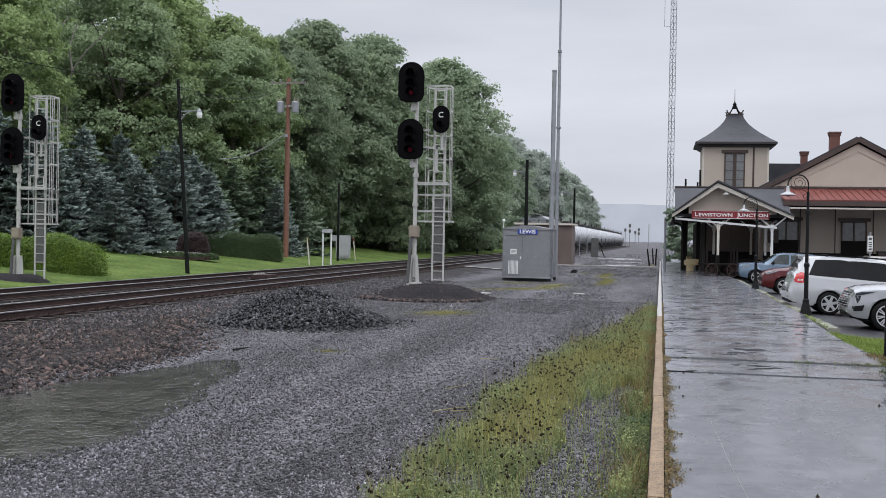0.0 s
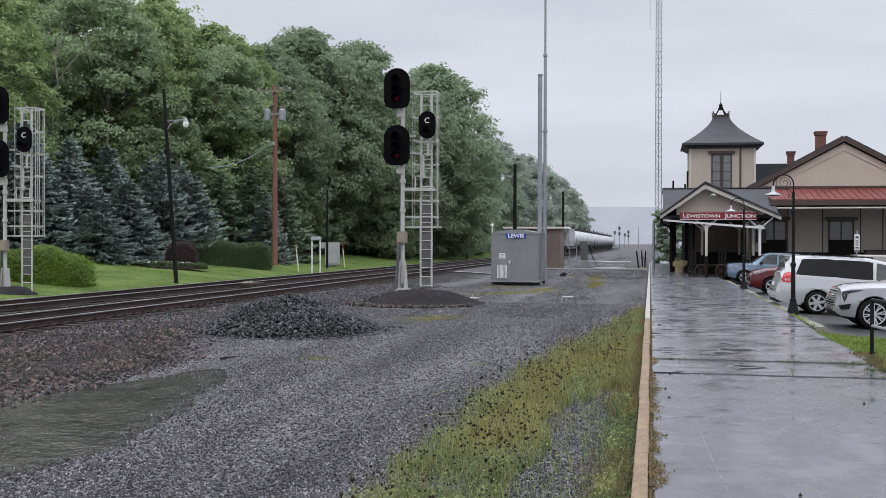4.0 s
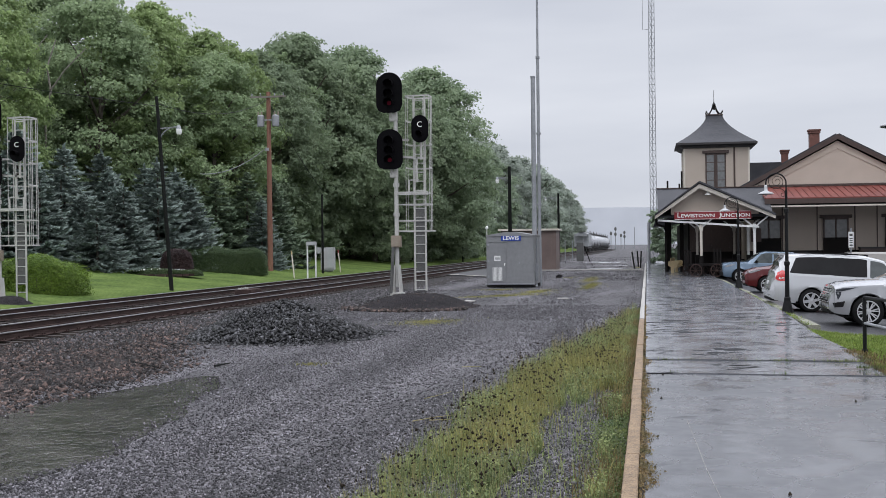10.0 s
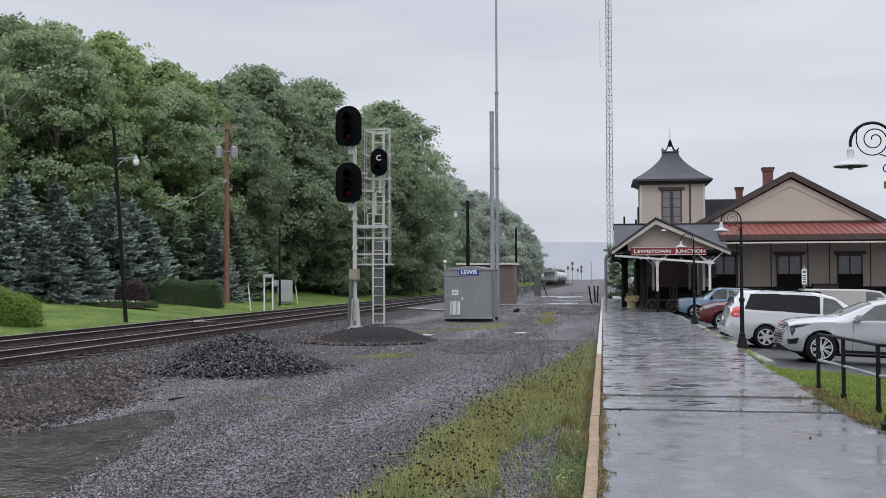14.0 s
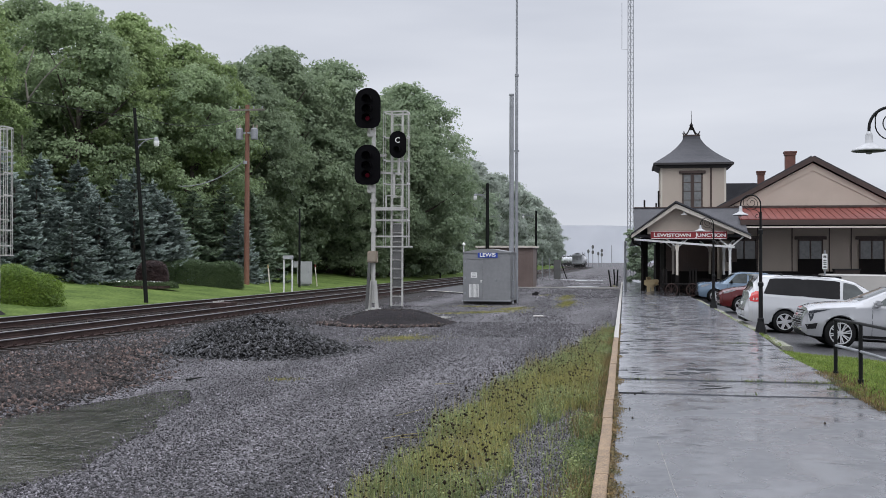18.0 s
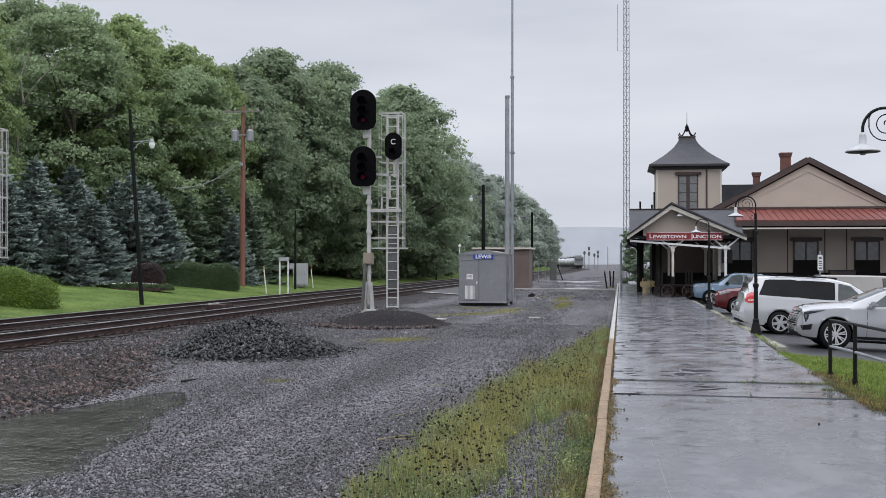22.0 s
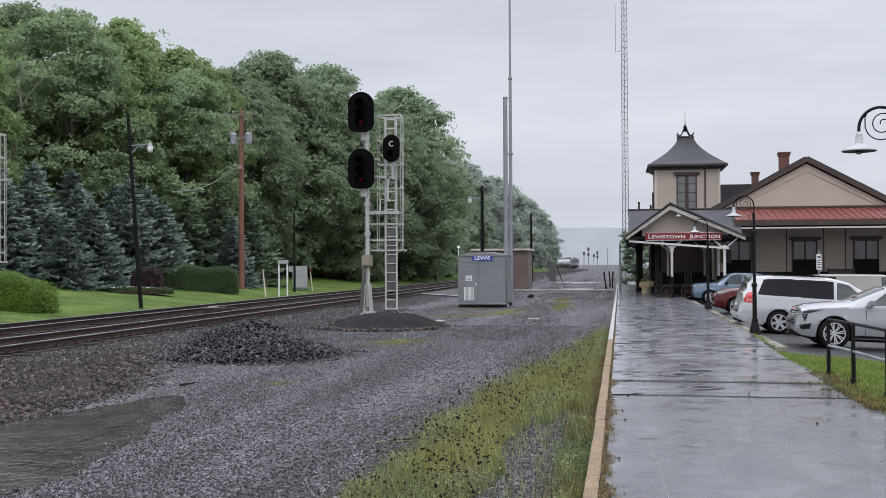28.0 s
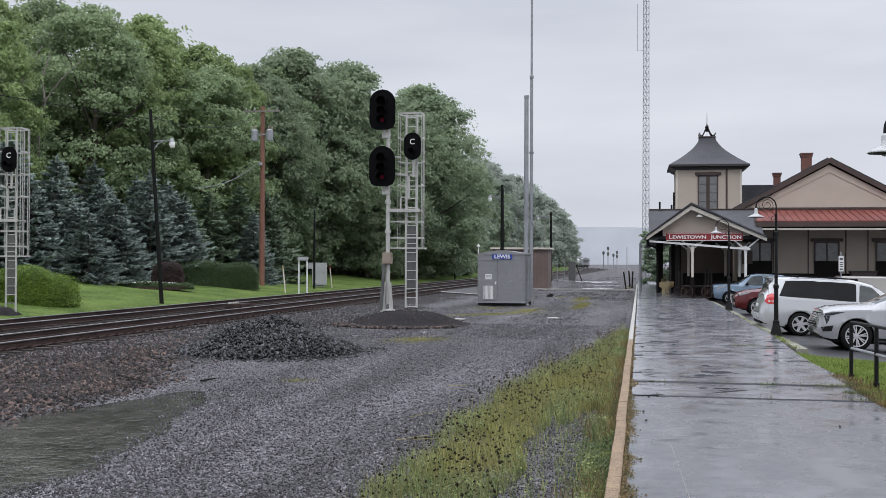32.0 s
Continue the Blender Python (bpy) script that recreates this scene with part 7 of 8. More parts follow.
VAN = dict(tint_from=2.4, w=1.98, wheel=0.345, wheels=(0.98, 4.05), spokes=6, spoke_w=0.24, split=(0.0,), flare=None, seams=(1.55, 2.46), handles=((2.2, 0.92), (2.62, 0.93)),
           stations=[(0.0, 0.40, 0.70, 0.72, 0.72, 0.60), (0.12, 0.28, 0.82, 0.86, 0.88, 0.74), (0.8, 0.24, 0.95, 1.02, 1.0, 0.84), (1.15, 0.24, 1.00, 1.12, 1.0, 0.86), (2.0, 0.24, 1.04, 1.62, 1.0, 0.78), (2.5, 0.24, 1.06, 1.73, 1.0, 0.76),
                     (3.8, 0.24, 1.10, 1.75, 1.0, 0.76), (4.86, 0.26, 1.13, 1.70, 1.0, 0.75), (5.00, 0.30, 1.12, 1.42, 0.99, 0.80), (5.12, 0.34, 1.04, 1.12, 0.97, 0.84), (5.20, 0.36, 0.84, 0.92, 0.94, 0.86), (5.25, 0.42, 0.62, 0.66, 0.90, 0.86)],
           windows=[((1.5, 2.0), (2.40, 2.38)), ((2.48, 2.48), (3.555, 3.555)), ((3.55, 3.55), (4.70, 4.52))],
           patches=[("tail_lamp", M_TAIL, [(4.76, 0.92), (4.73, 1.05), (4.79, 1.20), (4.92, 1.23), (5.05, 1.16), (5.10, 1.02), (5.14, 0.93), (4.95, 0.90)]), ("tail_lens", M_LETTER, [(4.86, 0.96), (4.86, 1.02), (5.00, 1.02), (5.02, 0.96)])],
           bits=[("roof_rack", M_TRIMBLK, [(2.7, s * 0.66 - 0.02, 1.745, 4.4, s * 0.66 + 0.02, 1.785) for s in (-1, 1)] + [(3.0, -0.66, 1.76, 3.06, 0.66, 1.80), (4.1, -0.66, 1.76, 4.16, 0.66, 1.80)]),
                 ("rear_bumper", M_CARSILVER, [(5.06, -0.92, 0.44, 5.30, 0.92, 0.66)]), ("bumper_valance", M_TRIMBLK, [(4.98, -0.86, 0.30, 5.22, 0.86, 0.44)]),
                 ("plate", M_LETTER, [(5.19, -0.16, 0.74, 5.24, 0.16, 0.88)]), ("roof_spoiler", M_CARSILVER, [(4.74, -0.66, 1.68, 5.04, 0.66, 1.725)]), ("wiper", M_TRIMBLK, [(5.09, -0.05, 1.14, 5.13, 0.35, 1.17)])],
           screens=[("windscreen", 1.25, 1.95), ("rear_window", 4.90, 5.10)])
SMALL = dict(SUV, w=1.84, wheel=0.35, wheels=(0.88, 3.55), spokes=5, spoke_w=0.11, split=(-0.16, 0.16), seams=(1.5, 2.54), handles=((2.3, 0.92),),
             stations=[(0.0, 0.40, 0.68, 0.74, 0.72, 0.60), (0.10, 0.28, 0.84, 0.90, 0.88, 0.74), (0.5, 0.25, 0.97, 1.03, 0.97, 0.82), (1.10, 0.25, 1.02, 1.12, 1.0, 0.86), (1.95, 0.25, 1.05, 1.57, 1.0, 0.75), (2.5, 0.25, 1.07, 1.66, 1.0, 0.72), (3.5, 0.25, 1.10, 1.64, 1.0, 0.70), (4.1, 0.28, 1.12, 1.52, 0.97, 0.68), (4.42, 0.4, 0.95, 1.08, 0.9, 0.7), (4.5, 0.5, 0.8, 0.9, 0.82, 0.7)],
             windows=[((1.5, 1.98), (2.5, 2.5)), ((2.56, 2.56), (3.4, 3.36)), ((3.46, 3.4), (4.1, 3.95))],
             patches=[("headlamp", M_HEADLAMP, [(0.12, 0.80), (0.16, 0.88), (0.42, 0.95), (0.66, 0.97), (0.45, 0.88), (0.22, 0.80)]), ("lower_cladding", M_TRIMBLK, [(1.32, 0.27), (1.32, 0.36), (2.2, 0.36), (3.1, 0.37), (3.1, 0.27)])],
             bits=[("grille", M_TRIMBLK, [(-0.02, -0.5, 0.50, 0.08, 0.5, 0.64)]), ("bumper", M_TRIMBLK, [(0.03, -0.7, 0.26, 0.3, 0.7, 0.42)]), ("fog_lamp", M_HEADLAMP, [(0.04, s * 0.62 - 0.07, 0.46, 0.14, s * 0.62 + 0.07, 0.56) for s in (-1, 1)]), ("mirror", M_TRIMBLK, [(1.62, -1.10, 1.04, 1.80, -0.90, 1.19), (1.62, 0.90, 1.04, 1.80, 1.10, 1.19)])],
             screens=[("windscreen", 1.18, 1.92)])
BOXY = dict(SMALL, stations=[(0.0, 0.44, 0.80, 0.92, 0.80, 0.70), (0.05, 0.32, 0.90, 1.00, 0.92, 0.80), (0.4, 0.28, 0.99, 1.06, 0.98, 0.85), (1.25, 0.28, 1.03, 1.11, 1.0, 0.88), (1.85, 0.28, 1.06, 1.60, 1.0, 0.80), (2.2, 0.28, 1.06, 1.69, 1.0, 0.79), (3.9, 0.28, 1.08, 1.70, 1.0, 0.79), (4.2, 0.3, 1.08, 1.62, 0.98, 0.78), (4.36, 0.4, 1.0, 1.1, 0.94, 0.8), (4.42, 0.5, 0.8, 0.9, 0.9, 0.8)],
            windows=[((1.55, 1.92), (2.5, 2.5)), ((2.58, 2.58), (3.3, 3.3)), ((3.38, 3.38), (4.1, 4.0))], screens=[("windscreen", 1.32, 1.83)], flare=M_TRIMBLK,
            bits=[("grille", M_TRIMBLK, [(-0.02, -0.40, 0.68, 0.06, 0.40, 0.88)]), ("bumper", M_TRIMBLK, [(-0.04, -0.8, 0.34, 0.2, 0.8, 0.54)]), ("round_headlamp", M_HEADLAMP, [(-0.01, s * 0.60 - 0.11, 0.70, 0.10, s * 0.60 + 0.11, 0.90) for s in (-1, 1)]), ("mirror", M_TRIMBLK, [(1.62, -1.10, 1.06, 1.78, -0.90, 1.22), (1.62, 0.90, 1.06, 1.78, 1.10, 1.22)]), ("roof_rail", M_TRIMBLK, [(2.2, s * 0.66 - 0.02, 1.70, 4.0, s * 0.66 + 0.02, 1.74) for s in (-1, 1)])])
PICK = dict(VAN, w=1.95, seams=(1.6, 2.7), handles=((2.4, 1.0),), stations=[(0.0, 0.5, 0.9, 0.92, 0.85, 0.7), (0.15, 0.4, 1.05, 1.10, 0.95, 0.8), (1.2, 0.4, 1.12, 1.2, 1.0, 0.86), (1.9, 0.4, 1.14, 1.72, 1.0, 0.76), (2.4, 0.4, 1.14, 1.80, 1.0, 0.76), (3.4, 0.4, 1.14, 1.82, 1.0, 0.80), (5.2, 0.4, 1.14, 1.84, 1.0, 0.82), (5.4, 0.42, 1.12, 1.60, 1.0, 0.82), (5.45, 0.5, 1.0, 1.2, 0.96, 0.82)],
            windows=[((1.6, 1.95), (2.6, 2.6)), ((4.5, 4.5), (5.1, 5.0))], bits=[("bumper", M_TRIMBLK, [(5.4, -0.85, 0.5, 5.55, 0.85, 0.7)])], patches=[("tail_lamp", M_TAIL, [(5.25, 0.85), (5.25, 1.05), (5.38, 1.05), (5.38, 0.85)])], screens=[("windscreen", 1.3, 1.85)])
TURN = 0.5


def park(name, near_wheel, wheel_x, spec, paint, label, flip=False):
    """Stand a car by the ground point of its near-side wheel."""
    a = radians(TURN + (180 if flip else 0))
    ly = -spec["w"] / 2 if not flip else spec["w"] / 2
    ox = near_wheel[0] - (wheel_x * math.cos(a) - ly * math.sin(a))
    oy = near_wheel[1] - (wheel_x * math.sin(a) + ly * math.cos(a))
    tilt = 2.6 if near_wheel[0] < 9 else 0.0
    z = float(lot_height(near_wheel[0], 0)) + math.sin(radians(tilt)) * wheel_x * (1 if not flip else -1)
    return car(name, pose(ox, oy, z, 0, tilt if not flip else -tilt, math.degrees(a)), spec, paint, label)


park("suv", (5.37, 29.3), 0.92, SUV, M_CARPEARL, "pearl silver sport utility car parked nose to the walk")
park("minivan", (4.8, 35.0), 4.05, VAN, M_CARSILVER, "silver minivan parked with its tail to the walk", True)
park("suv", (4.88, 48.4), 0.88, SMALL, M_CARRED, "dark red compact sport utility car")
park("suv", (4.74, 60.6), 0.88, BOXY, M_CARBLUE, "pale blue boxy sport utility car")
park("pickup", (12.9, 51.0), 1.0, PICK, M_CARBEIGE, "beige-grey pickup with a tall canopy over its bed", True)
park("suv", (9.8, 43.5), 0.88, SMALL, M_CARNAVY, "dark blue car behind the minivan")
park("suv", (13.5, 58.0), 0.88, SMALL, M_CARWHITE, "white car in the second row")


# ---- heaps, stones and plants ----
rng = np.random.default_rng(77)


def heap_height(x, y):
    x, y = np.asarray(x, float), np.asarray(y, float)
    a = np.sqrt(((x + 8.2) / 2.15) ** 2 + ((y - 24.6) / 2.4) ** 2)
    h = 0.80 * np.clip(1 - a, 0, 1) ** 0.85 * (1 + 0.12 * np.sin(3.1 * x + 1.0) * np.sin(2.3 * y))
    return yard_height(x, y) - 0.05 + h


def mound_height(x, y):
    x, y = np.asarray(x, float), np.asarray(y, float)
    a = np.sqrt(((x + 7.5) / 2.35) ** 2 + ((y - 36.6) / 2.9) ** 2)
    h = 0.50 * smooth_step(1.05, 0.2, a)
    return yard_height(x, y) - 0.05 + h


def mound2_height(x, y):
    a = np.sqrt(((np.asarray(x) + 23.0) / 1.9) ** 2 + ((np.asarray(y) - 36.7) / 1.6) ** 2)
    return -0.25 + 0.5 * smooth_step(1.0, 0.4, a)


tagged(sheet("cinder_mound", np.arange(-10.2, -4.9, 0.12), np.arange(33.4, 39.8, 0.15), mound_height, M_CINDER, "low black cinder mound round the signal base"), category="mound", kind="stuff")
tagged(sheet("cinder_mound", np.arange(-25.0, -20.9, 0.12), np.arange(35.0, 38.4, 0.15), mound2_height, M_CINDER, "low black cinder mound round the second signal base"), category="mound", kind="stuff")
tagged(sheet("gravel_heap", np.arange(-10.6, -5.8, 0.10), np.arange(22.0, 27.2, 0.12), heap_height, M_CINDER, "dumped heap of dark wet broken stone"), category="heap", kind="stuff")

n = 27000
px, py = rng.uniform(-10.6, -5.8, n), rng.uniform(22.0, 27.2, n)
keep = np.sqrt(((px + 8.2) / 2.15) ** 2 + ((py - 24.6) / 2.4) ** 2) < rng.uniform(0.85, 1.25, n)
px, py = px[keep], py[keep]
stones("heap_stones", np.stack([px, py, heap_height(px, py) + rng.uniform(-0.03, 0.06, len(px))], 1), (0.03, 0.085), M_DARKSTONE, rng, "dark wet broken stones of the heap", "stones")

n = 2600
px, py = rng.uniform(-9.9, -5.1, n), rng.uniform(33.6, 39.6, n)
keep = np.sqrt(((px + 7.5) / 2.35) ** 2 + ((py - 36.6) / 2.9) ** 2) < 0.97
px, py = px[keep], py[keep]
stones("mound_stones", np.stack([px, py, mound_height(px, py) + 0.005], 1), (0.012, 0.032), M_BALLAST, rng, "fine dark brown stones on the mound", "stones")
n = 2600
px, py = rng.uniform(-9.6, -5.6, n), 33.5 + np.abs(rng.normal(0, 0.45, n))
py = py + 0.25 * (px + 7.5) ** 2
stones("mound_edge_stones", np.stack([px, py, yard_height(px, py) + 0.02], 1), (0.04, 0.11), M_BALLAST, rng, "coarse brown stones at the mound's foot", "stones")
# yard stones: coarse near the tracks, finer on the trodden yard
n = 92000
px, py = rng.uniform(-13.2, -7.6, n), 12.5 + 38 * rng.uniform(0, 1, n) ** 1.3
edge = -8.15 - 1.9 * smooth_step(16.0, 25.0, py) + 0.2 * np.sin(py * 0.8)
keep = px < edge + rng.normal(0, 0.5, n)
px, py = px[keep], py[keep]
far = py + rng.normal(0, 3.6, len(px)) + 2.2 * np.sin(px * 1.3 + py * 0.5) > 24.0
for pick, mat, label in ((~far, M_BALLAST, "coarse rusty brown ballast stones"), (far, M_GREYBALLAST, "coarse dark grey ballast stones")):
    qx, qy = px[pick], py[pick]
    stones("ballast_stones", np.stack([qx, qy, yard_height(qx, qy) + 0.03 * smooth_step(-9.2, -10.8, qx)], 1), (0.03, 0.075), mat, rng, label, "stones")
n = 34000
px, py = rng.uniform(-20.6, -12.9, n), 19 + 46 * rng.uniform(0, 1, n) ** 1.2
stones("track_stones", np.stack([px, py, yard_height(px, py) + rng.uniform(0.0, 0.04, n) - 0.01 * (np.minimum(np.abs(px + 14.3), np.abs(px + 18.2)) < 1.42)], 1), (0.045, 0.095), M_BALLAST, rng, "dark wet ballast between the rails", "stones")
n = 190000
py = 7.5 + 29.8 * rng.uniform(0, 1, n) ** 1.8
px = -0.25 - np.minimum(10.8, 0.62 * py + 0.6) * rng.uniform(0, 1, n)
wet = hollow(px, py)
rut = 0.5 + 0.5 * np.sin(px * 2.3 + 0.5 * np.sin(py * 0.25)) * np.sin(px * 0.9 + 1.0)
keep = (rng.uniform(0, 1, n) > np.minimum(wet * 1.0 - 0.08, 0.88)) & (rng.uniform(0, 1, n) > 0.5 * rut)
px, py = px[keep], py[keep]
stones("yard_stones", np.stack([px, py, yard_height(px, py) + 0.004 + 0.008 * hollow(px, py)], 1), (0.010, 0.027), M_STONE, rng, "small wet grey crushed stones", "stones")

n = 46000
py = 30 + 60 * rng.uniform(0, 1, n) ** 1.4
px = -12.5 + 12.1 * rng.uniform(0, 1, n)
keep = np.sin(px * 1.6 + 0.4) + rng.normal(0, 0.9, n) > -0.2
px, py = px[keep], py[keep]
stones("far_yard_stones", np.stack([px, py, yard_height(px, py) + 0.006], 1), (0.018, 0.045), M_STONE, rng, "scattered wet grey stones of the yard", "stones")

n = 12000
py = 62 + 110 * rng.uniform(0, 1, n) ** 1.3
px = -11.0 + 10.6 * rng.uniform(0, 1, n)
keep = np.sin(px * 1.9 + 0.06 * py) + np.sin(py * 0.33 + px) + rng.normal(0, 0.9, n) > 0.2
px, py = px[keep], py[keep]
stones("rubble_stones", np.stack([px, py, yard_height(px, py)], 1), (0.04, 0.10), M_STONE, rng, "grey rubble scattered over the far yard", "stones")

# fallen sticks
for p in (((-9.35, 19.1), (-8.9, 18.45), (-8.08, 17.7)), ((-7.29, 18.2), (-7.2, 18.7))):
    bm = B()
    tube(bm, [(x, y, float(yard_height(x, y)) + 0.03) for x, y in p], 0.02, 6, 0.5)
    tagged(part("stick", bm, M_DARKPOLE, None, "dark wet stick lying on the gravel"), category="stick", group="fallen sticks")

# pale straws on the gravel and dark litter on the walk
for p in (((-2.62, 12.4), (-2.42, 12.75), (-2.2, 12.98)), ((-2.85, 14.25), (-2.72, 14.7), (-2.64, 15.05)), ((-2.45, 12.5), (-2.2, 12.62)), ((-3.0, 18.15), (-2.7, 18.28))):
    bm = B()
    tube(bm, [(x, y, float(yard_height(x, y)) + 0.03) for x, y in p], 0.006, 5, 0.6)
    tagged(part("straw", bm, M_WEED, None, "pale dry straw lying on the gravel"), category="straw", group="fallen straws")
for x, y in ((0.12, 14.52), (0.15, 13.67), (1.01, 8.54), (0.2, 16.1), (2.35, 13.6)):
    bm = B()
    lathe(bm, [(0.004, 0.0), (0.013, 0.002), (0.016, 0.008), (0.009, 0.014), (0.003, 0.026)], 7, (x, y, 0.001))
    tagged(part("dead_leaf", bm, M_SEED, None, "dark curled dead leaf on the wet walk"), category="leaf", group="litter on the walk")

# standing water
bm = B()
slab(bm, [(-6.6 - 0.05 * q + 2.4 * math.cos(a), 12.0 + 6.2 * math.sin(a)) for a in np.linspace(0, 2 * math.pi, 49)[:-1] for q in (6.2 * math.sin(a),)], "z", -0.26, -0.186)
tagged(part("puddle", bm, M_PUDDLE, None, "shallow muddy rain puddle in the yard", kind="structure"), category="water")
for cx, cy, rx, ry in ((-3.3, 91.5, 1.2, 2.6), (-3.9, 124, 1.5, 6), (-2.9, 104, 1.1, 1.6), (-6.1, 127, 0.9, 4)):
    bm = B()
    slab(bm, [(cx + rx * (1 + 0.2 * math.sin(3 * a)) * math.cos(a), cy + ry * (1 + 0.2 * math.sin(2 * a + 1)) * math.sin(a)) for a in np.linspace(0, 2 * math.pi, 25)[:-1]], "z", -0.3, -0.118)
    tagged(part("puddle", bm, M_POOL, None, "bright rain puddle on the far yard, sky sheen in its colour", kind="structure"), category="water")


def blades(name, px, py, pz, h, w, mat, label, category, lean=0.35, parent=None):
    """Bent grass blades of two faces each."""
    n = len(px)
    a, ln = rng.uniform(0, 2 * math.pi, n), rng.uniform(0.05, lean, n)
    dx, dy = np.cos(a), np.sin(a)
    hh = rng.uniform(*h, n)
    ww = rng.uniform(*w, n)
    b = np.stack([px, py, pz], 1)
    side = np.stack([-dy * ww, dx * ww, 0 * ww], 1)
    mid = b + np.stack([dx * hh * ln * 0.3, dy * hh * ln * 0.3, hh * 0.55], 1)
    tip = b + np.stack([dx * hh * ln, dy * hh * ln, hh], 1)
    v = np.stack([b - side, b + side, mid + side * 0.8, mid - side * 0.8, tip + side * 0.15, tip - side * 0.15], 1)
    f = np.array([(0, 1, 2, 3), (3, 2, 4, 5)])[None] + (np.arange(n) * 6)[:, None, None]
    return fast_mesh(name, v.reshape(-1, 3), f.reshape(-1, 4), mat, parent, label, category), tip


def weed_inside(x, y):
    """The weedy strip along the kerb, wide near and narrowing away."""
    left = np.interp(y, [7, 9.7, 14, 19.5, 27, 33.5, 36], [-2.3, -2.15, -2.15, -1.85, -1.0, -0.45, -0.36])
    return (x > left + 0.09 * np.sin(y * 1.7) + 0.07 * np.sin(y * 4.3 + 1)) & (x < -0.24)


n = 105000
py = 7.5 + 28.5 * rng.uniform(0, 1, n) ** 1.35
px = rng.uniform(-2.6, -0.33, n)
clump = np.sin(px * 5.1 + 1.3 * np.sin(py * 2.2)) + np.sin(py * 3.7 + px * 2.0) + rng.normal(0, 0.9, n)
bare = (px > -1.12 + 0.1 * np.sin(py * 1.9)) & (px < -0.42 + 0.08 * np.sin(py * 2.7)) & (py < 15 + 0.8 * np.sin(px * 9))
keep = weed_inside(px - np.abs(rng.normal(0, 0.28, n)) + 0.12, py) & ~(bare & (rng.uniform(0, 1, n) < 0.93)) & (clump > -0.9)
px, py = px[keep], py[keep]
tall = 0.55 + 0.45 * np.sin(px * 2.7 + 0.8) * np.sin(py * 1.1)
gold = np.exp(-((px + 1.55 - 0.03 * (py - 13)) / 0.42) ** 2) * smooth_step(9.6, 11.5, py) * smooth_step(22, 17, py) + 0.95 * np.exp(-((px + 0.62) / 0.34) ** 2) * smooth_step(13.6, 15.5, py) * smooth_step(26, 21, py) + 0.22 * np.sin(px * 3.1 + 2 * np.sin(py * 0.9)) + rng.normal(0, 0.28, len(px)) > 0.53
blades("weed_grass", px[~gold], py[~gold], yard_height(px[~gold], py[~gold]) - 0.01, (0.04, 0.21), (0.0016, 0.0042), M_WEEDLEAF, "rough green weed grass along the kerb", "weeds", 0.9)
blades("weed_grass", px[gold], py[gold], yard_height(px[gold], py[gold]) - 0.01, (0.08, 0.28), (0.0016, 0.0040), M_YELLOWWEED, "yellowing upright weed grass along the kerb", "weeds", 0.5)
k = rng.permutation(len(px))[:60000]
lp = np.stack([px[k], py[k], yard_height(px[k], py[k]) + rng.uniform(0.01, 0.23, len(k)) * (0.4 + 0.6 * tall[k])], 1)
v, f = leaf_cards(lp, np.tile([0.0, -0.3, 0.9], (len(k), 1)), rng, (0.006, 0.017))
fast_mesh("weed_foliage", v, f, M_WEEDLEAF, None, "small grey-green leaves of the weeds", "weeds")
n = 8500
py = 7.5 + 25 * rng.uniform(0, 1, n) ** 1.2
px = rng.uniform(-2.6, -0.5, n)
keep = weed_inside(px, py) & ~((px > -1.1) & (py < 15)) & (np.sin(px * 4 + py * 1.3) + rng.normal(0, 0.8, n) > -0.6)
px, py = px[keep], py[keep]
_, tips = blades("weed_stalks", px, py, yard_height(px, py) - 0.01, (0.17, 0.40), (0.0012, 0.0026), M_WEED, "straw-coloured knapweed stalks", "weeds", 0.3)
stones("seed_heads", tips[::2], (0.014, 0.026), M_SEED, rng, "dark dried knapweed seed heads", "weeds")
n = 46000
px, py = -0.22 - np.abs(rng.normal(0, 0.17, n)), 7.5 + 27 * rng.uniform(0, 1, n) ** 1.5
mass = 0.5 + 0.5 * np.sin(py * 2.1 + 0.7 * np.sin(py * 0.9)) * np.cos(px * 6)
keep = rng.uniform(0, 1, n) < (0.35 + 0.65 * mass) * (1 - 0.6 * smooth_step(14, 16, py) * smooth_step(26, 22, py))
px, py, mass = px[keep], py[keep], mass[keep]
lp = np.stack([px, py, yard_height(np.minimum(px, -0.24), py) + rng.uniform(0, 1, len(px)) * (0.03 + 0.13 * mass)], 1)
v, f = leaf_cards(lp, np.tile([0.0, -0.25, 0.9], (len(px), 1)), rng, (0.006, 0.015))
fast_mesh("kerb_weeds", v, f, M_KERBWEED, None, "low green weeds against the kerb", "weeds")
n = 9000
px, py = -0.22 - np.abs(rng.normal(0, 0.2, n)), rng.uniform(7.5, 34, n)
keep = np.sin(py * 1.4 + 1) + 1.2 * smooth_step(14, 16, py) * smooth_step(26, 22, py) + rng.normal(0, 0.5, n) > 0.4
px, py = px[keep], py[keep]
blades("kerb_dry_weeds", px, py, yard_height(px, py), (0.06, 0.2), (0.002, 0.004), M_DRY, "brown dry weeds against the kerb", "weeds", 0.8)
n = 24000
py = 7 + 27 * rng.uniform(0, 1, n) ** 1.3
mass = np.array([noise.noise(Vector((0.0, y * 1.15, 3.0))) + 0.6 * noise.noise(Vector((7.0, y * 3.7, 0.0))) for y in py])
mass = np.clip(0.28 + 0.95 * mass, 0.0, 1.0)
keep = rng.uniform(0, 1, n) < 0.14 + mass
py, mass, n = py[keep], mass[keep], int(keep.sum())
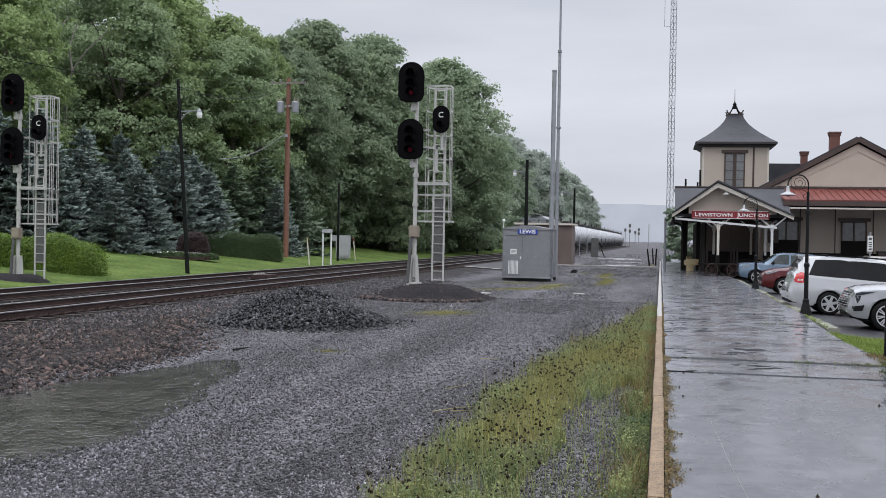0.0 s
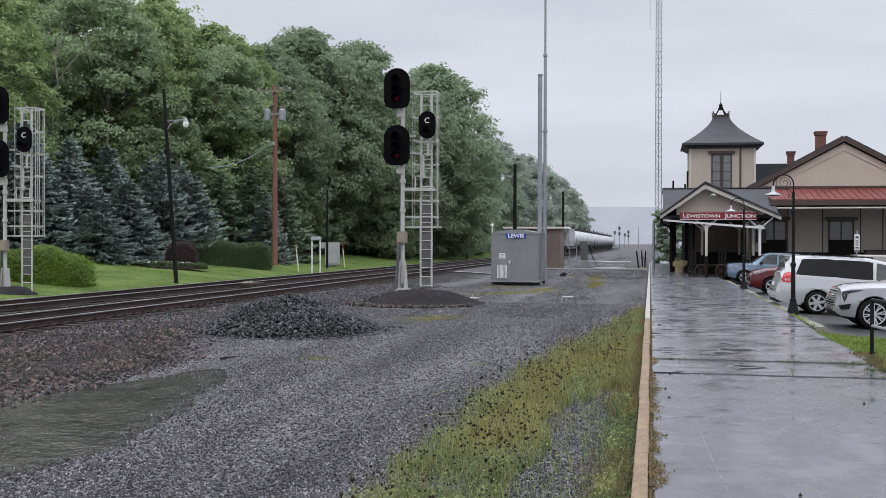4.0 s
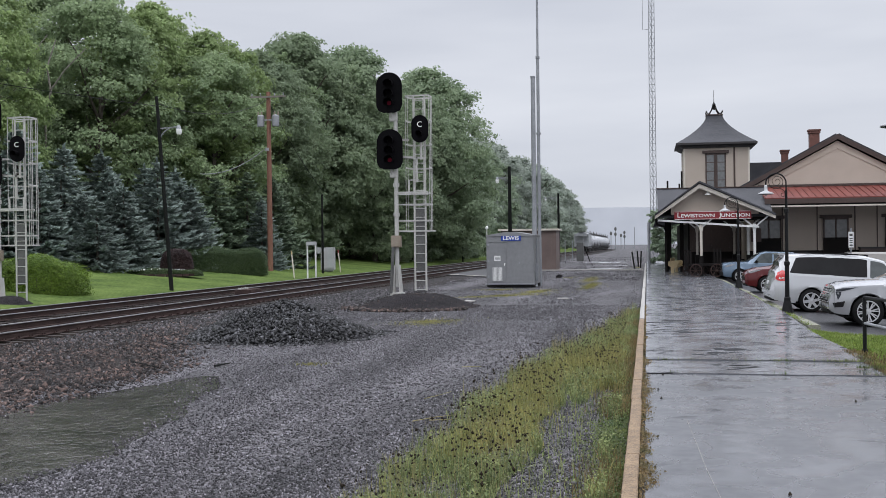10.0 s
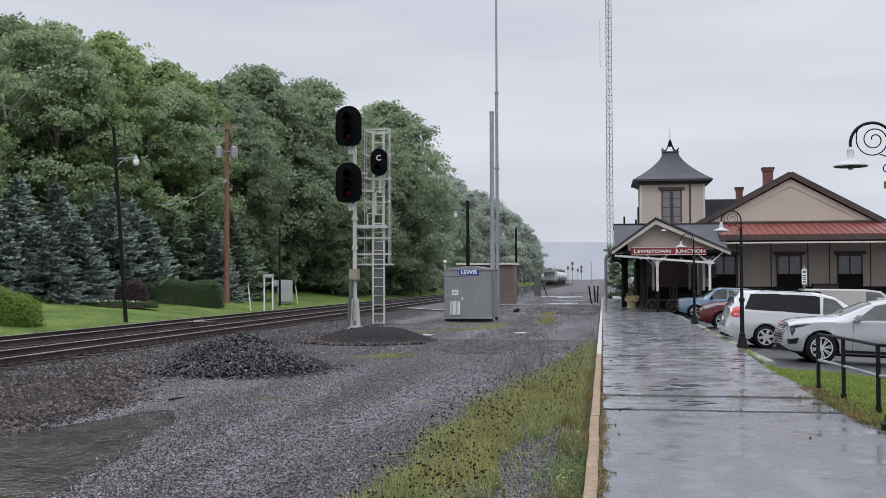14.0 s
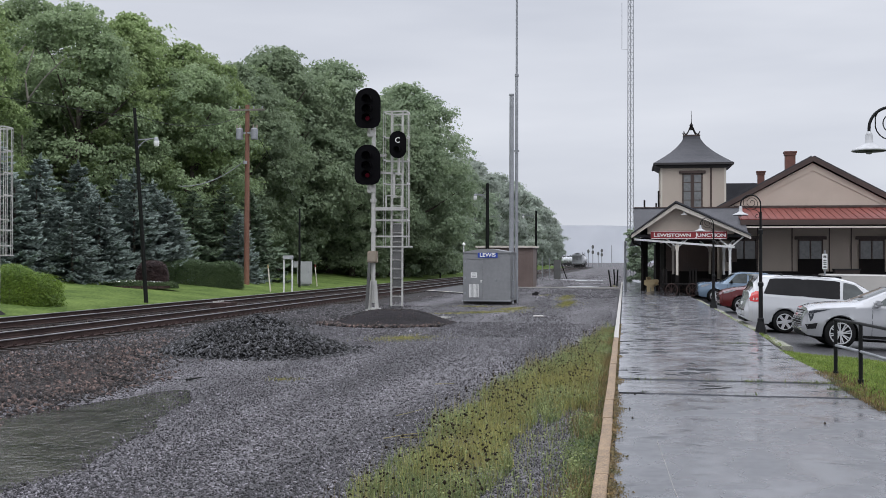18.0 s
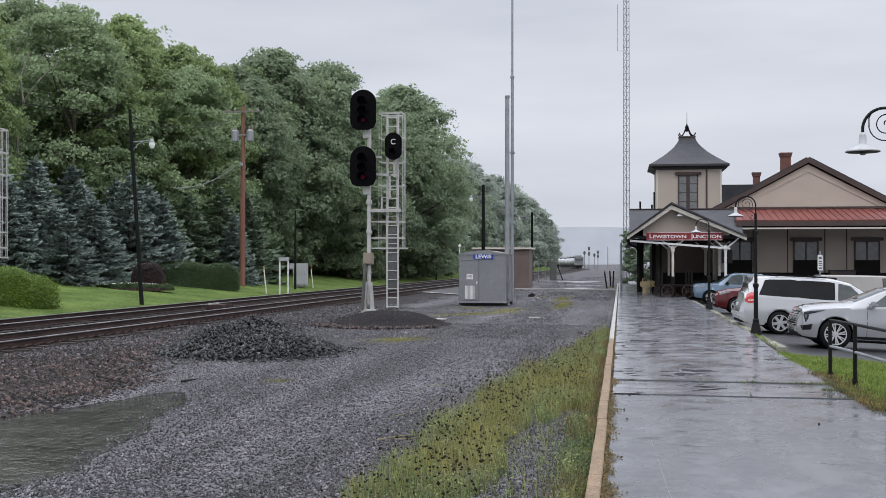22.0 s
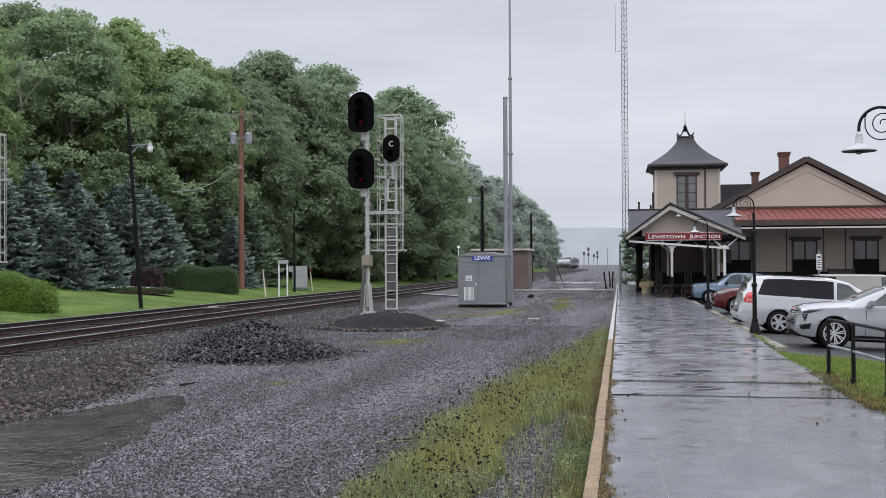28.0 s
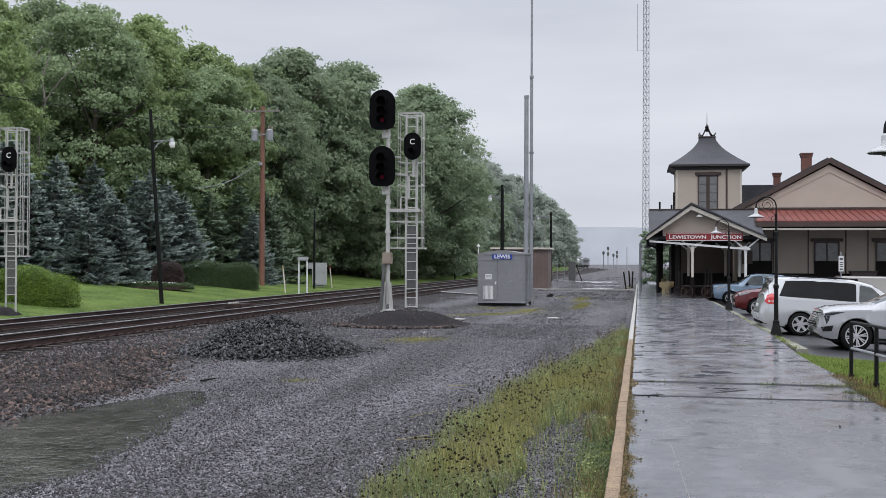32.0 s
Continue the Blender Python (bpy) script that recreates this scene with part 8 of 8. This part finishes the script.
px = -0.078 + np.minimum(np.abs(rng.normal(0, 0.09, n)), 0.21) * (0.2 + mass)
lp = np.stack([px, py, 0.002 + 0.05 * rng.uniform(0, 1, n) * mass * np.exp(-px * 9)], 1)
v, f = leaf_cards(lp, np.tile([0.0, -0.4, 0.8], (n, 1)), rng, (0.004, 0.013))
fast_mesh("kerb_grass", v, f, M_DRY, None, "brown and green growth in the kerb joint", "grass")
for cx, cy, rx, ry, cnt in ((-5.75, 29.2, 0.9, 1.2, 2600), (-4.9, 45.5, 1.3, 1.6, 1200), (-2.6, 55.7, 0.5, 3.5, 1200), (-5.75, 18.7, 0.35, 0.3, 220), (-4.4, 48.8, 0.9, 2.0, 700), (-0.8, 97, 0.5, 7, 700), (-3.2, 64, 0.42, 5.0, 5200), (-6.6, 50.5, 1.2, 1.0, 1500), (-4.6, 68, 0.8, 2.4, 400), (-6.6, 43.4, 0.8, 0.7, 1400), (-5.7, 44.6, 0.7, 0.8, 2200), (-4.7, 47.6, 0.6, 1.3, 1800), (-2.72, 54.5, 0.30, 4.2, 6500)):
    r, a = np.abs(rng.normal(0, 0.62, cnt)), rng.uniform(0, 2 * math.pi, cnt)
    px, py = cx + rx * r * np.cos(a), cy + ry * r * np.sin(a)
    blades("grass_patch", px, py, yard_height(px, py), (0.012, 0.045), (0.0025, 0.006), M_YELLOWWEED, "thin yellow-green grass patch in the gravel", "grass", 0.9)
# verge grass and tufts in the walk's joints
n = 60000
px, py = rng.uniform(3.28, 6.4, n), rng.uniform(12.5, 25.3, n)
px = np.where(py < 15, np.maximum(px, 3.7), px)
blades("verge_grass", px, py, verge_height(px, py), (0.02, 0.06), (0.003, 0.006), M_GRASS, "short mown grass of the verge", "grass", 0.8)
for y, x0, x1, cnt in ((18.0, 1.9, 3.3, 420), (18.0, 0.1, 1.9, 90), (16.2, 0.05, 0.5, 60), (16.2, 1.4, 1.9, 40), (16.2, 2.6, 3.3, 130), (17.1, 2.95, 3.3, 160), (22.1, 2.2, 3.3, 60), (26.4, 2.0, 3.4, 160)):
    px = rng.uniform(x0, x1, cnt) ** 1.0
    keep = np.sin(px * 5 + y) + rng.normal(0, 0.5, cnt) > -0.2
    px = px[keep]
    py = y - 0.16 * (px + 0.14) / 3.5 + rng.normal(0, 0.03, len(px))
    blades("joint_grass", px, py, 0 * px + 0.028, (0.02, 0.065), (0.002, 0.005), M_KERBWEED, "thin grass tufts in a walk joint", "grass", 1.0)
n = 5000
px, py = rng.normal(3.60, 0.06, n), rng.uniform(26.5, 58, n)
keep = np.sin(py * 1.3) + rng.normal(0, 0.8, n) > -0.3
px, py = px[keep], py[keep]
blades("kerb_strip_grass", px, py, 0 * px - 0.03, (0.015, 0.06), (0.003, 0.007), M_GRASS, "mossy grass along the car park kerb", "grass", 0.9)
n = 2200
py = rng.uniform(14.8, 19.8, n)
px = 3.2 + np.abs(rng.normal(0, 0.22, n))
blades("verge_edge_grass", px, py, 0.0 * px + 0.01, (0.02, 0.07), (0.003, 0.008), M_DRY, "brown dry grass at the verge's edge", "grass", 1.0)


# ---- the train ----
TRACK_X = -14.3


def bogie(parent, y):
    bm = B()
    for s in (-1, 1):
        box(bm, s * 0.98 - 0.06, y - 1.25, 0.32, s * 0.98 + 0.06, y + 1.25, 0.62, 0.03)
    box(bm, -0.98, y - 0.22, 0.42, 0.98, y + 0.22, 0.72, 0.03)
    frame_part = part("bogie", bm, M_UNDER, parent)
    for yy in (y - 0.88, y + 0.88):
        bm = B()
        cyl(bm, (-0.82, yy, 0.42), (0.82, yy, 0.42), 0.09, 0.09, 8)
        for s in (-1, 1):
            cyl(bm, (s * 0.70, yy, 0.42), (s * 0.82, yy, 0.42), 0.42, 0.42, 16)
        part("wheelset", bm, M_UNDER, frame_part)


def tank_car():
    t = thing("tank_car", pose(0, 0, 0), "white railway tank car with black running gear", "train car", "cars of the departing train")
    bm = B()
    lathe(bm, [(0.0, -7.9), (0.9, -7.78), (1.38, -7.45), (1.5, -7.0), (1.5, 7.0), (1.38, 7.45), (0.9, 7.78), (0.0, 7.9)], 28)
    bm.transform(Matrix.Translation((0, 0, 2.62)) @ Matrix.Rotation(radians(90), 4, "X"))
    part("tank", bm, M_TANK, t, smooth=True)
    for y in (-4.7, 0, 4.7):
        bm = B()
        lathe(bm, [(1.505, y - 0.06), (1.53, y - 0.06), (1.53, y + 0.06), (1.505, y + 0.06)], 28, caps=False)
        bm.transform(Matrix.Translation((0, 0, 2.62)) @ Matrix.Rotation(radians(90), 4, "X"))
        part("hoop", bm, M_GUARD, t)
    bm = B()
    lathe(bm, [(0.5, 4.0), (0.5, 4.5), (0.4, 4.6)], 16)
    box(bm, -0.7, -1.6, 4.18, 0.7, 1.6, 4.24)
    for x in (-0.7, 0.7):
        for y in (-1.6, -0.5, 0.5, 1.6):
            box(bm, x - 0.03, y - 0.03, 4.2, x + 0.03, y + 0.03, 5.0)
        box(bm, x - 0.03, -1.6, 4.96, x + 0.03, 1.6, 5.02)
    part("top_platform", bm, M_UNDER, t)
    bm = B()
    for s in (-1, 1):
        box(bm, -1.45, s * 7.0 - 1.2, 0.85, 1.45, s * 7.0 + 1.2, 1.15)
    box(bm, -0.25, -8.6, 0.8, 0.25, 8.6, 1.05)
    for s in (-1, 1):
        for x in (-1.4, 1.4):
            box(bm, x - 0.03, s * 8.1 - 0.03, 1.1, x + 0.03, s * 8.1 + 0.03, 2.2)
    part("sill", bm, M_UNDER, t)
    for y in (-6.2, 6.2):
        bogie(t, y)
    return t


def hopper_car():
    t = thing("hopper_car", pose(0, 0, 0), "grey covered hopper car at the train's tail", "train car", "cars of the departing train")
    bm = B()
    slab(bm, [(-1.5, 1.35), (1.5, 1.35), (1.6, 2.2), (1.55, 3.9), (0.75, 4.45), (-0.75, 4.45), (-1.55, 3.9), (-1.6, 2.2)], "y", -6.6, 6.6)
    part("body", bm, M_TANKGREY, t)
    bm = B()
    for y in (-8.0, 8.0):
        box(bm, -1.5, y - 0.05, 3.6, 1.5, y + 0.05, 4.1)
        for x in (-1.45, -0.5, 0.5, 1.45):
            box(bm, x - 0.06, y - 0.05, 1.0, x + 0.06, y + 0.05, 4.0)
    box(bm, -1.55, -8.1, 3.95, 1.55, 8.1, 4.05)
    part("end_frame", bm, M_TANKGREY, t)
    bm = B()
    box(bm, -1.5, -8.2, 0.85, 1.5, 8.2, 1.12)
    for y in (-3.6, 0, 3.6):
        slab(bm, [(-1.4, 1.3), (1.4, 1.3), (0.5, 0.5), (-0.5, 0.5)], "y", y - 1.2, y + 1.2)
    part("underframe", bm, M_UNDER, t)
    bm = B()
    box(bm, -0.5, -8.0, 4.5, 0.5, 8.0, 4.56)
    part("roof_walk", bm, M_UNDER, t)
    for y in (-6.6, 6.6):
        bogie(t, y)
    return t


TAIL_0, SPEED, PITCH = 127.0, 12.3, 17.6
TRAIN = [hopper_car(), tank_car()]
for k in range(2, 26):
    TRAIN.append(copy_thing(TRAIN[1], pose(0, 0, 0)))


def on_line(y):
    """A car's pose on the curved track."""
    slope = float(line_shift(y + 1.0) - line_shift(y - 1.0)) / 2
    return pose(TRACK_X + float(line_shift(y)), y, RAIL_TOP, 0, 0, -math.degrees(math.atan(slope)))


def motions():
    for k, c in enumerate(TRAIN):
        start = TAIL_0 + 8.2 + PITCH * k
        walk(c, [(t, on_line(start + SPEED * t)) for t in np.arange(0.0, 32.1, 2.0).tolist()])


motions()
